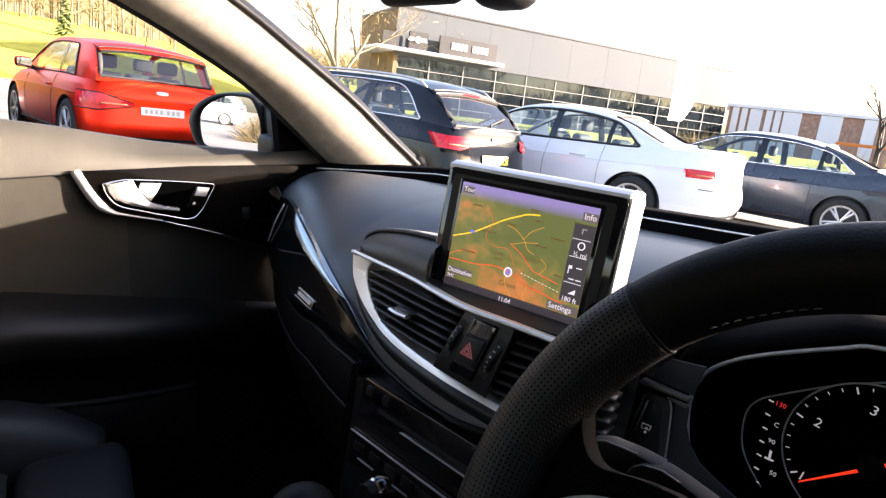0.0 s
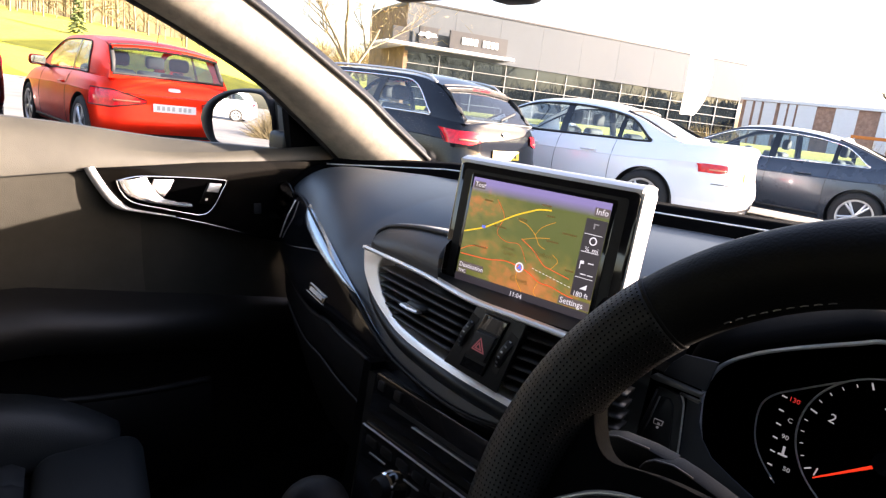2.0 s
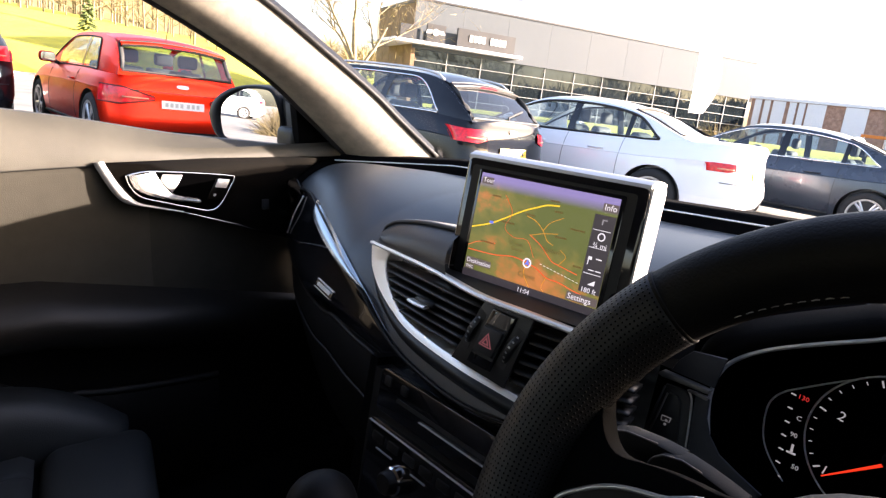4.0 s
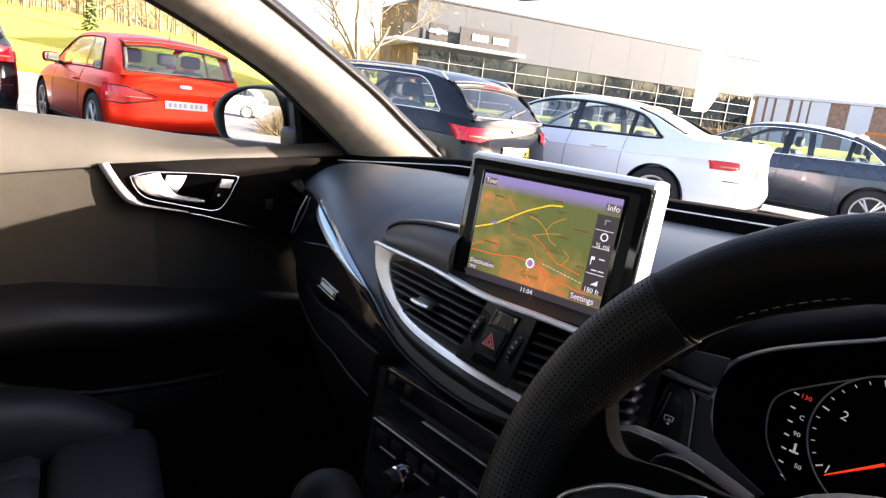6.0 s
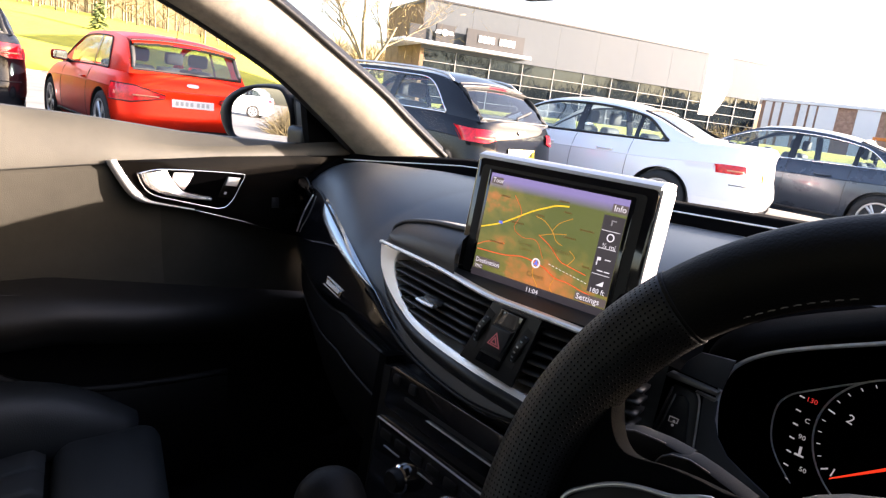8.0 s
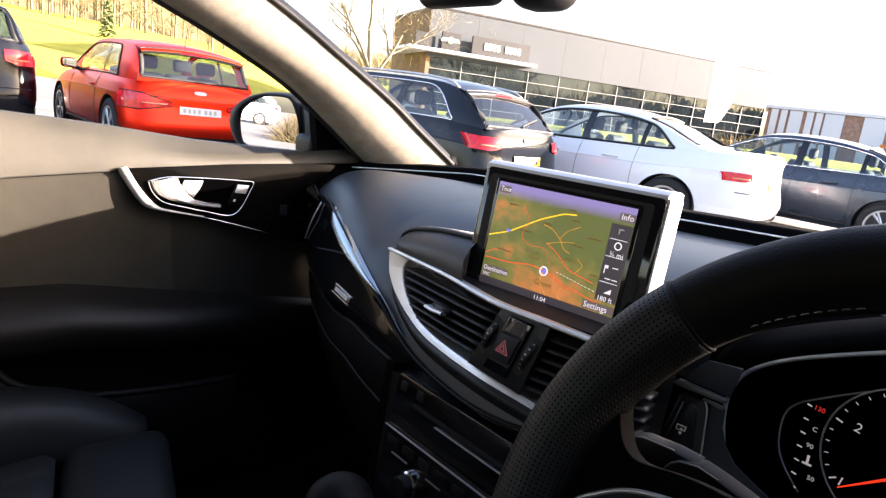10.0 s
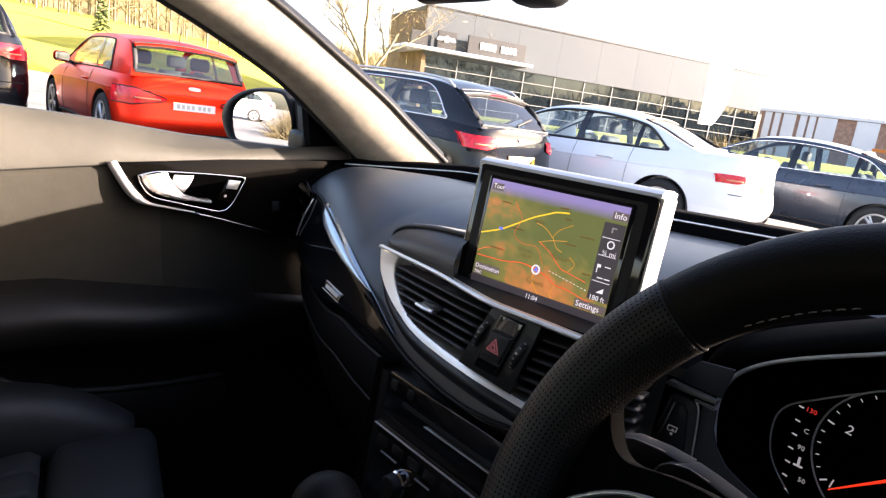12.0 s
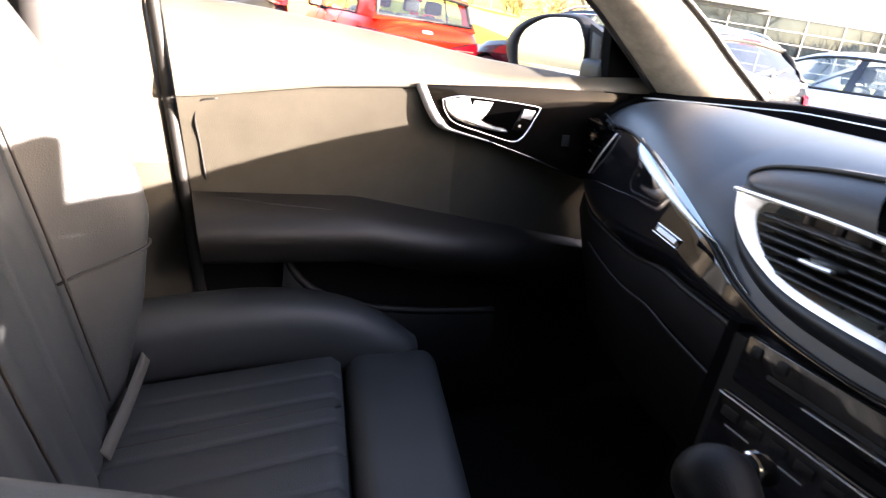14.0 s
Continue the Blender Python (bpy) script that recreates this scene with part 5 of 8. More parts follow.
def door_rows(y):
    a, z0, z1 = arm_out(y), sill_z(y), line_z(y)
    dz = -0.018 - 0.08 * min(1, max(0, (y - 0.22) / 0.5))        # the armrest falls towards the front
    return [(-0.800, z0 - 0.012), (-0.785, z0), (-0.768, z0 - 0.002), (-0.748, z0 - 0.025), (-0.735, z1 + 0.03), (-0.730, z1 + 0.006), (-0.731, z1 + 0.001)], \
        [(-0.738, z1 - 0.001), (-0.734, z1 - 0.010), (-0.746, 0.86), (-0.752, 0.80 + dz * 0.6), (-0.748, 0.775 + dz)], \
        [(-0.748, 0.776 + dz), (-0.735 + 0.05 * a, 0.764 + dz), (-0.720 + 0.065 * a, 0.750 + dz), (-0.716 + 0.070 * a, 0.725 + dz), (-0.728 + 0.06 * a, 0.690 + dz), (-0.742 + 0.02 * a, 0.665 + dz)], \
        [(-0.742, 0.668 + dz), (-0.764, 0.64 + dz), (-0.768, 0.56), (-0.760, 0.42), (-0.75, 0.30)]


for k, (nm, mtl, lab) in enumerate((("sill_pad", M_DOORTOP, "padded grey window sill"), ("insert", M_INSERT, "grey leather insert"), ("door_armrest", M_ARM, "black padded armrest"), ("lower_lining", M_HARD, "black lower lining"))):
    dv, n = [], 0
    for i in range(50):
        f_ = i / 49
        pts = door_rows(-0.05 + 0.9 * f_)[k]
        n = len(pts)
        for x, z in pts:
            y = door_edge(z) + (0.85 - door_edge(z)) * f_
            dv.append((x, y, z))
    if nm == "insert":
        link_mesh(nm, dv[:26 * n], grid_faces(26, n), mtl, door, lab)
        # same insert, its front half coloured darker to stand for shade
        link_mesh("shaded_insert", dv[25 * n:], grid_faces(25, n), M_INSERTSHADE, door, "front part of the leather insert, darkened for shade")
    else:
        link_mesh(nm, dv, grid_faces(50, n), mtl, door, lab)
# seam beside the rear edge of the insert, and the grab notch
tube("insert_seam", spline([(-0.7335, 0.026, line_z(0.012) - 0.005), (-0.7365, 0.002, 0.897), (-0.7415, -0.004, 0.872), (-0.7475, 0.003, 0.835), (-0.7505, 0.013, 0.776)], 20), 0.0016, M_BLACK, door, n=6)
tube("panel_seam", [Vector((-0.7325, y, line_z(y) + 0.001)) for y in np.linspace(0.0, 0.34, 24)], 0.0020, M_BLACK, door, n=6)
notch = spline([(-0.735, 0.03, 0.754), (-0.715, 0.10, 0.750), (-0.702, 0.18, 0.747), (-0.696, 0.225, 0.744), (-0.70, 0.262, 0.742)], 24)
tube("grab_edge", notch, 0.0035, M_SOFT, door, n=8)
pock = spline([(-0.745, 0.135, 0.672), (-0.735, 0.15, 0.630), (-0.725, 0.19, 0.592), (-0.722, 0.27, 0.562), (-0.722, 0.40, 0.545), (-0.73, 0.55, 0.535)], 40)
tube("pocket_lip", pock, 0.007, M_SOFT, door, "padded lip of the door pocket", n=10)
pkv = []
for p in pock:
    pkv += [p, Vector((p.x + 0.012, p.y, p.z - 0.03)), Vector((p.x + 0.01, p.y, 0.36)), Vector((p.x - 0.02, p.y, 0.30))]
link_mesh("door_pocket", pkv, grid_faces(40, 4), M_HARD, door, "black door pocket")
# dark front trim with the handle
mdo = plane_basis((-0.7285, 0, 0), (0, 1, 0), (-0.12, 0, 1))      # x along y, y up, z into the cabin


def d2(pts):
    return [(y, z / math.sqrt(1 + 0.0144)) for y, z in pts]


mdo2 = Matrix.Translation((0.12 * 0.90, 0, 0)) @ mdo
trim_o = [(0.345, 0.969), (0.354, 0.954), (0.366, 0.934), (0.380, 0.917), (0.396, 0.901), (0.4436, 0.890), (0.4944, 0.879), (0.5536, 0.860), (0.6229, 0.838), (0.70, 0.820), (0.76, 0.813), (0.79, 0.82), (0.815, 0.90), (0.815, 0.994), (0.70, 0.990), (0.52, 0.982), (0.43, 0.975)]
prism("front_trim", d2(trim_o), 0.010, mdo2, M_DTRIM, door, "glossy black trim round the door handle", 0.003)
BAND_R = [(0.3448, 0.9712), (0.3541, 0.9538), (0.3657, 0.9343), (0.3795, 0.9167), (0.3959, 0.9031), (0.420, 0.8965), (0.470, 0.8860)]
BAND_L = [(0.3290, 0.9690), (0.3375, 0.9535), (0.3490, 0.9330), (0.3631, 0.9125), (0.3800, 0.9000), (0.412, 0.8935), (0.469, 0.8835)]
ba, bb = spline([(y, z, 0) for y, z in BAND_L], 40), spline([(y, z, 0) for y, z in BAND_R], 40)
bnv = []
for p, q in zip(ba, bb):
    for s, off in ((0.0, 0.002), (0.06, 0.011), (0.35, 0.0155), (0.70, 0.0145), (0.96, 0.0105), (1.0, 0.002)):
        w_ = p.lerp(q, s)
        bnv.append(mdo2 @ Vector((w_.x, w_.y / 1.0072, off)))
link_mesh("satin_band", bnv, grid_faces(40, 6), M_SILVER, door, "satin band sweeping round the trim")
hand = [(0.3763, 0.9480), (0.3990, 0.9540), (0.4228, 0.9561), (0.4906, 0.9543), (0.5560, 0.9505), (0.5643, 0.9455), (0.5566, 0.9300), (0.5438, 0.9060), (0.5300, 0.8905), (0.5180, 0.8865), (0.5041, 0.8874), (0.4438, 0.9010), (0.4004, 0.9121), (0.3830, 0.9300)]
prism("handle_recess", d2(hand)[::-1], 0.0105, mdo2, M_DIAL, door, "dark handle recess", 0.0)
hs = spline([mdo2 @ Vector((y, z / 1.0072, 0.012)) for y, z in hand + [hand[0]]], 84)[:-1]
tube("handle_frame", hs, 0.0014, M_CHROME, door, "thin chrome frame of the handle", n=8, closed=True, up=(1, 0, 0))
# bright patch shaped as the reflection inside the handle recess
gleam = [(0.436, 0.951), (0.470, 0.9505), (0.463, 0.935), (0.452, 0.920), (0.444, 0.926), (0.432, 0.940)]
prism("recess_reflection", d2(gleam)[::-1], 0.0125, mdo2, M_SATIN, door, "", 0.001)
LEV_T = [(0.4228, 0.9550), (0.4300, 0.9410), (0.4400, 0.9270), (0.4530, 0.9170), (0.4750, 0.9115), (0.4980, 0.9085)]
LEV_B = [(0.3790, 0.9480), (0.3840, 0.9330), (0.3960, 0.9200), (0.4200, 0.9110), (0.4560, 0.9045), (0.4960, 0.9005)]
la_, lb_ = spline([(y, z, 0) for y, z in LEV_T], 24), spline([(y, z, 0) for y, z in LEV_B], 24)
lvv_ = []
for p, q in zip(la_, lb_):
    for s, off in ((0.0, 0.010), (0.03, 0.0175), (0.30, 0.0205), (0.62, 0.0235), (0.90, 0.0215), (1.0, 0.010)):
        w_ = p.lerp(q, s)
        lvv_.append(mdo2 @ Vector((w_.x, w_.y / 1.0072, off)))
lvr = link_mesh("handle_lever", lvv_, grid_faces(24, 6) + [tuple(range(5, -1, -1)), tuple(range(138, 144))], M_LEVER, door, "polished door release lever")
lvr.data.set_sharp_from_angle(angle=radians(40))
hbt = prism("handle_button", d2([(0.5110, 0.9065), (0.5400, 0.9030), (0.5590, 0.9440), (0.5300, 0.9460)]), 0.0135, mdo2, M_DTRIM, door, "glossy lock button panel", 0.002)
prism("lock_key", d2([(0.5270, 0.9290), (0.5480, 0.9270), (0.5560, 0.9430), (0.5330, 0.9445)]), 0.0148, mdo2, M_SATIN, hbt, "satin lock key", 0.001)
prism("lock_mark", d2([(0.5235, 0.9125), (0.5275, 0.9122), (0.5290, 0.9165), (0.5250, 0.9168)]), 0.0141, mdo2, M_SATIN, hbt, smooth=False)
prism("door_switch", d2([(0.62, 0.885), (0.635, 0.885), (0.635, 0.905), (0.62, 0.905)]), 0.013, mdo2, M_HARD, door, "", 0.001)
tube("trim_bright_line", spline([mdo2 @ Vector((y, z / 1.0072, 0.011)) for y, z in ((0.47, 0.884), (0.5536, 0.862), (0.6229, 0.840))], 16), 0.0008, M_CHROME, door, n=6, up=(1, 0, 0))
prism("door_lamp", d2([(0.325, 0.690), (0.345, 0.690), (0.345, 0.697), (0.325, 0.697)]), 0.012, mdo2 @ pose(0, 0, 0.02), M_SATIN, door)
# black seal of the door's rear edge and the light pillar behind it
tube("door_seal", [Vector((-0.752, door_edge(z) - 0.010, z)) for z in np.linspace(0.35, 1.05, 24)], 0.009, M_BLACK, door, "black rubber door seal", n=8)
pillar_b = thing("centre_pillar", "pale trimmed centre pillar with seat belt behind the door", "car pillar", kind="structure")
bpv = []
for z in np.linspace(0.80, 1.36, 14):
    xb = -0.752 if z < 1.05 else -0.752 + (z - 1.05) * 0.5
    for y, dx in ((door_edge(min(z, 1.04)) - 0.020, -0.03), (door_edge(min(z, 1.04)) - 0.024, 0.0), (-0.115, 0.008), (-0.20, 0.012), (-0.30, 0.005), (-0.34, -0.03)):
        bpv.append((xb + dx, y, z))
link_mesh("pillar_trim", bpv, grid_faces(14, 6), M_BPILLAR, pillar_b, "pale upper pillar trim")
lpv = []
for z in np.linspace(0.26, 0.80, 8):
    for y, dx in ((door_edge(z) - 0.020, -0.03), (door_edge(z) - 0.024, 0.0), (-0.115, 0.012), (-0.22, 0.015), (-0.34, -0.02)):
        lpv.append((-0.752 + dx, y, z))
link_mesh("pillar_foot", lpv, grid_faces(8, 5), M_INSERT, pillar_b, "dark lower pillar trim")
belt_p = [Vector((-0.728, -0.205, 1.25)), Vector((-0.722, -0.195, 1.0)), Vector((-0.715, -0.185, 0.75)), Vector((-0.71, -0.17, 0.5))]
v, f = sweep(spline(belt_p, 16), [(-0.023, -0.0008), (0.023, -0.0008), (0.023, 0.0008), (-0.023, 0.0008)], up=(1, 0, 0))
link_mesh("seat_belt", v, f, M_DARKIN, pillar_b, "dark webbing seat belt")

# ---- windscreen pillar ----
LEFT_E = [(-0.700, 0.800, 0.985), (-0.702, 0.700, 1.062), (-0.702, 0.613, 1.124), (-0.700, 0.50, 1.180), (-0.698, 0.389, 1.226), (-0.685, 0.22, 1.285), (-0.655, 0.0, 1.335), (-0.62, -0.3, 1.36)]
RIGHT_E = [(-0.600, 0.955, 0.998), (-0.622, 0.870, 1.062), (-0.630, 0.800, 1.112), (-0.640, 0.685, 1.180), (-0.655, 0.560, 1.252), (-0.630, 0.36, 1.330), (-0.58, 0.10, 1.375), (-0.54, -0.2, 1.39)]
apl, apr = spline(LEFT_E, 60), spline(RIGHT_E, 60)
av = []
for a, b in zip(apl, apr):
    nrm = Vector((0.62, -0.75, -0.1)).normalized()
    w = (a - b).length
    for s in np.linspace(0, 1, 10):
        av.append(a.lerp(b, s) + nrm * 0.24 * w * math.sin(math.pi * s) ** 0.75)
pil = thing("windscreen_pillar", "pale cloth-covered windscreen pillar", "car pillar", kind="structure")
link_mesh("pillar_cover", av, grid_faces(60, 10), M_LINER, pil, "pale cloth pillar cover")
av2 = []
for a, b in zip(apl, apr):
    for p in (a, a + Vector((-0.05, 0.03, 0.02)), b + Vector((-0.05, 0.035, 0.02)), b):
        av2.append(p)
link_mesh("pillar_metal", av2, grid_faces(60, 4), M_BLACK, pil)
tube("windscreen_seal", [p + Vector((0.003, 0.0, 0.004)) for p in apr[:44]], 0.0055, M_BLACK, pil, "black windscreen seal", n=8)
tube("door_seal_edge", [p + Vector((-0.006, 0.0, 0.0)) for p in apl[:50]], 0.0065, M_BLACK, pil, "black door seal", n=8)
# mirrored pillar, unseen; pulled inward by 0.87 so its shadow covers the wheel
pil2 = thing("driver_pillar", "driver's windscreen pillar, out of view, set inward to shade the wheel", "car pillar", kind="structure")
link_mesh("pillar_cover", [(-p[0] * 0.87, p[1], p[2]) for p in av], [g[::-1] for g in grid_faces(60, 10)], M_LINER, pil2)
link_mesh("pillar_metal", [(-p[0] * 0.87, p[1], p[2]) for p in av2], [g[::-1] for g in grid_faces(60, 4)], M_BLACK, pil2)
# the small dark sail panel at the mirror's foot
sail = link_mesh("sail_panel", [(-0.735, 0.690, 1.090), (-0.735, 0.800, 0.990), (-0.738, 0.708, 0.990), (-0.760, 0.690, 1.090), (-0.760, 0.800, 0.990), (-0.762, 0.708, 0.990)], [(0, 1, 2), (5, 4, 3), (0, 3, 4, 1), (1, 4, 5, 2), (2, 5, 3, 0)], M_HOOD, smooth=False)
tagged(sail, "black triangular panel at the mirror's foot", "trim", kind="structure")

# ---- panes ----
ws = []
for p in apr[:46:3]:
    for x in np.linspace(-1, 1, 17):
        ws.append((-x * (p.x - 0.004), p.y + 0.012 + 0.09 * (1 - x * x), p.z + 0.004 + 0.012 * (1 - x * x)))
wsg = tagged(link_mesh("windscreen", ws, grid_faces(16, 17), M_PANE), "clear laminated windscreen", "window", kind="structure")
wsg.visible_shadow = False
wd = []
for s in np.linspace(0, 1, 8):
    for y in np.linspace(-0.05, 0.86, 12):
        wd.append((-0.788 + 0.10 * s * s + 0.01 * s, y - 0.25 * s * y, 0.985 + 0.36 * s))
wdg = tagged(link_mesh("window_1", wd, grid_faces(8, 12), M_PANE), "clear passenger side window", "window", kind="structure")
wdg.visible_shadow = False

# driver's window, out of view; its dark tint is added to cut fill light
rw = []
for k in np.linspace(0, 1, 8):
    for y in np.linspace(-0.12, 0.70, 12):
        rw.append((0.775 - 0.09 * k * k, y - 0.30 * k * max(0, y), 1.00 + 0.33 * k))
tagged(link_mesh("window_2", rw, [g[::-1] for g in grid_faces(8, 12)], M_DIMPANE), "driver's side window, darkened to hold back daylight", "window", kind="structure")

# ---- door mirror ----
dm = thing("door_mirror", "black door mirror with its glass towards the driver", "mirror")
nm = Vector((0.452, -0.892, 0.012)).normalized()
mmir = plane_basis((-0.922, 0.690, 1.048), Vector((0.892, 0.452, 0)), (-0.0086, 0.017, 1))
gl_o = [(-0.0822, -0.0157), (-0.0784, 0.0059), (-0.0659, 0.0222), (-0.0374, 0.0401), (-0.0088, 0.0489), (0.0343, 0.0504), (0.0526, 0.0436), (0.0649, 0.0247), (0.0779, -0.0028), (0.0810, -0.0374), (0.0758, -0.0588), (0.0512, -0.0638), (-0.0220, -0.0657), (-0.0638, -0.0621), (-0.0764, -0.0453)]
ho_o = [(-0.1363, -0.0158), (-0.1262, 0.0097), (-0.0972, 0.0369), (-0.0533, 0.0544), (0.0047, 0.0619), (0.0476, 0.0604), (0.0661, 0.0508), (0.0814, 0.0352), (0.0890, 0.0000), (0.0920, -0.0380), (0.0890, -0.0656), (0.0600, -0.0730), (-0.0220, -0.0760), (-0.0950, -0.0690), (-0.1232, -0.0420)]
gls = [(p.x, p.y) for p in spline([(x, y, 0) for x, y in gl_o + [gl_o[0]]], 61)[:-1]]
hos = [(p.x, p.y) for p in spline([(x, y, 0) for x, y in ho_o + [ho_o[0]]], 61)[:-1]]
prism("mirror_glass", gls[::-1], 0.003, mmir, M_MIRROR, dm, "clear mirror glass", smooth=False)
mh = []
for k, (sc, zz, shr) in enumerate(((0.0, -0.004, 1), (0.04, 0.006, 1), (0.22, 0.012, 1), (0.62, 0.002, 1), (1.0, -0.028, 1), (1.0, -0.060, 0.95), (1.0, -0.100, 0.74), (1.0, -0.13, 0.3))):
    for (x, y), (hx_, hy_) in zip(gls, hos):
        mh.append(mmir @ Vector(((x + (hx_ - x) * sc) * shr, (y + (hy_ - y) * sc) * shr, zz)))
vv = len(gls)
mf = []
for i in range(7):
    for j in range(vv):
        mf.append((i * vv + j, i * vv + (j + 1) % vv, (i + 1) * vv + (j + 1) % vv, (i + 1) * vv + j))
mf.append(tuple(7 * vv + j for j in range(vv)))
link_mesh("mirror_housing", mh, mf, M_HARD, dm, "rounded black mirror housing")
part("mirror_arm", rbox((-0.83, 0.70, 0.985), (-0.755, 0.78, 1.03), 0.012, 3), M_HARD, dm)
prism("mirror_foot", [(0.0, 0.0), (0.042, 0.0), (0.0226, 0.0957), (-0.012, 0.112)], -0.03, plane_basis((-0.8407, 0.7298, 0.9824), (0.892, 0.452, 0), (0, 0, 1)), M_HARD, dm, "grained black mirror foot", 0.0)
prism("foot_panel", [(0.006, 0.035), (0.026, 0.033), (0.018, 0.088), (-0.003, 0.098)], 0.004, plane_basis((-0.8407, 0.7298, 0.9824), (0.892, 0.452, 0), (0, 0, 1)), M_SAILGREY, dm, "grey inset of the mirror foot", 0.0015)

# ---- interior mirror ----
im = thing("interior_mirror", "black interior mirror under the roof", "mirror")
part("mirror_body", rbox((-0.235, 0.53, 1.229), (-0.105, 0.565, 1.30), 0.02, 4), M_HARD, im)
part("sensor_cover", rbox((-0.098, 0.54, 1.226), (-0.030, 0.60, 1.32), 0.022, 4), M_HARD, im)
tube("mirror_stem", [Vector((-0.10, 0.56, 1.28)), Vector((-0.08, 0.58, 1.33)), Vector((-0.06, 0.50, 1.36))], 0.012, M_HARD, im)

# ---- passenger seat ----
seat = thing("passenger_seat", "black leather passenger seat with ribbed centre panels", "car seat")
SX = -0.425


nx, ny = 85, 24
cv = []
for i in range(nx):
    u = -1 + 2 * i / (nx - 1)
    x = SX + 0.215 * u
    for j in range(ny):
        v = j / (ny - 1)
        y = -0.16 + (0.383 - 0.20 * (x + 0.649)) * v
        rib = 0.0036 * abs(math.sin((u + 1) * math.pi * 3.5)) ** 0.30
        cv.append((x, y, 0.478 + 0.036 * v + rib + 0.006 * (1 - u * u) - 0.015 * max(0, (v - 0.94) / 0.06) ** 2))
link_mesh("seat_insert", cv, grid_faces(nx, ny), M_SEAT, seat, "ribbed leather centre panel")
bm = rbox((SX - 0.225, 0.212, 0.395), (SX + 0.225, 0.392, 0.520), 0.035, 5)
for v in bm.verts:
    if v.co.y < 0.3:
        v.co.y += 0.018 - 0.20 * (v.co.x + 0.649)
    else:
        v.co.y -= 0.17 * (v.co.x + 0.64) + 1.0 * max(0.0, v.co.x - SX - 0.10) ** 1.5
part("thigh_support", bm, M_SEAT, seat, "leather thigh support cushion")
for sx in (-1, 1):
    path = spline([(SX + sx * 0.262, -0.20, 0.515), (SX + sx * 0.266, -0.05, 0.535), (SX + sx * 0.268, 0.10, 0.545), (SX + sx * 0.262, 0.22, 0.530), (SX + sx * 0.238, 0.345, 0.478)], 30)
    sec = [(0.056 * math.copysign(abs(math.cos(t)) ** 0.7, math.cos(t)), 0.062 * math.copysign(abs(math.sin(t)) ** 0.7, math.sin(t))) for t in np.linspace(0, 2 * math.pi, 25)[:-1]]
    v, f = sweep(path, sec, scales=[1.0 - 0.25 * max(0, (i - 22) / 7) ** 2 for i in range(30)])
    link_mesh("seat_bolster", v, f, M_SEAT, seat, "raised leather side bolster")
    tube("bolster_seam", [p + Vector((-sx * 0.046, 0, 0.006 - 0.02)) for p in path[4:26]], 0.002, M_BLACK, seat, n=6)
tube("insert_seam", [Vector((-0.487, y, 0.4865 + 0.036 * (y + 0.16) / 0.36)) for y in np.linspace(-0.14, 0.185, 14)], 0.0022, M_BLACK, seat, n=6)
part("seat_base", rbox((SX - 0.26, -0.20, 0.28), (SX + 0.26, 0.31, 0.48), 0.03, 3), M_HARD, seat)
for sgn in (-1, 1):
    part("seat_rail", rbox((SX + sgn * 0.19 - 0.02, -0.25, 0.27), (SX + sgn * 0.19 + 0.02, 0.33, 0.30), 0.004), M_HARD, seat)
# backrest: x across, t upwards along a reclined line
B0, B1 = Vector((0, -0.122, 0.50)), Vector((0, -0.272, 1.07))
bax = (B1 - B0).normalized()
bn = Vector((0, bax.z, -bax.y))          # towards the front


def back_pt(u, t, off):
    w = 0.235 + 0.03 * math.sin(math.pi * min(1, t * 1.1)) - 0.07 * max(0, (t - 0.7) / 0.3) ** 2
    return Vector((SX + u * w, 0, 0)) + B0.lerp(B1, t) + bn * off


bv = []
NU2, NT2 = 61, 40
for i in range(NU2):
    u = -1 + 2 * i / (NU2 - 1)
    for j in range(NT2):
        t = j / (NT2 - 1)
        bol = max(0, (abs(u) - 0.50) / 0.28)
        bol = min(1, bol)
        h = 0.004 + lerp_table(t, [(0, 0.02), (0.07, 0.04), (0.2, 0.078), (0.4, 0.118), (0.5, 0.120), (0.67, 0.096), (0.78, 0.066), (1.0, 0.03)]) * (bol * bol * (3 - 2 * bol))
        if u > 0:
            h = 0.004 + (h - 0.004) * 0.12
        edge_ = max(0, (abs(u) - 0.82) / 0.18)
        h -= 0.11 * edge_ ** 2.4
        rib = 0.0045 * abs(math.sin((u + 1) * math.pi * 4)) ** 0.30 if abs(u) < 0.5 and t < 0.75 else 0
        top = max(0, (t - 0.93) / 0.07)
        bv.append(back_pt(u * (1 - 0.06 * top), t, h + rib - 0.05 * top ** 2))
link_mesh("backrest", bv, grid_faces(NU2, NT2), M_SEAT, seat, "bolstered leather backrest")
bv = []
for i in range(21):
    u = -1 + 2 * i / 20
    for j in range(12):
        t = j / 11
        bv.append(back_pt(u, t, -0.062 - 0.05 * (1 - u * u) ** 0.5))
link_mesh("back_shell", bv, grid_faces(21, 12), M_HARD, seat)
tube("bolster_cross_seam", [back_pt(-u, 0.33, lerp_table(u, [(0.5, 0.008), (0.57, 0.03), (0.64, 0.07), (0.72, 0.105), (0.78, 0.112), (0.84, 0.112), (0.92, 0.092)])) for u in np.linspace(0.5, 0.92, 12)], 0.002, M_BLACK, seat, n=6)
for sx in (-1, 1):
    tube("back_seam", [back_pt(sx * 0.50, t, 0.017) for t in np.linspace(0.04, 0.92, 24)], 0.0022, M_BLACK, seat, n=6)
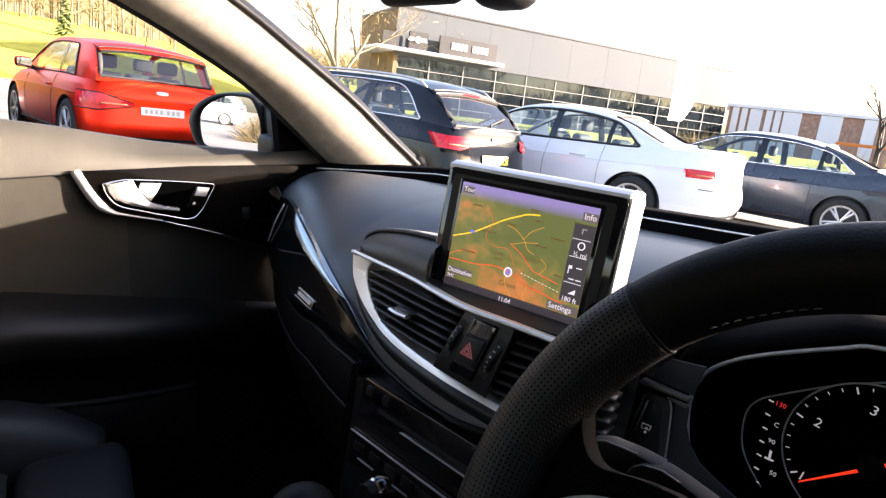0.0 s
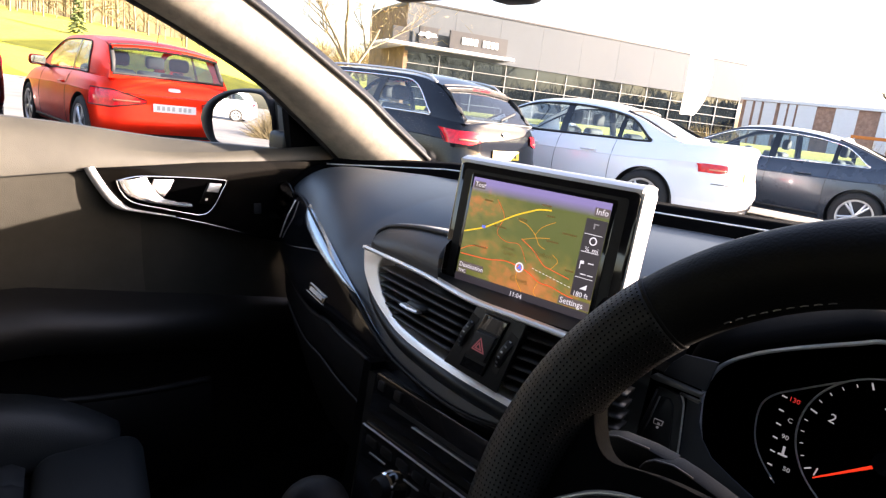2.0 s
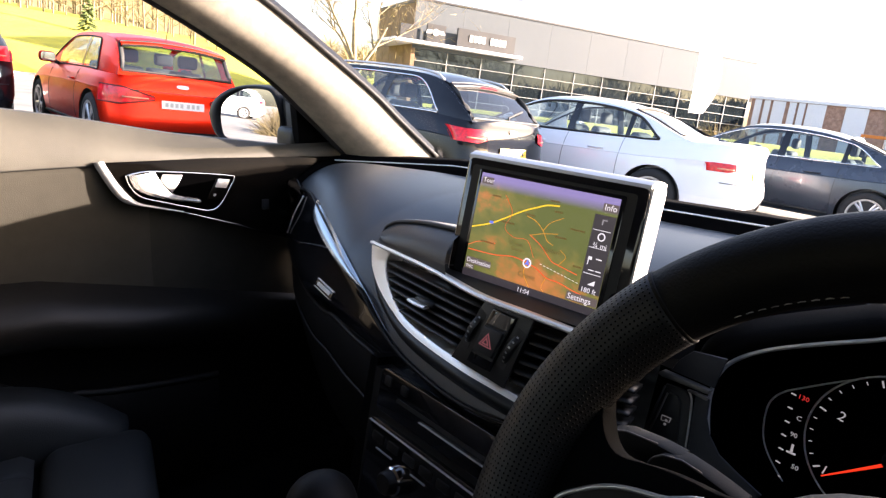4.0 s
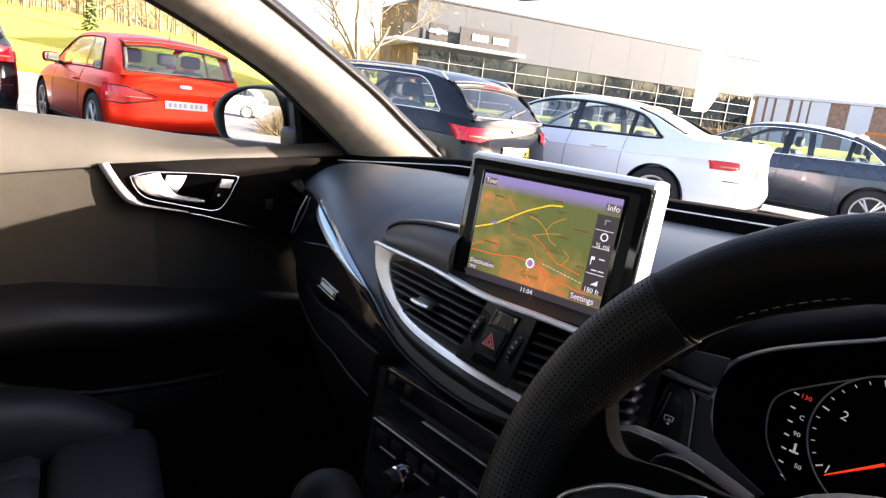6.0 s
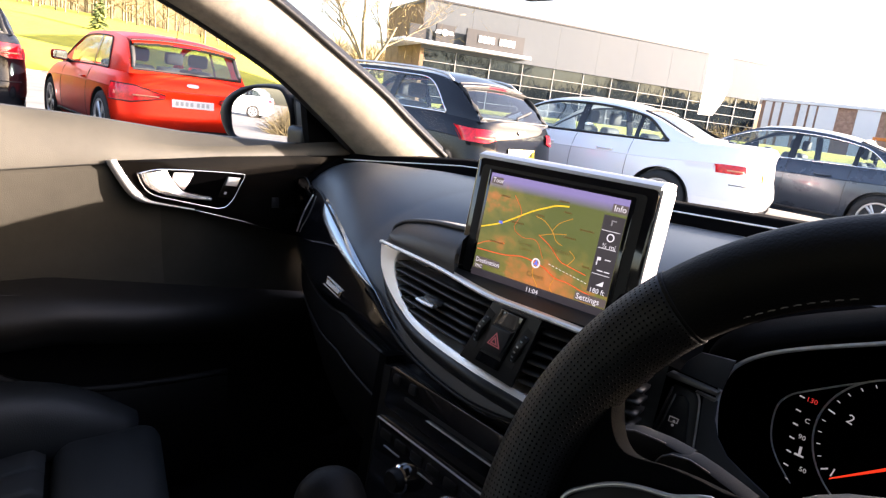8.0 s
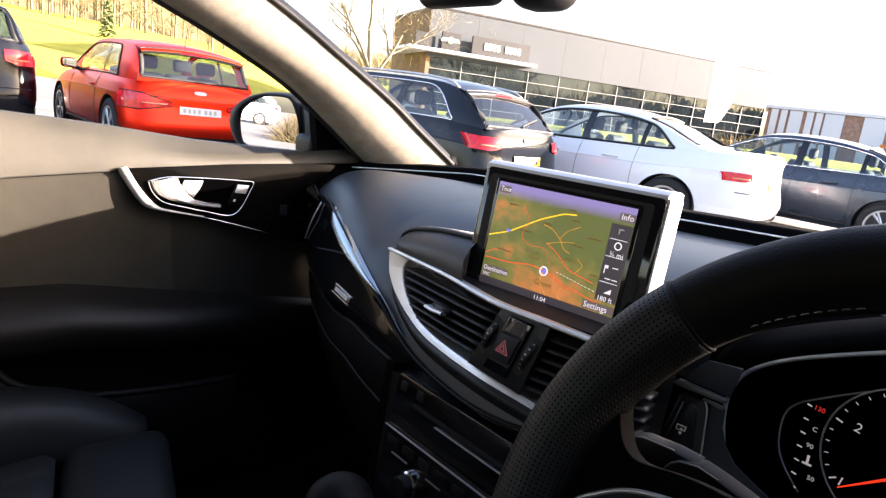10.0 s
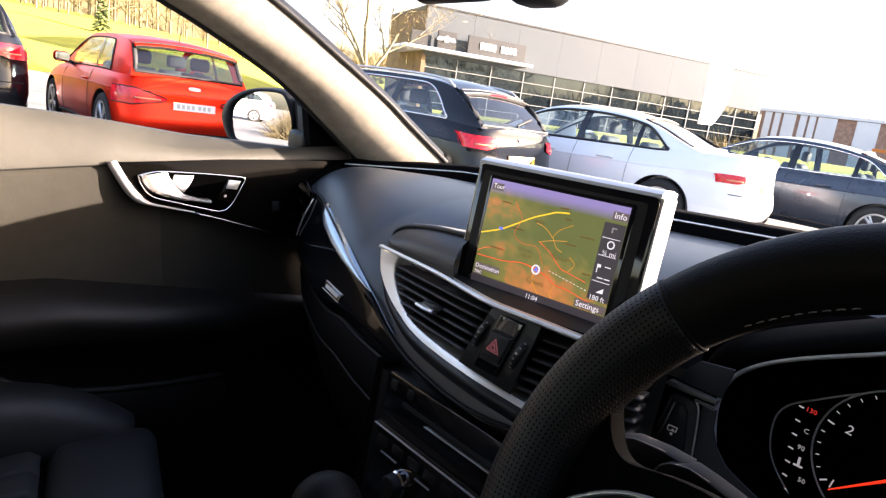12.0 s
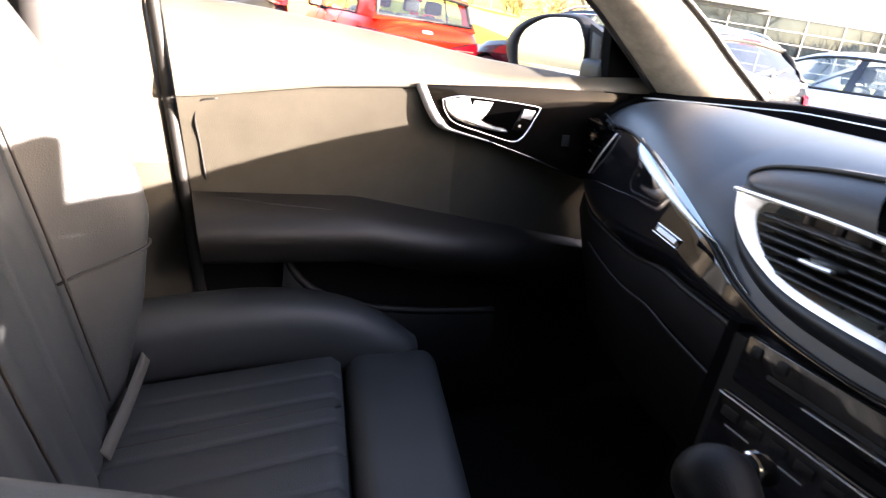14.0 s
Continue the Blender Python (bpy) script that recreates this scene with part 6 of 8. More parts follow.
hb = rbox((-0.13, -0.05, -0.075), (0.13, 0.05, 0.085), 0.04, 5, Matrix.Translation((SX, -0.30, 1.17)) @ Matrix.Rotation(radians(12), 4, "X"))
part("head_restraint", hb, M_SEAT, seat, "leather head restraint")
for sx in (-0.05, 0.05):
    tube("restraint_post", [Vector((SX + sx, -0.28, 1.05)), Vector((SX + sx, -0.295, 1.11))], 0.006, M_CHROME, seat, n=8)
bk_ = [Vector((SX + 0.262, -0.10, 0.52)), Vector((SX + 0.270, -0.115, 0.60)), Vector((SX + 0.272, -0.12, 0.64))]
v, f = sweep(spline(bk_, 8), [(-0.012, -0.004), (0.012, -0.004), (0.012, 0.004), (-0.012, 0.004)], up=(1, 0, 0))
link_mesh("belt_buckle", v, f, M_GREYIN, seat, "belt buckle", smooth=False)
# a slim belt strap lying between cushion and backrest
v, f = sweep(spline([(-0.690, -0.062, 0.560), (-0.630, -0.074, 0.536), (-0.550, -0.092, 0.516), (-0.455, -0.112, 0.508)], 14), [(-0.009, -0.001), (0.009, -0.001), (0.009, 0.001), (-0.009, 0.001)], up=(0, 0.9, 0.7))
link_mesh("lap_strap", v, f, M_STRAP, seat, "grey belt strap across the seat joint")
# driver's seat behind the camera
dseat = thing("driver_seat", "black leather driver's seat", "car seat")
part("driver_cushion", rbox((0.15, -0.30, 0.28), (0.66, 0.10, 0.47), 0.05, 3), M_SEAT, dseat)
part("driver_backrest", rbox((-0.25, -0.06, 0.0), (0.25, 0.06, 0.60), 0.05, 3, Matrix.Translation((0.40, -0.42, 0.46)) @ Matrix.Rotation(radians(16), 4, "X")), M_SEAT, dseat)

# ---- ground and distance ----
gv, gf = [], []


def gz(x, y):
    """The car park's gentle fall."""
    return -0.016 * min(4, max(-12, x)) - 0.009 * min(14, max(-5, y))


xs_ = [-600, -200, -60, -30, -20, -12, -8, -4, 0, 4, 8, 20, 60, 600]
ys_ = [-600, -200, -60, -20, -5, 0, 5, 10, 14, 20, 40, 80, 200, 600]
ground = tagged(link_mesh("ground", [(x, y, gz(x, y)) for x in xs_ for y in ys_], grid_faces(14, 14), M_ASPH, smooth=False), "grey asphalt car park", "ground", kind="structure")
# lawn that rises to the woods


def lawn_x(y):
    return lerp_table(y, [(-140, -44), (-20, -41), (10, -41), (22, -44), (35, -56), (140, -62)])


lv = []
for y in np.linspace(-140, 140, 57):
    for s in np.linspace(0, 1, 24):
        x = lawn_x(y) - 220 * s * s - 4 * s
        d = lawn_x(y) - x
        z = gz(x, y) + 0.12 + 5.0 * (1 - math.exp(-d / 26)) + 0.35 * noise.noise(Vector((x * 0.05, y * 0.05, 0))) * min(1, d / 8) + d * 0.05
        lv.append((x, y, z))
tagged(link_mesh("lawn", lv, grid_faces(57, 24), M_GRASS), "bright green grass bank beside the car park", "grass", kind="structure")
kerb = [Vector((lawn_x(y) + 0.1, y, gz(-20, y))) for y in np.linspace(-140, 140, 90)]
v, f = sweep(kerb, [(-0.08, -0.02), (0.08, -0.02), (0.08, 0.13), (-0.08, 0.13)])
tagged(link_mesh("kerb", v, f, M_CONC, smooth=False), "pale concrete kerb along the lawn", "kerb", kind="structure")
pav = [Vector((lawn_x(y) + 3.2, y, gz(-20, y))) for y in np.linspace(-140, 140, 60)]
v, f = sweep(pav, [(-2.9, -0.02), (2.9, -0.02), (2.9, 0.012), (-2.9, 0.012)])
tagged(link_mesh("pavement", v, f, M_PAVE, smooth=False), "sunlit pale road along the kerb", "road", kind="structure")


def lawn_z(x, y):
    d = lawn_x(y) - x
    return gz(x, y) + 0.12 + 5.0 * (1 - math.exp(-d / 26)) + d * 0.05 if d > 0 else gz(x, y)


# ---- trees ----
def bare_tree(name, at, height, spread, seed, bark, twig, label, depth=6, trunk_r=None, twigs=900, split=0.30):
    rnd = random.Random(seed)
    tree = thing(name, label, "tree", at, group="bare trees")
    tv, tf = [], []

    def limb(p, d, length, r, level):
        n = 5 if level < 3 else 3
        pts, q, dd = [p], p, d
        for k in range(n):
            dd = (dd + Vector((rnd.uniform(-1, 1), rnd.uniform(-1, 1), rnd.uniform(-0.3, 0.7))) * 0.13).normalized()
            q = q + dd * length / n
            pts.append(q)
        sc = [1 - 0.5 * k / n for k in range(n + 1)]
        v, f = sweep(pts, circle(r, 7 if level < 2 else (5 if level < 4 else 3)), up=(0.31, 0.95, 0.05), scales=sc, caps=False)
        base = len(tv)
        tv.extend(v)
        tf.extend(tuple(base + a for a in g) for g in f)
        if level >= depth:
            return
        kids = 3 if level < 4 else 2
        for c in range(kids + (1 if rnd.random() < 0.4 else 0)):
            t = rnd.uniform(0.45, 1.0) if level else rnd.uniform(split, 1.0)
            k = min(n - 1, int(t * n))
            s = pts[k].lerp(pts[k + 1], t * n - k)
            ang = rnd.uniform(0, 2 * math.pi)
            side = Vector((math.cos(ang), math.sin(ang), 0))
            nd = (dd * rnd.uniform(0.5, 0.9) + side * rnd.uniform(0.45, 0.95) * spread + Vector((0, 0, 0.18))).normalized()
            limb(s, nd, length * rnd.uniform(0.55, 0.78), r * rnd.uniform(0.42, 0.6), level + 1)

    limb(Vector((0, 0, -0.1)), Vector((0, 0, 1)), height * 0.42, trunk_r or height * 0.022, 0)
    link_mesh("trunk", tv, tf, bark, tree, "trunk and bare limbs")
    return tree


def tree_crown(tree, centre, radius, n, material, seed, size=0.5):
    rnd = random.Random(seed)
    v, f = [], []
    for k in range(n):
        d = Vector((rnd.gauss(0, 1), rnd.gauss(0, 1), rnd.gauss(0, 0.8)))
        p = Vector(centre) + Vector((d.x * radius[0], d.y * radius[1], d.z * radius[2])) * 0.5
        q = p + Vector((rnd.uniform(-1, 1), rnd.uniform(-1, 1), rnd.uniform(-0.2, 1))) * size
        w = (q - p).cross(Vector((rnd.uniform(-1, 1), rnd.uniform(-1, 1), rnd.uniform(-1, 1)))).normalized() * 0.012
        b = len(v)
        v += [p - w, p + w, q]
        f.append((b, b + 1, b + 2))
    link_mesh("crown", v, f, material, tree, "fine bare twigs", smooth=False)


def polar(az, dist, z=0.0):
    """A place seen from the driver's seat: az degrees to the left of straight ahead."""
    return (0.396 - dist * math.sin(radians(az)), 0.066 + dist * math.cos(radians(az)), z)


t1 = bare_tree("bare_tree", polar(56.2, 38), 13.0, 0.9, 11, M_BIRCH, M_TWIG, "tall bare tree in front of the showroom corner", depth=7, split=0.12, trunk_r=0.22)
tree_crown(t1, (0, 0, 8.5), (5.0, 5.0, 5.0), 2600, M_TWIG, 3, 0.8)
bare_tree("bare_tree", polar(11.8, 60), 11.0, 0.9, 23, M_DTWIG, M_DTWIG, "dark bare tree beside the brick building", depth=5)
for k, (ax, ay, h, sd_) in enumerate(((20, 30, 13, 5), (31, 37, 13, 8), (14, 62, 11, 9), (44, 31, 15, 12), (30, 48, 12, 14), (52, 44, 15, 15), (26, 66, 11, 17), (8, 42, 10, 19))):
    tt = bare_tree("bare_tree", (ax, ay, 0), h, 0.9, sd_, M_BARK, M_DTWIG, "bare tree across the car park from the showroom", depth=6, trunk_r=h * 0.030)
    tree_crown(tt, (0, 0, h * 0.62), (h * 0.35, h * 0.35, h * 0.3), 1500, M_DTWIG, sd_ + 40, 0.8)


def woods():
    rnd = random.Random(77)
    tv, tf, cv, cf = [], [], [], []
    for k in range(430):
        az = rnd.uniform(52, 112)
        dist = rnd.uniform(82, 150)
        x, y, _ = polar(az, dist)
        z = lawn_z(x, y) - 0.2
        h = rnd.uniform(11, 18) * (1.0 if az > 64 else 0.18)
        lean = Vector((rnd.uniform(-0.6, 0.6), rnd.uniform(-0.6, 0.6), h))
        pts = [Vector((x, y, z)), Vector((x, y, z)) + lean * 0.5, Vector((x, y, z)) + lean]
        v, f = sweep(pts, circle(rnd.uniform(0.05, 0.17), 5), up=(0.2, 1, 0), scales=[1, 0.7, 0.2], caps=False)
        b = len(tv)
        tv += v
        tf += [tuple(b + a for a in g) for g in f]
        for q in range(95):
            t = rnd.uniform(0.06, 1.0)
            p = Vector((x, y, z)) + lean * t
            e = p + Vector((rnd.uniform(-1, 1), rnd.uniform(-1, 1), rnd.uniform(0.1, 1.3))) * rnd.uniform(0.8, 2.8)
            w = (e - p).cross(Vector((rnd.uniform(-1, 1), rnd.uniform(-1, 1), rnd.uniform(-1, 1)))).normalized() * rnd.uniform(0.02, 0.06)
            b = len(cv)
            cv += [p - w, p + w, e]
            cf.append((b, b + 1, b + 2))
    wd_ = thing("woods", "pale sunlit bare woodland behind the lawn", "woodland", kind="stuff")
    link_mesh("trunks", tv, tf, M_WTRUNK, wd_, "pale trunks")
    link_mesh("branches", cv, cf, M_WTWIG, wd_, "tangle of bare branches", smooth=False)
    # the dense undergrowth and the hill behind them
    bv = []
    for az in np.linspace(48, 116, 60):
        for j, zz in enumerate((0.0, 4.5, 10.0, 16.0)):
            x, y, _ = polar(az, 152 + 4 * j)
            bv.append((x, y, lawn_z(x, y) - 1 + zz * (1.0 if az > 64 else 0.16) * (1 + 0.35 * noise.noise(Vector((az * 0.35, j, 0))))))
    link_mesh("undergrowth", bv, grid_faces(60, 4), M_UNDER, wd_, "brown undergrowth")


woods()
# wooded rise on the far side, which the showroom glass mirrors
rv_ = []
for az in np.linspace(20, 87, 260):
    for j, (dd, zz) in enumerate(((96, 0.0), (98, 3.0), (101, 6.0), (105, 8.0), (112, 0.0))):
        q = 1 + 0.35 * noise.noise(Vector((az * 0.4, j * 0.7, 3.0))) + 0.30 * noise.noise(Vector((az * 2.3, j * 1.7, 8.0)))
        rv_.append((dd * math.cos(radians(az)), dd * math.sin(radians(az)), zz * q))
rise = thing("wooded_rise", "dark wooded rise across the road", "woodland", kind="stuff")
link_mesh("undergrowth", rv_, grid_faces(260, 5), M_DTWIG, rise)
rnd = random.Random(31)
tv_, tf_ = [], []
for k in range(2600):
    az, dd = radians(rnd.uniform(20, 87)), rnd.uniform(96, 106)
    p = Vector((dd * math.cos(az), dd * math.sin(az), rnd.uniform(3, 7)))
    e = p + Vector((rnd.uniform(-1, 1), rnd.uniform(-1, 1), rnd.uniform(0.6, 2.2))) * rnd.uniform(1.2, 3.4)
    w = (e - p).cross(Vector((rnd.uniform(-1, 1), rnd.uniform(-1, 1), 0.2))).normalized() * rnd.uniform(0.05, 0.14)
    tv_ += [p - w, p + w, e]
    tf_.append((3 * k, 3 * k + 1, 3 * k + 2))
link_mesh("branches", tv_, tf_, M_DTWIG, rise, "bare branches on the rise", smooth=False)
# mown verge between the parked cars and the showroom
vg = []
for az in np.linspace(2, 62, 40):
    for j, dd in enumerate((17.5, 17.7, 22, 28, 34, 37)):
        x_, y_, _ = polar(az, dd)
        vg.append((x_, y_, gz(x_, y_) + (-0.02, 0.12, 0.55, 0.95, 1.00, 0.10)[j]))
tagged(link_mesh("verge", vg, grid_faces(40, 6), M_GRASS), "mown green verge in front of the showroom", "grass", kind="structure")


def conifer(at, h, seed):
    rnd = random.Random(seed)
    tr = thing("conifer", "small dark green conifer on the lawn", "tree", at)
    tube("trunk", [Vector((0, 0, -0.2)), Vector((0, 0, h))], 0.09, M_BARK, tr, n=7, scales=[1, 0.15])
    v, f = [], []
    for k in range(150):
        t = rnd.uniform(0.08, 1.0)
        a = rnd.uniform(0, 2 * math.pi)
        L = (1 - t) * h * 0.24 + 0.10
        p = Vector((0, 0, t * h))
        e = p + Vector((math.cos(a) * L, math.sin(a) * L, -0.25 * L + rnd.uniform(-0.1, 0.1)))
        side = Vector((-math.sin(a), math.cos(a), 0)) * (0.10 + 0.10 * L)
        mid = p.lerp(e, 0.6)
        b = len(v)
        v += [p, mid + side, e, mid - side, mid + Vector((0, 0, 0.12))]
        f += [(b, b + 1, b + 4), (b + 1, b + 2, b + 4), (b + 2, b + 3, b + 4), (b + 3, b, b + 4)]
    link_mesh("crown", v, f, M_CONIFER, tr, "layered dark needles", smooth=False)


cx_, cy_, _ = polar(76.9, 62)
conifer((cx_, cy_, lawn_z(cx_, cy_)), 4.0, 5)

# ---- showroom ----
show = thing("showroom", "low modern car showroom with grey cladding over dark glass", "building")
A = Vector(polar(51.3, 45.7))
B = Vector(polar(22.6, 65.5))
fd = (B - A).normalized()
nd = Vector((fd.y, -fd.x, 0))            # towards the car park
FL = (B - A).length
mf_ = Matrix(((fd.x, nd.x, 0, A.x), (fd.y, nd.y, 0, A.y), (0, 0, 1, 0), (0, 0, 0, 1)))   # x along the front, y outwards, z up


def sbox(name, lo, hi, mt, label="", r=0.0, parent=show):
    return part(name, rbox(lo, hi, r, 1, mf_), mt, parent, label, smooth=False)


ZF, ZT = 4.75, 8.0
npan = 9
for k in range(npan):
    sbox("cladding_panel", (k * FL / npan + 0.005, -0.35, ZF), ((k + 1) * FL / npan - 0.005, 0.0, ZT), M_CLAD)
sbox("roof", (-0.1, -8.0, ZT - 0.25), (FL + 0.1, -0.1, ZT + 0.02), M_CLADD, "flat dark roof")
sbox("parapet", (-0.1, -0.4, ZT), (FL + 0.1, 0.06, ZT + 0.12), M_CLADD, "dark parapet capping")
sbox("floor_slab", (-0.1, -8.0, -0.02), (FL + 0.1, 0.0, 0.10), M_CONC)
sbox("back_wall", (0, -8.0, 0), (FL, -7.6, ZT - 0.3), M_GREYIN)
sbox("end_wall", (FL - 0.3, -8.0, 0), (FL, -0.2, ZT - 0.26), M_CLAD)
sbox("soffit", (0, -8.0, ZF), (FL, -0.4, ZF + 0.1), M_GREYIN)
for k in range(12):
    w = sbox("window", (k * FL / 12 + 0.03, -0.22, 0.1), ((k + 1) * FL / 12 - 0.03, -0.19, ZF), M_SHOWGLASS, "dark reflecting glass")
for k in range(13):
    sbox("mullion", (k * FL / 12 - 0.028, -0.26, 0.1), (k * FL / 12 + 0.028, -0.12, ZF), M_FRAME)
for k in range(1, 6):
    sbox("transom", (0, -0.25, ZF - 0.80 * k - 0.020), (FL, -0.12, ZF - 0.80 * k + 0.020), M_FRAME)
sbox("side_canopy", (-1.8, -5.0, 5.00), (-0.06, -0.02, 5.22), M_WHITE, "white canopy round the corner", 0.03)
sbox("canopy", (-1.7, 0.0, 5.02), (8.5, 0.8, 5.24), M_WHITE, "white entrance canopy", 0.03)
for x0, x1, zz in ((-1.2, 0.0, 6.2), (0.75, 2.15, 6.45), (3.1, 7.8, 6.5)):
    sbox("sign_board", (x0, 0.45, 5.27), (x1, 0.65, zz), M_CLADD, "dark sign board on the canopy")
for k in range(9):
    if k != 4:
        sbox("sign_bar", (4.05 + k * 0.34, 0.65, 5.68), (4.29 + k * 0.34, 0.69, 6.14), M_WHITE)
for s in (-1, 1):
    for q in range(3):
        sbox("sign_wing", (1.38 + s * 0.42 - 0.30 + 0.05 * q, 0.65, 5.82 + 0.09 * q), (1.38 + s * 0.42 + 0.30 - 0.05 * q, 0.68, 5.87 + 0.09 * q), M_WHITE)
lathe("sign_disc", [(0, 0.06), (0.20, 0.06), (0.23, 0.03), (0.23, 0)], mf_ @ Matrix.Translation((1.38, 0.65, 5.92)) @ Matrix.Rotation(radians(-90), 4, "X"), M_WHITE, show)
# timber-clad flank
for k in range(5):
    sbox("flank_panel", (-0.05, -1.6 * (k + 1) + 0.03, 0.0), (0.25, -1.6 * k - 0.03, ZT - 0.05), M_WOOD)
for k in range(3):
    sbox("red_display", (15.6 + 0.5 * k, -0.186, 2.5), (16.0 + 0.5 * k, -0.17, 3.1), M_ORANGE)

# ---- brick building at the far end ----
brick = thing("brick_building", "low brick building with pale vertical strips", "building")
C0, C1 = Vector(polar(22.4, 72)), Vector(polar(4.0, 76))
bd_ = (C1 - C0).normalized()
bnn = Vector((bd_.y, -bd_.x, 0))
mbk = Matrix(((bd_.x, bnn.x, 0, C0.x), (bd_.y, bnn.y, 0, C0.y), (0, 0, 1, 0), (0, 0, 0, 1)))
BL = (C1 - C0).length
ZB = 5.3
part("wall", rbox((0, -8, 0), (BL, 0, ZB), 0, 1, mbk), M_BRICK, brick, "red brick wall", smooth=False)
part("roof", rbox((-0.3, -8.3, ZB), (BL + 0.3, 0.3, ZB + 0.3), 0, 1, mbk), M_WHITE, brick, "pale flat roof edge", smooth=False)
rnd = random.Random(4)
x = 0.3
while x < BL * 0.23:
    w = rnd.uniform(0.45, 1.2)
    part("pale_strip", rbox((x, 0.02, 0), (x + w, 0.18, ZB - 0.05), 0, 1, mbk), M_WHITE if rnd.random() < 0.85 else M_CONC, brick, smooth=False)
    x += w + rnd.uniform(0.12, 0.4)
for x0, w in ((0.235, 1.0), (0.345, 1.9), (0.50, 1.1), (0.64, 1.1), (0.82, 1.1)):
    part("pale_pier", rbox((BL * x0, 0.02, 0), (BL * x0 + w, 0.22, ZB - 0.05), 0, 1, mbk), M_WHITE, brick, smooth=False)
barrier = thing("barrier", "orange plastic rail on posts", "barrier")
for z in (2.55,):
    part("rail", rbox((BL * 0.40, 3.0, z), (BL * 0.86, 3.08, z + 0.30), 0.02, 2, mbk), M_ORANGE, barrier, "orange rail")
for k in range(5):
    part("post", rbox((BL * (0.41 + 0.11 * k), 3.02, 0), (BL * (0.41 + 0.11 * k) + 0.1, 3.1, 2.6), 0.01, 1, mbk), M_WHITE, barrier)

# ---- flag poles and banner ----
for k, (az, dist, h) in enumerate(((27.2, 30, 9.0), (20.6, 34, 10.0), (24.6, 36, 4.6))):
    pl = thing("flag_pole", "tall slender white metal flag pole", "flag pole", polar(az, dist), group="flag poles")
    tube("pole", [Vector((0, 0, 0)), Vector((0, 0, h))], 0.11, M_WHITE, pl, n=12, scales=[1, 0.7])
    if k == 0:
        fv = []
        for s in np.linspace(0, 1, 20):
            w = 1.25 * math.sin(math.pi * (0.12 + 0.80 * s)) ** 0.6
            for q in np.linspace(0, 1, 5):
                fv.append((0.10 + w * q * 0.93, 0.05 * math.sin(4 * s + 3 * q), 2.0 + 3.2 * s))
        link_mesh("banner", fv, grid_faces(20, 5), M_BANNER, pl, "white feather banner")


def shrub(at, r, n, seed, material, label):
    rnd_ = random.Random(seed)
    sh = thing("shrub", label, "shrub", at, group="shrubs")
    v, f = [], []
    for k in range(n):
        a, e = rnd_.uniform(0, 2 * math.pi), rnd_.uniform(0.2, 1.4)
        L = r * rnd_.uniform(0.6, 1.15)
        p = Vector((rnd_.uniform(-0.3, 0.3) * r, rnd_.uniform(-0.3, 0.3) * r, 0))
        q = p + Vector((math.cos(a) * math.cos(e), math.sin(a) * math.cos(e), math.sin(e))) * L
        w = (q - p).cross(Vector((rnd_.uniform(-1, 1), rnd_.uniform(-1, 1), 0.3))).normalized() * 0.02
        b = len(v)
        v += [p - w, p + w, q]
        f.append((b, b + 1, b + 2))
    link_mesh("stems", v, f, material, sh, "thin bare stems", smooth=False)


for k, (az, dd, r) in enumerate(((24.2, 40, 2.3), (22.3, 41, 2.0), (26.0, 42, 1.8), (13.5, 55, 2.4), (10.5, 52, 2.2))):
    shrub(polar(az, dd), r, 260, 60 + k, M_TWIG, "straw-coloured bare shrub by the buildings")
for k in range(7):
    shrub((-4.9 + 0.25 * k, -30 + 2.2 * k * (k % 2), 0), 1.2, 520, 90 + k, M_HEDGE, "brown winter hedge plant behind the car")


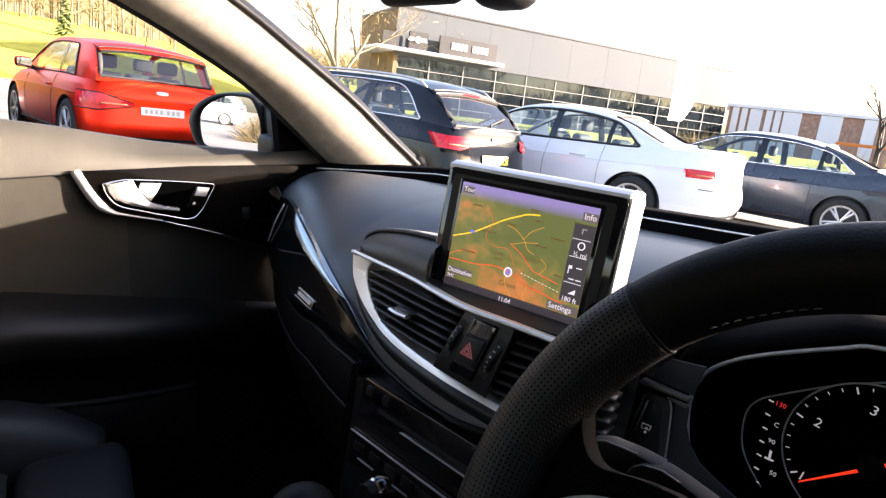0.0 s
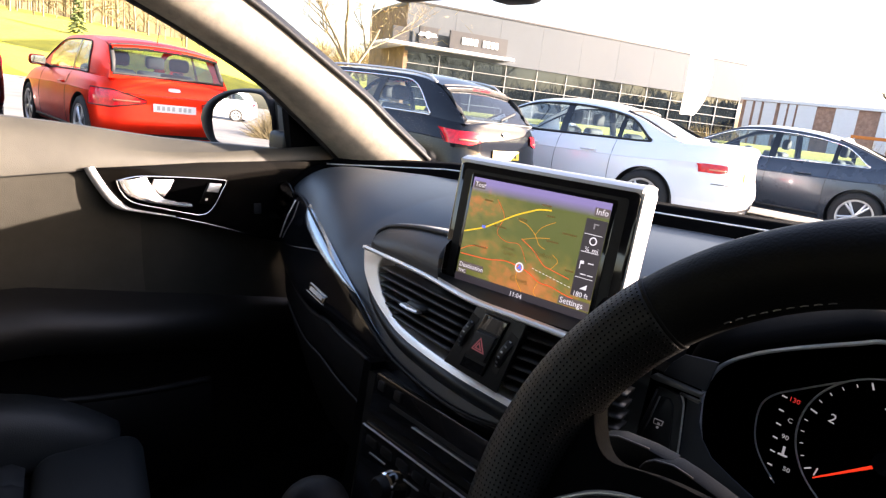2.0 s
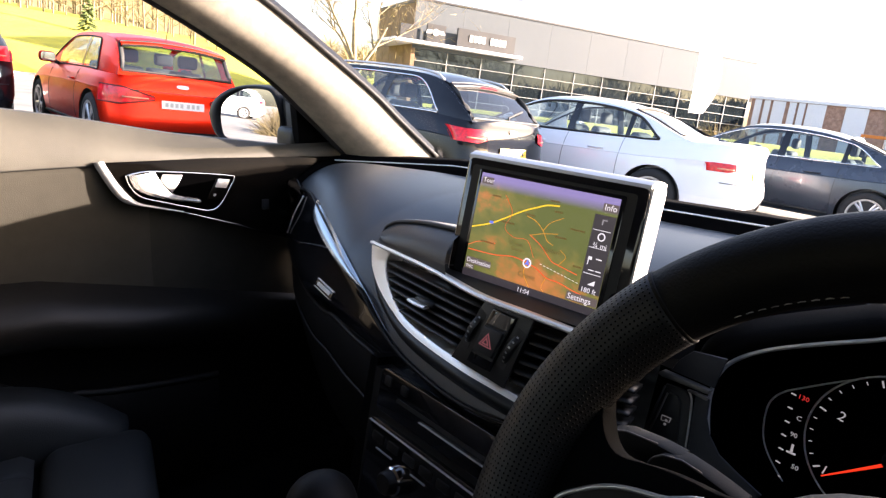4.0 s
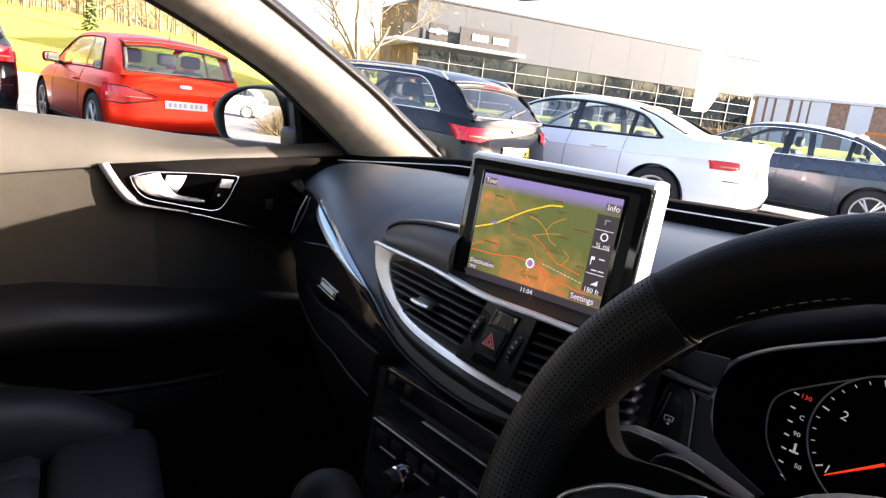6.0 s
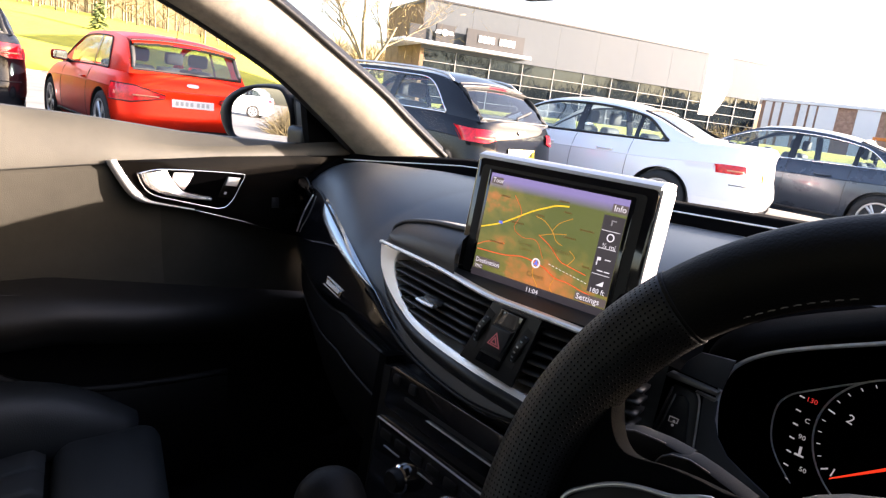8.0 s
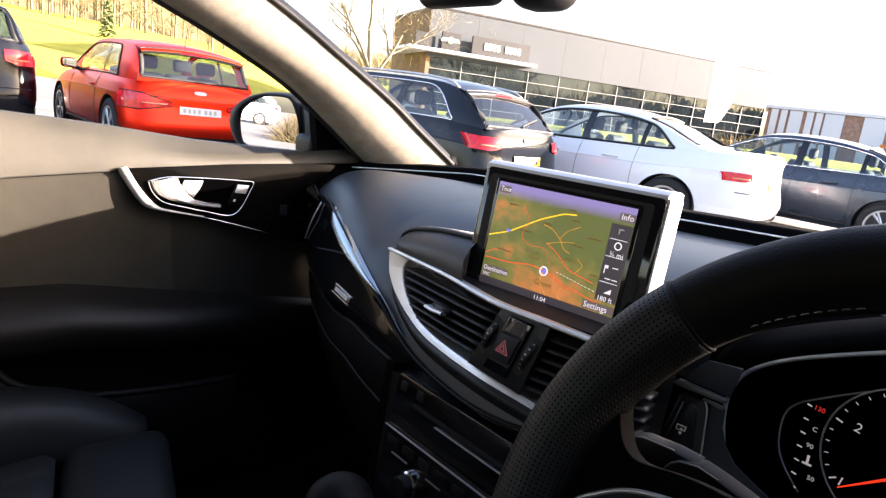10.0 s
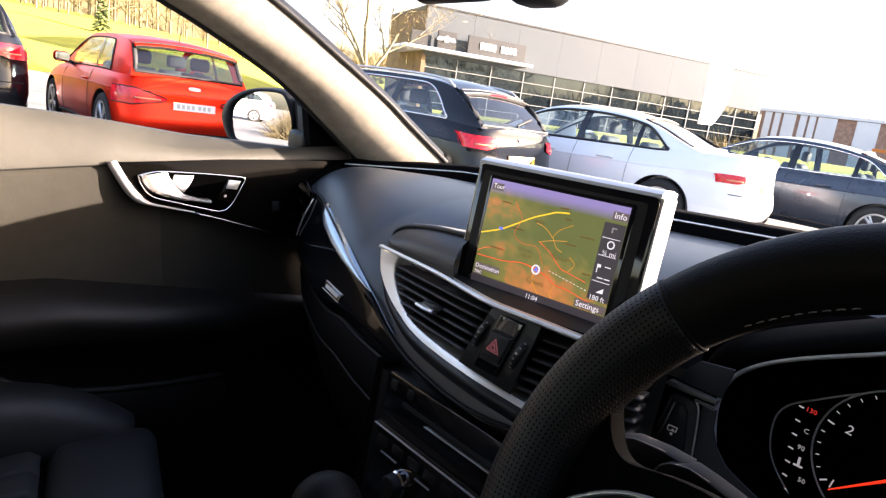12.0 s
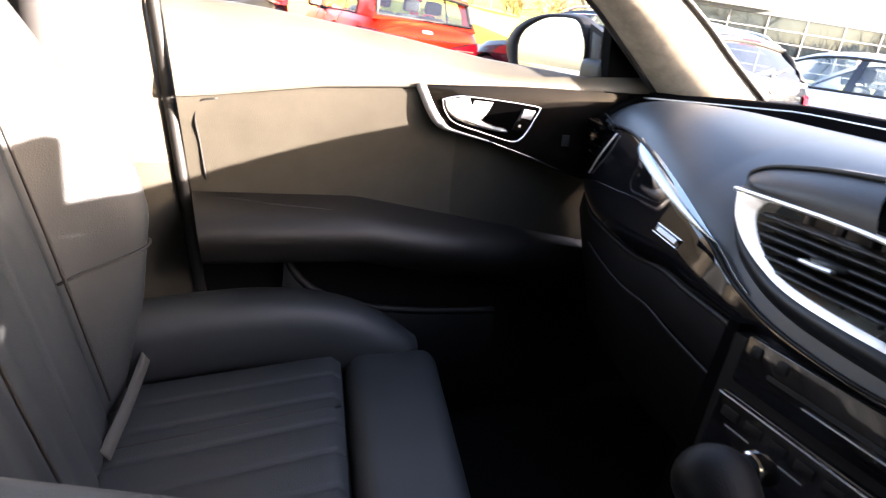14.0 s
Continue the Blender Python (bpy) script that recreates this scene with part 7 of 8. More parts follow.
# ---- parked cars ----
def make_car(name, label, at, heading, spec):
    """One parked car: x forward from the rear bumper, y to its left, z up."""
    root = thing(name, label, "car", at, group="parked cars", turn=heading)
    tilt_q = Vector((0, 0, 1)).rotation_difference(Vector((0.016, 0.009, 1)) if abs(at[1]) < 18 else Vector((0, 0, 1)))
    root.matrix_world = Matrix.Translation((at[0], at[1], gz(at[0], at[1]))) @ tilt_q.to_matrix().to_4x4() @ pose(0, 0, 0, 0, 0, heading)
    L, W = spec["length"], spec["width"]
    paint = spec["paint"]
    zb = 0.20
    deck_t, xr_t, xf_t, arch_t = spec["deck"], spec["rear"], spec["front"], spec["arch"]
    w_t = [(0, 0.90), (0.10, 0.965), (0.30, 0.995), (0.55, 1.0), (0.72, 0.992), (0.80, 0.975), (0.92, 0.945), (1.0, 0.90)]
    NX = spec.get("square", 5.0)

    def deck(x):
        return lerp_table(x, deck_t)

    def span(f):
        a, b = lerp_table(f, xr_t), L - lerp_table(f, xf_t)
        return (a + b) / 2, (b - a) / 2, W / 2 * lerp_table(f, w_t)

    def side(x, f, off=0.0):
        xm, h, w = span(f)
        y = w * max(0.0, 1 - min(1, abs((x - xm) / h)) ** NX) ** (1 / NX)
        return Vector((x, y + off, zb + (deck(x) - zb) * f))

    def rear(y, f, off=0.0):
        xm, h, w = span(f)
        x = xm - h * max(0.0, 1 - min(1, abs(y / w)) ** NX) ** (1 / NX)
        return Vector((x - off, y, zb + (deck(x) - zb) * f))

    # lower body as stacked outlines
    NR, levels = 120, [0, 0.04, 0.10, 0.2, 0.3, 0.42, 0.55, 0.66, 0.745, 0.755, 0.80, 0.88, 0.95, 1.0]
    bv = []
    for f in levels:
        xm, h, w = span(f)
        for i in range(NR):
            t = 2 * math.pi * i / NR
            c, s = math.cos(t), math.sin(t)
            x = xm - h * math.copysign(abs(c) ** (2 / NX), c)
            y = w * math.copysign(abs(s) ** (2 / NX), s)
            dent = -0.006 if abs(f - 0.755) < 0.004 else 0.0
            bv.append((x, y + math.copysign(dent, -y) * -1 if abs(y) > 0.3 else y, zb + (deck(x) - zb) * f))
    nl = len(levels)
    bf = []
    for k in range(nl - 1):
        for i in range(NR):
            j = (i + 1) % NR
            bf.append((k * NR + i, k * NR + j, (k + 1) * NR + j, (k + 1) * NR + i))
    bf.append(tuple(range(NR - 1, -1, -1)))
    # top: rows across from left to right
    top0 = (nl - 1) * NR
    halfn = NR // 2
    rows = []
    for i in range(1, halfn):
        a, b = top0 + i, top0 + NR - i
        pa, pb = bv[a], bv[b]
        row = [a]
        for q in (0.15, 0.35, 0.5, 0.65, 0.85):
            row.append(len(bv))
            yq = pa[1] + (pb[1] - pa[1]) * q
            zq = pa[2] + (pb[2] - pa[2]) * q + 0.035 * (1 - (2 * q - 1) ** 4) * min(1, pa[1] / 0.5)
            bv.append((pa[0] + (pb[0] - pa[0]) * q, yq, zq))
        row.append(b)
        rows.append(row)
    for r0, r1 in zip(rows[:-1], rows[1:]):
        for k in range(6):
            bf.append((r0[k], r1[k], r1[k + 1], r0[k + 1]))
    bf.append(tuple([top0] + rows[0]))
    bf.append(tuple([top0 + halfn] + rows[-1][::-1]))
    body = link_mesh("body", bv, bf, paint, root, spec.get("body_label", "glossy painted body"))
    # cut the wheel arches
    wheels = [(spec["rear_axle"], 1), (spec["rear_axle"], -1), (spec["front_axle"], 1), (spec["front_axle"], -1)]
    bm = bmesh.new()
    for wx, sy in wheels:
        mm = Matrix.Translation((wx, sy * (W / 2), 0.335)) @ Matrix.Rotation(radians(90), 4, "X")
        bmesh.ops.create_cone(bm, cap_ends=True, segments=36, radius1=0.375, radius2=0.375, depth=0.50, matrix=mm)
    cme = bpy.data.meshes.new("cutter")
    bm.to_mesh(cme)
    bm.free()
    cut = new("cutter", cme)
    cut.matrix_world = root.matrix_world
    md = body.modifiers.new("arches", "BOOLEAN")
    md.operation, md.solver, md.object = "DIFFERENCE", "EXACT", cut
    bpy.context.view_layer.update()
    dg = bpy.context.evaluated_depsgraph_get()
    cut_mesh = bpy.data.meshes.new_from_object(body.evaluated_get(dg))
    body.modifiers.clear()
    body.data = cut_mesh
    cut_mesh.polygons.foreach_set("use_smooth", [True] * len(cut_mesh.polygons))
    cut_mesh.set_sharp_from_angle(angle=radians(32))
    bpy.data.objects.remove(cut)

    # cabin
    x0, x1 = arch_t[0][0], arch_t[-1][0]
    arch_c = spline([(x, z, 0) for x, z in arch_t], 120)
    ax_, az_ = [p.x for p in arch_c], [p.y for p in arch_c]

    def arch(x):
        return float(np.interp(x, ax_, az_))

    def rail(x):
        h = max(0.0, arch(x) - deck(x))
        return side(max(x, x0 + spec.get("broad", 0.0)), 1.0).y * (0.985 - spec.get("tumble", 0.27) * min(1.2, h / 0.45))

    def cab(x, v, off=0.0):
        yb, yr = side(max(x, x0 + spec.get("broad", 0.0)), 1.0).y * 0.985, rail(x)
        h = arch(x) - deck(x)
        return Vector((x, yb + (yr - yb) * (0.55 * v + 0.45 * v * v) + off, deck(x) + h * v))

    def roofp(x, q, off=0.0):
        y = rail(x) * q
        h = max(0, arch(x) - deck(x))
        return Vector((x, y, arch(x) + off + 0.055 * min(1, h / 0.4) * (1 - q * q)))

    V0, V1 = 0.05, 0.86
    tip_x, tip_l = spec["windows"][0][0], spec.get("tip", 0.30)

    def vtop(x):
        q = min(1.0, max(0.0, (x - tip_x + 0.02) / tip_l))
        return V0 + (V1 - V0) * max(0.04, 1 - (1 - q) ** 2.2)

    shell_v, shell_f = [], []

    def patch(fn, us, vs, flip=False):
        base = len(shell_v)
        for u in us:
            for v in vs:
                shell_v.append(fn(u, v))
        for g in grid_faces(len(us), len(vs)):
            g = tuple(base + a for a in g)
            shell_f.append(g[::-1] if flip else g)

    def mirror(p):
        return Vector((p[0], -p[1], p[2]))

    xs = list(np.linspace(x0, x1, 50))
    for fl in (False, True):
        tr = (lambda p: mirror(p)) if fl else (lambda p: p)
        patch(lambda u, v: tr(cab(u, v)), xs, [-0.05, V0], fl)
        patch(lambda u, v: tr(cab(u, v)), xs, [V1, 0.93, 1.0], fl)
        wins = spec["windows"]
        patch(lambda u, q: tr(cab(u, vtop(u) + (V1 - vtop(u)) * q)), list(np.linspace(tip_x, tip_x + tip_l, 14)), [0.0, 0.5, 1.0], fl)
        edges = [x0] + [e for w in wins for e in w[:2]] + [x1]
        for k in range(0, len(edges), 2):
            a, b = edges[k], edges[k + 1]
            if 0 < k < len(edges) - 2:
                continue
            patch(lambda u, v: tr(cab(u, v)), list(np.linspace(a, b, 10)), list(np.linspace(V0, V1, 6)), fl)
    (r0, r1), (w0, w1) = spec["rear_glass"], spec["wind_glass"]
    gq = spec.get("glass_q", 0.90)
    qs = list(np.linspace(-1, 1, 15))
    patch(lambda u, q: roofp(u, q), list(np.linspace(r1, w0, 24)), qs)
    for a, b in ((x0, r0), (w1, x1)):
        if b > a:
            patch(lambda u, q: roofp(u, q), list(np.linspace(a, b, 4)), qs)
    for a, b in ((r0, r1), (w0, w1)):
        for q0, q1 in ((-1, -gq), (gq, 1)):
            patch(lambda u, q: roofp(u, q), list(np.linspace(a, b, 10)), [q0, q1])
    link_mesh("roof", shell_v, shell_f, paint, root, "painted roof and pillars")

    def pane(pname, fn, us, vs, mt=M_CARGLASS, lab=""):
        vs_ = [fn(u, v) for u in us for v in vs]
        o = link_mesh(pname, vs_, grid_faces(len(us), len(vs)), mt, root, lab)
        return o

    for (a, b) in spec["windows"]:
        for sy in (1, -1):
            pane("side_window", lambda u, v: (lambda p: Vector((p.x, p.y * sy, p.z)))(cab(u, V0 + (vtop(u) - V0) * v, -0.004)), list(np.linspace(a, b, 14)), list(np.linspace(0, 1, 7)), M_CARGLASS, "tinted side window")
    wl = spec["windows"]
    for k in range(len(wl) - 1):
        for sy in (1, -1):
            pane("door_pillar", lambda u, v: (lambda p: Vector((p.x, p.y * sy, p.z)))(cab(u, v, 0.002)), [wl[k][1] - 0.01, wl[k + 1][0] + 0.01], list(np.linspace(V0 - 0.01, V1 + 0.01, 7)), M_GLOSS)
    pane("rear_window", lambda u, q: roofp(u, q, -0.004), list(np.linspace(r0, r1, 14)), list(np.linspace(-gq, gq, 13)), M_REARGLASS, "tinted rear window")
    if spec.get("band"):
        pane("glass_band", lambda u, q: roofp(u, q, 0.003), list(np.linspace(r1 - spec["band"], r1 + 0.01, 5)), list(np.linspace(-gq, gq, 13)), M_GLOSS, "black upper band of the rear window")
    pane("windscreen", lambda u, q: roofp(u, q, -0.004), list(np.linspace(w0, w1, 14)), list(np.linspace(-gq, gq, 13)), M_CARGLASS, "windscreen")
    bor = [(u, -gq) for u in np.linspace(r0, r1, 8)] + [(r1, q) for q in np.linspace(-0.85, 0.85, 12)] + [(u, gq) for u in np.linspace(r1, r0, 8)] + [(r0, q) for q in np.linspace(0.85, -0.85, 12)]
    tube("rear_window_seal", [roofp(u, q, 0.002) for u, q in bor], 0.030, M_BLACK, root, "black rear window frame", n=6, closed=True, up=(0.8, 0, 0.6), ry=0.010)
    if spec.get("chrome"):
        for sy in (1, -1):
            us = np.linspace(tip_x - 0.02, x1 - 0.06, 60)
            lo_ = [(lambda p: Vector((p.x, p.y * sy, p.z)))(cab(u, V0 - 0.015, 0.006)) for u in us]
            hi_ = [(lambda p: Vector((p.x, p.y * sy, p.z)))(cab(u, vtop(u) + 0.03, 0.006)) for u in us[::-1]]
            tube("window_surround", lo_ + hi_, 0.008 if spec["chrome"] == 1 else spec.get("surround", 0.016), M_CHROME if spec["chrome"] == 1 else M_BLACK, root, "window surround", n=6, closed=True, up=(0, 1, 0.1))
    # shut lines
    for sy in (1, -1):
        for x in spec["doors"]:
            pts = [(lambda p: Vector((p.x, p.y * sy, p.z)))(side(x + 0.03 * math.sin(3 * f), f, 0.0)) for f in np.linspace(0.12, 0.99, 12)]
            tube("door_line", pts, 0.0032, M_BLACK, root, n=5, up=(1, 0, 0))
        for hx in spec["handles"]:
            pts = [(lambda p: Vector((p.x, p.y * sy, p.z)))(side(hx + d, 0.80, 0.022 - (0.016 if abs(d) > 0.09 else 0))) for d in (-0.105, -0.085, 0, 0.085, 0.105)]
            tube("door_handle", pts, 0.014, spec.get("handle_mat", paint), root, "door handle", n=8, ry=0.011)
        p = cab(x1 - spec.get("mirror_back", 0.42), 0.0)
        mbm = rbox((p.x - 0.06, p.y * sy + (0.05 if sy > 0 else -0.25), p.z + 0.015), (p.x + 0.07, p.y * sy + (0.25 if sy > 0 else -0.05), p.z + 0.155), 0.045, 4)
        dmr = part("door_mirror", mbm, paint, root, "painted door mirror")
        prism("mirror_face", rrect(-0.085, -0.055, 0.085, 0.055, 0.03), 0.004, plane_basis((p.x - 0.058, p.y * sy + sy * 0.15, p.z + 0.085), (0, -1, 0), (0, 0, 1)), M_MIRROR, dmr)
        tube("mirror_foot", [Vector((p.x, p.y * sy - sy * 0.01, p.z)), Vector((p.x, p.y * sy + sy * 0.08, p.z + 0.05))], 0.025, M_BLACK, dmr, n=8)
        sk = [(lambda q: Vector((q.x, q.y * sy, q.z)))(side(u, 0.10, 0.006)) for u in np.linspace(spec["rear_axle"] + 0.45, spec["front_axle"] - 0.45, 20)]
        tube("sill", sk, 0.02, M_BLACK if spec.get("dark_sill", True) else paint, root, n=8)
    # tail lamps that wrap round the corners
    y_in, f_lo, f_hi, wrap = spec["lamp"]
    for sy in (1, -1):
        lvv = []
        us = []
        for y in np.linspace(y_in, W / 2 * 0.90, 14):
            us.append(("r", y))
        for x in np.linspace(0.20, wrap, 9):
            us.append(("s", x))
        n = 7
        for i, (kd, u) in enumerate(us):
            taper = spec["lamp_taper"](i / (len(us) - 1))
            for j in range(n):
                f = f_lo + (f_hi - f_lo) * (taper[0] + (taper[1] - taper[0]) * j / (n - 1))
                p = rear(u, f, 0.018) if kd == "r" else side(u, f, 0.018)
                if kd == "s":
                    p.x = max(p.x, rear(W / 2 * 0.9, f).x)
                lvv.append(Vector((p.x, p.y * sy, p.z)))
        lm = link_mesh("tail_lamp", lvv, grid_faces(len(us), n), M_LAMP, root, "red tail lamp")
        rim_ = [lvv[i * n] for i in range(len(us))] + [lvv[i * n + n - 1] for i in range(len(us) - 1, -1, -1)]
        if spec.get("lamp_edge"):
            tube("lamp_edge", rim_, 0.007, M_BLACK, lm, "black edge of the lamp", n=5, closed=True, up=(0, 0.3, 1))
        mid = []
        for i, (kd, u) in enumerate(us[2:11]):
            f = f_lo + (f_hi - f_lo) * 0.42
            p = rear(u, f, 0.022)
            mid.append(Vector((p.x, p.y * sy, p.z)))
        tube("lamp_bar", mid, 0.010, M_LAMPW, lm, "clear indicator bar", n=6, up=(0, 0, 1))
    # plate, badge, bumper
    pf = spec["plate_f"]
    yy = np.linspace(-0.26, 0.26, 9)
    pl = link_mesh("number_plate", [rear(y, pf + d, 0.016) for y in yy for d in (-0.065, 0.065)], grid_faces(9, 2), M_PLATE if not spec.get("white_plate") else M_PLATEW, root, "yellow rear number plate")
    for k in range(7):
        y = 0.20 - k * 0.06 - (0.02 if k > 3 else 0)
        link_mesh("plate_bar", [rear(y + e, pf + d, 0.020) for e in (-0.018, 0.018) for d in (-0.035, 0.035)], [(0, 1, 3, 2)], M_BARGREY if spec.get("white_plate") else M_BLACK, pl)
    ov = [(0.075 * math.copysign(abs(math.cos(a)) ** 0.6, math.cos(a)), 0.030 * math.copysign(abs(math.sin(a)) ** 0.8, math.sin(a))) for a in np.linspace(0, 2 * math.pi, 25)[:-1]]
    link_mesh("badge", [rear(0.0, spec["badge_f"], 0.018)] + [rear(y, spec["badge_f"] + d, 0.014) for y, d in ov], [(0, 1 + k, 1 + (k + 1) % 24) for k in range(24)], M_SATIN, root, "plain bright badge")
    link_mesh("bumper_underside", [rear(y, f, 0.006) for y in np.linspace(-W / 2 * 0.80, W / 2 * 0.80, 25) for f in (0.0, 0.06, 0.12, 0.16)], grid_faces(25, 4), M_HARD, root, "black lower bumper")
    for sgn in (-1, 1):
        p = rear(sgn * 0.52, 0.06, 0.0)
        tube("exhaust_tip", [p + Vector((0.10, 0, 0)), p + Vector((-0.02, 0, 0))], 0.038, M_CHROME, root, n=12)
        if spec.get("no_reflector"):
            continue
        link_mesh("reflector", [rear(sgn * y, f, 0.010) for y in np.linspace(0.50, 0.78, 8) for f in (0.20, 0.235)], grid_faces(8, 2), M_LAMP, root)
    seam = [rear(y, spec.get("lid_f", 0.47), 0.0) for y in np.linspace(-W / 2 * 0.84, W / 2 * 0.84, 30)]
    tube("lid_seam", seam, 0.006, M_BLACK, root, n=5)
    if spec.get("spoiler"):
        sx = r1 - 0.01
        sv_ = []
        for q in np.linspace(-0.97, 0.97, 17):
            b0 = roofp(sx + 0.12, q, 0.008)
            e0 = roofp(sx, q, 0.02)
            sv_ += [b0, e0, e0 + Vector((-spec["spoiler"], 0, -0.02)), e0 + Vector((-spec["spoiler"] + 0.01, 0, -0.045)), roofp(sx, q, -0.02)]
        spo = link_mesh("roof_spoiler", sv_, grid_faces(17, 5), paint, root, "roof spoiler above the rear window")
        # matt black strip that stands for shadow beneath the painted spoiler
        lipv = []
        for q in np.linspace(-0.95, 0.95, 17):
            e0 = roofp(sx, q, 0.02)
            lipv += [e0 + Vector((-spec["spoiler"] - 0.002, 0, -0.030)), e0 + Vector((-spec["spoiler"] + 0.006, 0, -0.060)), roofp(sx - 0.01, q, -0.035)]
        link_mesh("spoiler_shadow", lipv, grid_faces(17, 3), M_BLACK, spo, "black strip for the shadow under the spoiler")
        link_mesh("brake_light", [roofp(sx, q, 0.0) + Vector((-spec["spoiler"] - 0.004, 0, z)) for q in np.linspace(-0.25, 0.25, 6) for z in (-0.005, -0.022)], grid_faces(6, 2), M_LAMP, spo)
    if spec.get("wiper"):
        a = roofp(r0 + 0.02, -0.05, 0.03)
        b = roofp(r0 + 0.10, -0.62, 0.03)
        tube("rear_wiper", [roofp(r0 - 0.01, 0.0, 0.02), a, b], 0.012, M_BLACK, root, "black rear wiper", n=6)
    if spec.get("rails"):
        for sy in (1, -1):
            us = np.linspace(r1 + 0.08, w0 - 0.05, 24)
            tube("roof_rail", [Vector((u, rail(u) * 0.97 * sy, roofp(u, 0.97).z + 0.035 - 0.03 * (k in (0, 23)))) for k, u in enumerate(us)], 0.014, M_SATIN, root, "aluminium roof rail", n=8)
    if spec.get("aerial"):
        p = roofp(r1 + 0.25, 0.0, 0.0)
        tube("aerial", [p, p + Vector((-0.08, 0, 0.22))], 0.006, M_BLACK, root, n=6)
    # wheels
    for wx, sy in wheels:
        m = Matrix.Translation((wx, sy * (W / 2 - 0.03), 0.335)) @ Matrix.Rotation(radians(-90 * sy), 4, "X")
        wh = lathe("wheel", [(0.06, 0.0), (0.21, -0.005), (0.225, -0.04), (0.225, -0.19), (0.05, -0.16)], m, M_DARKIN, root, "alloy wheel with tyre", n=32)
        lathe("tyre", [(0.232, 0.012), (0.245, 0.022), (0.285, 0.022), (0.318, 0.006), (0.335, -0.03), (0.335, -0.17), (0.30, -0.20), (0.23, -0.20)], m, M_TYRE, wh, "black tyre", n=40)
        lathe("rim", [(0.205, 0.0), (0.214, 0.016), (0.234, 0.018), (0.236, 0.0), (0.215, -0.03)], m, M_ALLOY, wh, "alloy rim", n=40)
        sv2, sf2 = [], []
        for k in range(5):
            a = 2 * math.pi * k / 5 + 0.3
            for s in (-1, 1):
                b = len(sv2)
                ca, sa = math.cos(a + s * 0.13), math.sin(a + s * 0.13)
                cb, sb = math.cos(a), math.sin(a)
                px, py = -sa, ca
                for r_, cc, ss, wd_ in ((0.03, cb, sb, 0.020), (0.215, ca, sa, 0.016)):
                    for q, zz in ((-1, 0.0), (-0.7, 0.014), (0.7, 0.014), (1, 0.0)):
                        sv2.append(m @ Vector((cc * r_ + px * wd_ * q, ss * r_ + py * wd_ * q, zz - 0.008 + (0.006 if r_ > 0.1 else 0))))
                for q in range(3):
                    sf2.append((b + q, b + q + 1, b + 5 + q, b + 4 + q))
        link_mesh("spokes", sv2, sf2, M_ALLOY, wh, "twin-spoke alloy")
        lathe("wheel_cap", [(0, 0.012), (0.028, 0.012), (0.034, 0.0)], m, M_ALLOY, wh, n=16)
        lathe("arch_liner", [(0.37, 0.02), (0.372, -0.3), (0.0, -0.3)], m, M_BLACK, root, n=32)
    # seats seen through the glass
    zs = deck(L * 0.45)
    for (sx, sy) in ((spec["seat_x"][0], 0.36), (spec["seat_x"][0], -0.36), (spec["seat_x"][1], 0.38), (spec["seat_x"][1], -0.38)):
        st = part("seat_back", rbox((-0.07, -0.22, -0.5), (0.07, 0.22, 0.12), 0.05, 3, Matrix.Translation((sx, sy, zs - 0.02)) @ Matrix.Rotation(radians(-14), 4, "Y")), M_GREYIN, root)
        part("head_restraint", rbox((-0.05, -0.13, 0.0), (0.05, 0.13, 0.17), 0.045, 3, Matrix.Translation((sx - 0.06, sy, zs + 0.14))), M_DARKIN, st)
    part("cabin_floor", rbox((x0 + 0.3, -W / 2 * 0.78, zb + 0.12), (x1 - 0.4, W / 2 * 0.78, zb + 0.2), 0.0), M_DARKIN, root)
    dsh = part("dash_top", rbox((x1 - 0.75, -W / 2 * 0.74, zs - 0.25), (x1 - 0.30, W / 2 * 0.74, zs + 0.01), 0.05, 3), M_DARKIN, root)
    return root


def taper_a4(s):
    return (0.10 + 0.25 * max(0, 1 - s / 0.25), 1.0) if s < 0.8 else (0.10 + 0.45 * (s - 0.8) / 0.2, 1.0 - 0.25 * (s - 0.8) / 0.2)


def taper_a1(s):
    return (0.35 * max(0, 1 - s / 0.5) + 0.0, 1.0 - 0.45 * max(0, 1 - s / 0.45)) if s < 0.85 else (0.0, 1.0)


SALOON = dict(length=4.70, width=1.83, paint=M_WPAINT, rear_axle=1.02, front_axle=3.83,
    deck=[(0, 1.045), (0.25, 1.055), (0.6, 1.045), (1.2, 0.985), (2.0, 0.96), (3.1, 0.93), (3.35, 0.925), (4.0, 0.86), (4.5, 0.74), (4.7, 0.66)],
    rear=[(0, 0.14), (0.10, 0.05), (0.3, 0.0), (0.45, 0.02), (0.55, 0.05), (0.85, 0.08), (0.97, 0.05), (1, 0.07)],
    front=[(0, 0.10), (0.3, 0.0), (0.6, 0.03), (0.85, 0.18), (1, 0.35)],
    arch=[(0.70, 1.05), (0.95, 1.135), (1.30, 1.270), (1.70, 1.358), (2.15, 1.388), (2.55, 1.375), (2.85, 1.315), (3.25, 1.12), (3.55, 0.935)],
    tip=0.40, windows=[(1.06, 1.42), (1.46, 2.18), (2.26, 3.12)], rear_glass=(0.80, 1.48), wind_glass=(2.72, 3.46),
    doors=(1.45, 2.22, 3.30), handles=(1.78, 2.62), chrome=2, lamp=(0.66, 0.63, 0.76, 0.42), lamp_taper=taper_a4, no_reflector=True, plate_f=0.62, badge_f=0.84, lid_f=0.50, seat_x=(2.35, 1.45), mirror_back=0.55)
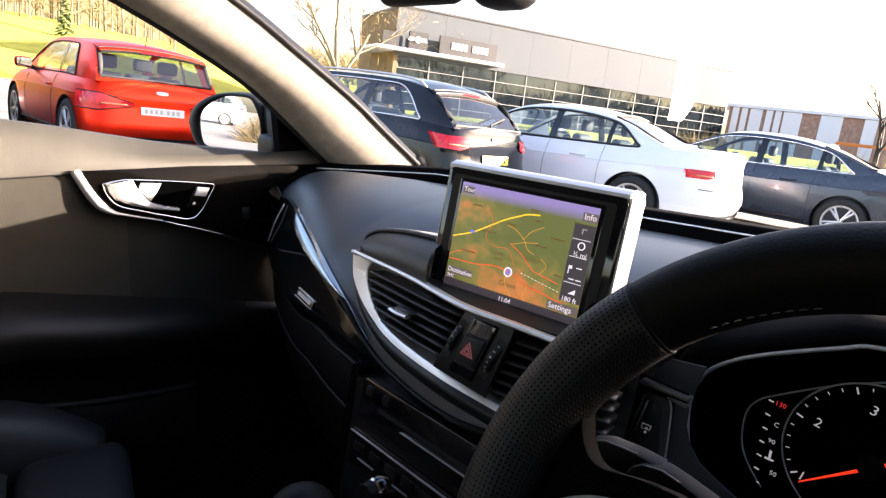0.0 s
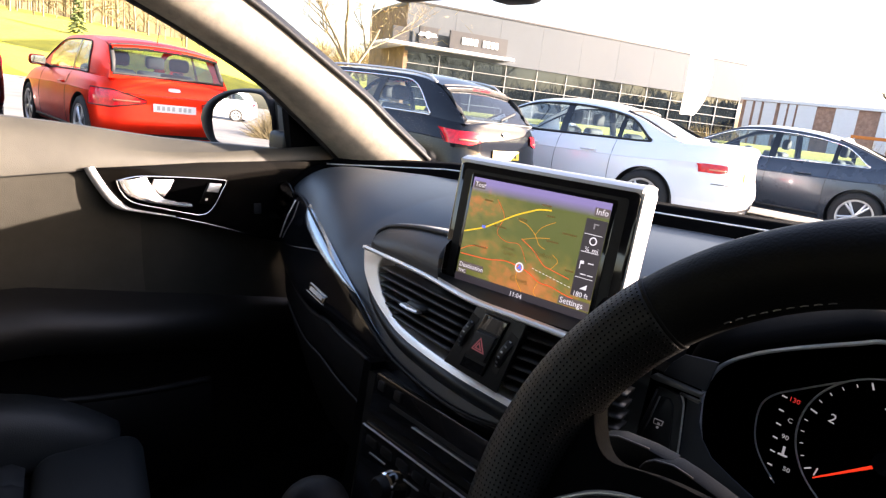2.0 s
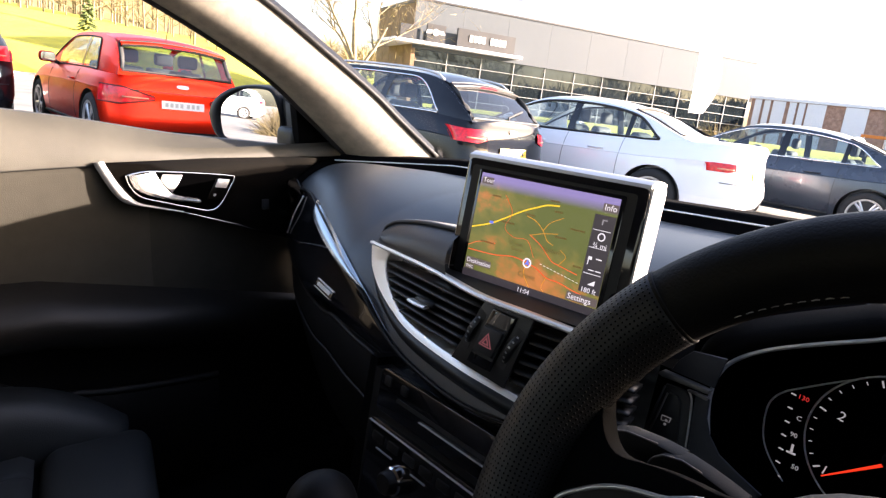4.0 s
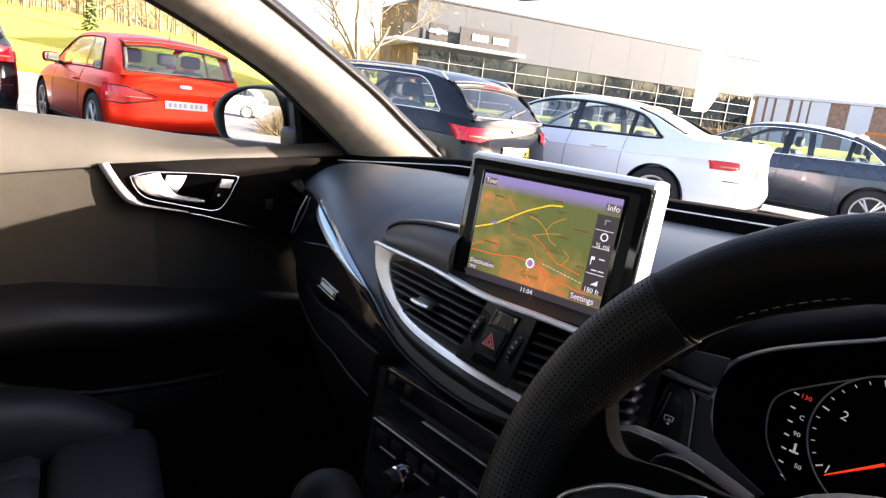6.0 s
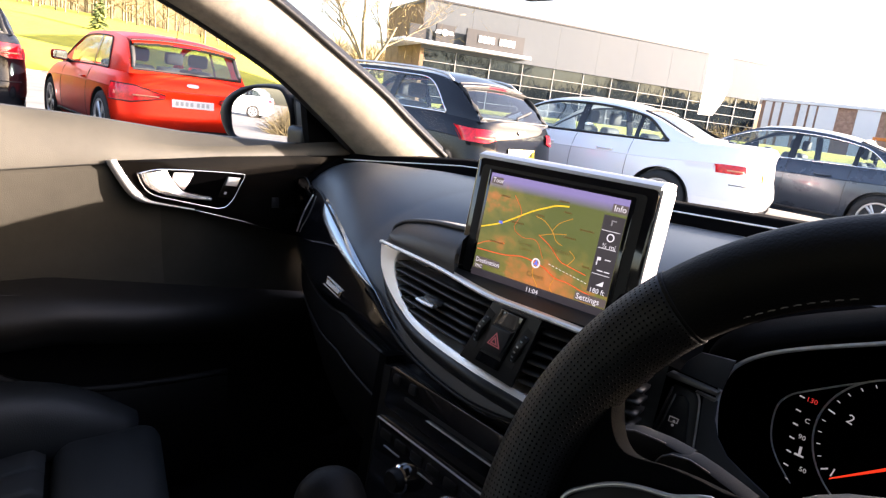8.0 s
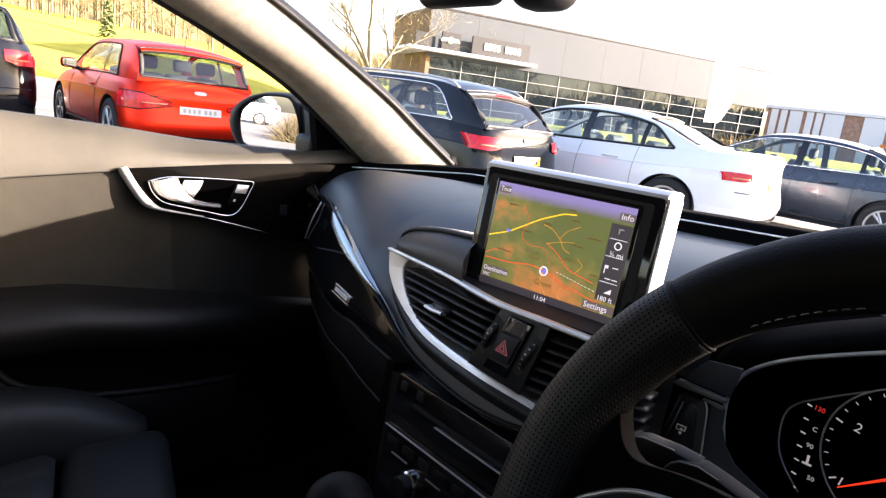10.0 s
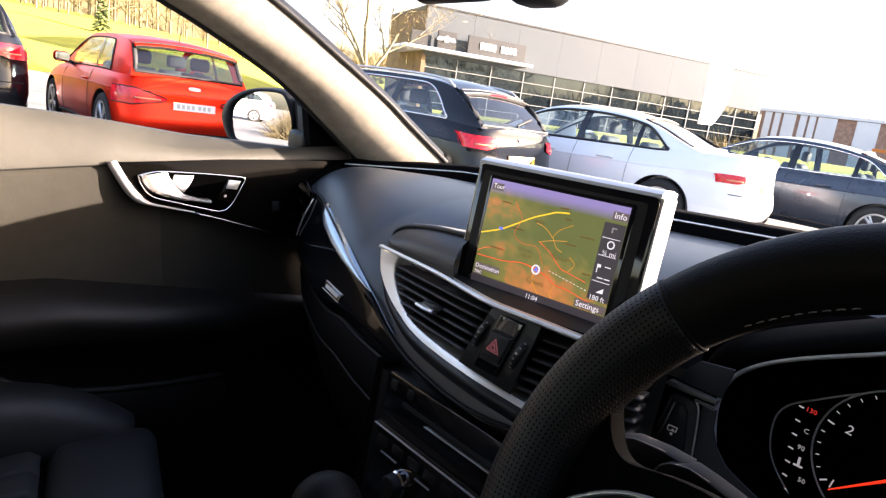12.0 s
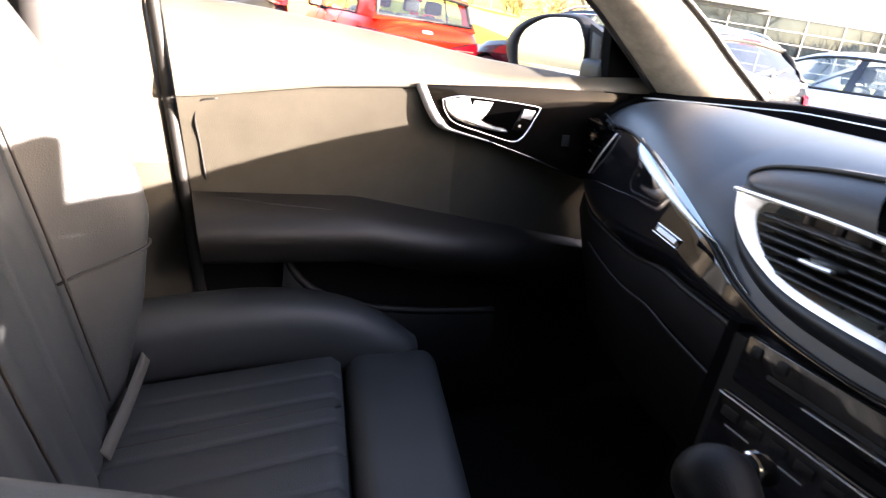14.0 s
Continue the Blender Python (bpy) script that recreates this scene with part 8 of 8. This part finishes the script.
ESTATE = dict(SALOON, paint=M_BPAINT, square=7.0, broad=0.08,
    deck=[(0, 0.945), (0.25, 0.955), (0.6, 0.985), (1.2, 0.985), (2.0, 0.965), (3.1, 0.93), (3.35, 0.925), (4.0, 0.86), (4.5, 0.74), (4.7, 0.66)],
    rear=[(0, 0.14), (0.10, 0.05), (0.3, 0.0), (0.45, 0.02), (0.55, 0.05), (0.85, 0.07), (1, 0.12)],
    arch=[(0.15, 0.945), (0.32, 1.11), (0.58, 1.295), (0.88, 1.378), (1.40, 1.405), (2.15, 1.408), (2.55, 1.385), (2.85, 1.32), (3.25, 1.12), (3.55, 0.935)],
    tip=0.52, windows=[(0.58, 1.36), (1.44, 2.20), (2.28, 3.12)], rear_glass=(0.175, 0.58), glass_q=0.95, chrome=1, rails=True, spoiler=0.07, wiper=True,
    lamp=(0.50, 0.70, 0.90, 0.32), plate_f=0.60, badge_f=0.90, lid_f=0.44)
BIG = dict(SALOON, length=4.92, width=1.875, paint=M_GPAINT, rear_axle=1.10, front_axle=4.01, chrome=1, handle_mat=M_GPAINT,
    deck=[(0, 1.05), (0.25, 1.06), (0.6, 1.05), (1.2, 1.0), (2.0, 0.975), (3.2, 0.945), (3.5, 0.94), (4.2, 0.87), (4.7, 0.75), (4.92, 0.66)],
    arch=[(0.72, 1.06), (1.0, 1.15), (1.40, 1.295), (1.85, 1.388), (2.30, 1.418), (2.70, 1.405), (3.02, 1.34), (3.42, 1.14), (3.72, 0.95)],
    tip=0.42, windows=[(1.10, 1.50), (1.54, 2.30), (2.38, 3.28)], rear_glass=(0.85, 1.55), wind_glass=(2.88, 3.62), doors=(1.53, 2.34, 3.45), handles=(1.86, 2.75), seat_x=(2.5, 1.55))
HATCH = dict(SALOON, length=3.95, width=1.78, square=8.0, broad=0.10, tumble=0.17, glass_q=0.95, paint=M_RED, rear_axle=0.72, front_axle=3.19,
    deck=[(0, 0.92), (0.3, 0.925), (1.0, 0.94), (2.0, 0.93), (2.6, 0.91), (2.9, 0.905), (3.4, 0.85), (3.8, 0.74), (3.95, 0.66)],
    rear=[(0, 0.14), (0.10, 0.05), (0.3, 0.0), (0.45, 0.015), (0.55, 0.05), (0.85, 0.06), (1, 0.12)],
    arch=[(0.15, 0.925), (0.24, 1.08), (0.40, 1.285), (0.70, 1.355), (1.20, 1.385), (1.70, 1.378), (2.05, 1.33), (2.50, 1.13), (2.85, 0.915)],
    tip=0.22, surround=0.008, band=0.055, windows=[(0.70, 1.22), (1.28, 2.35)], rear_glass=(0.175, 0.40), wind_glass=(1.92, 2.78), doors=(1.25, 2.50), handles=(1.45,), spoiler=0.09, aerial=True,
    lamp=(0.34, 0.56, 0.83, 0.36), lamp_edge=True, lamp_taper=taper_a1, plate_f=0.60, badge_f=0.91, lid_f=0.79, white_plate=True, seat_x=(1.75, 0.95), mirror_back=0.50)
SUV = dict(ESTATE, glass_q=0.90, length=4.63, width=1.90, paint=M_WPAINT, rails=True, chrome=0,
    deck=[(0, 1.16), (0.3, 1.16), (1.2, 1.14), (2.0, 1.12), (3.1, 1.08), (3.4, 1.07), (4.0, 1.0), (4.45, 0.88), (4.63, 0.8)],
    arch=[(0.17, 1.16), (0.26, 1.28), (0.42, 1.46), (0.75, 1.57), (1.40, 1.62), (2.15, 1.63), (2.55, 1.59), (2.85, 1.50), (3.2, 1.30), (3.5, 1.08)])

make_car("hatchback", "red three-door hatchback parked with its tail towards us", (-7.55, 2.95, 0), 182, dict(HATCH))
make_car("estate_car", "black estate car with chrome window trim and roof rails", (-4.23, 5.38, 0), 188, dict(ESTATE))
make_car("saloon_car", "white four-door saloon with red tail lamps", (-2.56, 7.97, 0), 189, dict(SALOON))
make_car("saloon_car", "dark grey saloon with chrome window trim and alloy wheels", (-0.94, 11.2, 0), 186, dict(BIG))
make_car("sport_utility_car", "black sport utility car at the end of the row", (-8.75, 0.58, 0), 182, dict(SUV, paint=M_BPAINT, rails=False, width=1.85, length=4.4, white_plate=True))
make_car("hatchback", "blue hatchback parked beyond the grey saloon", (3.4, 15.2, 0), 178, dict(HATCH, paint=M_BLPAINT))
make_car("sport_utility_car", "white sport utility car parked behind us", (-7.0, -34.8, 0), 176, dict(SUV))
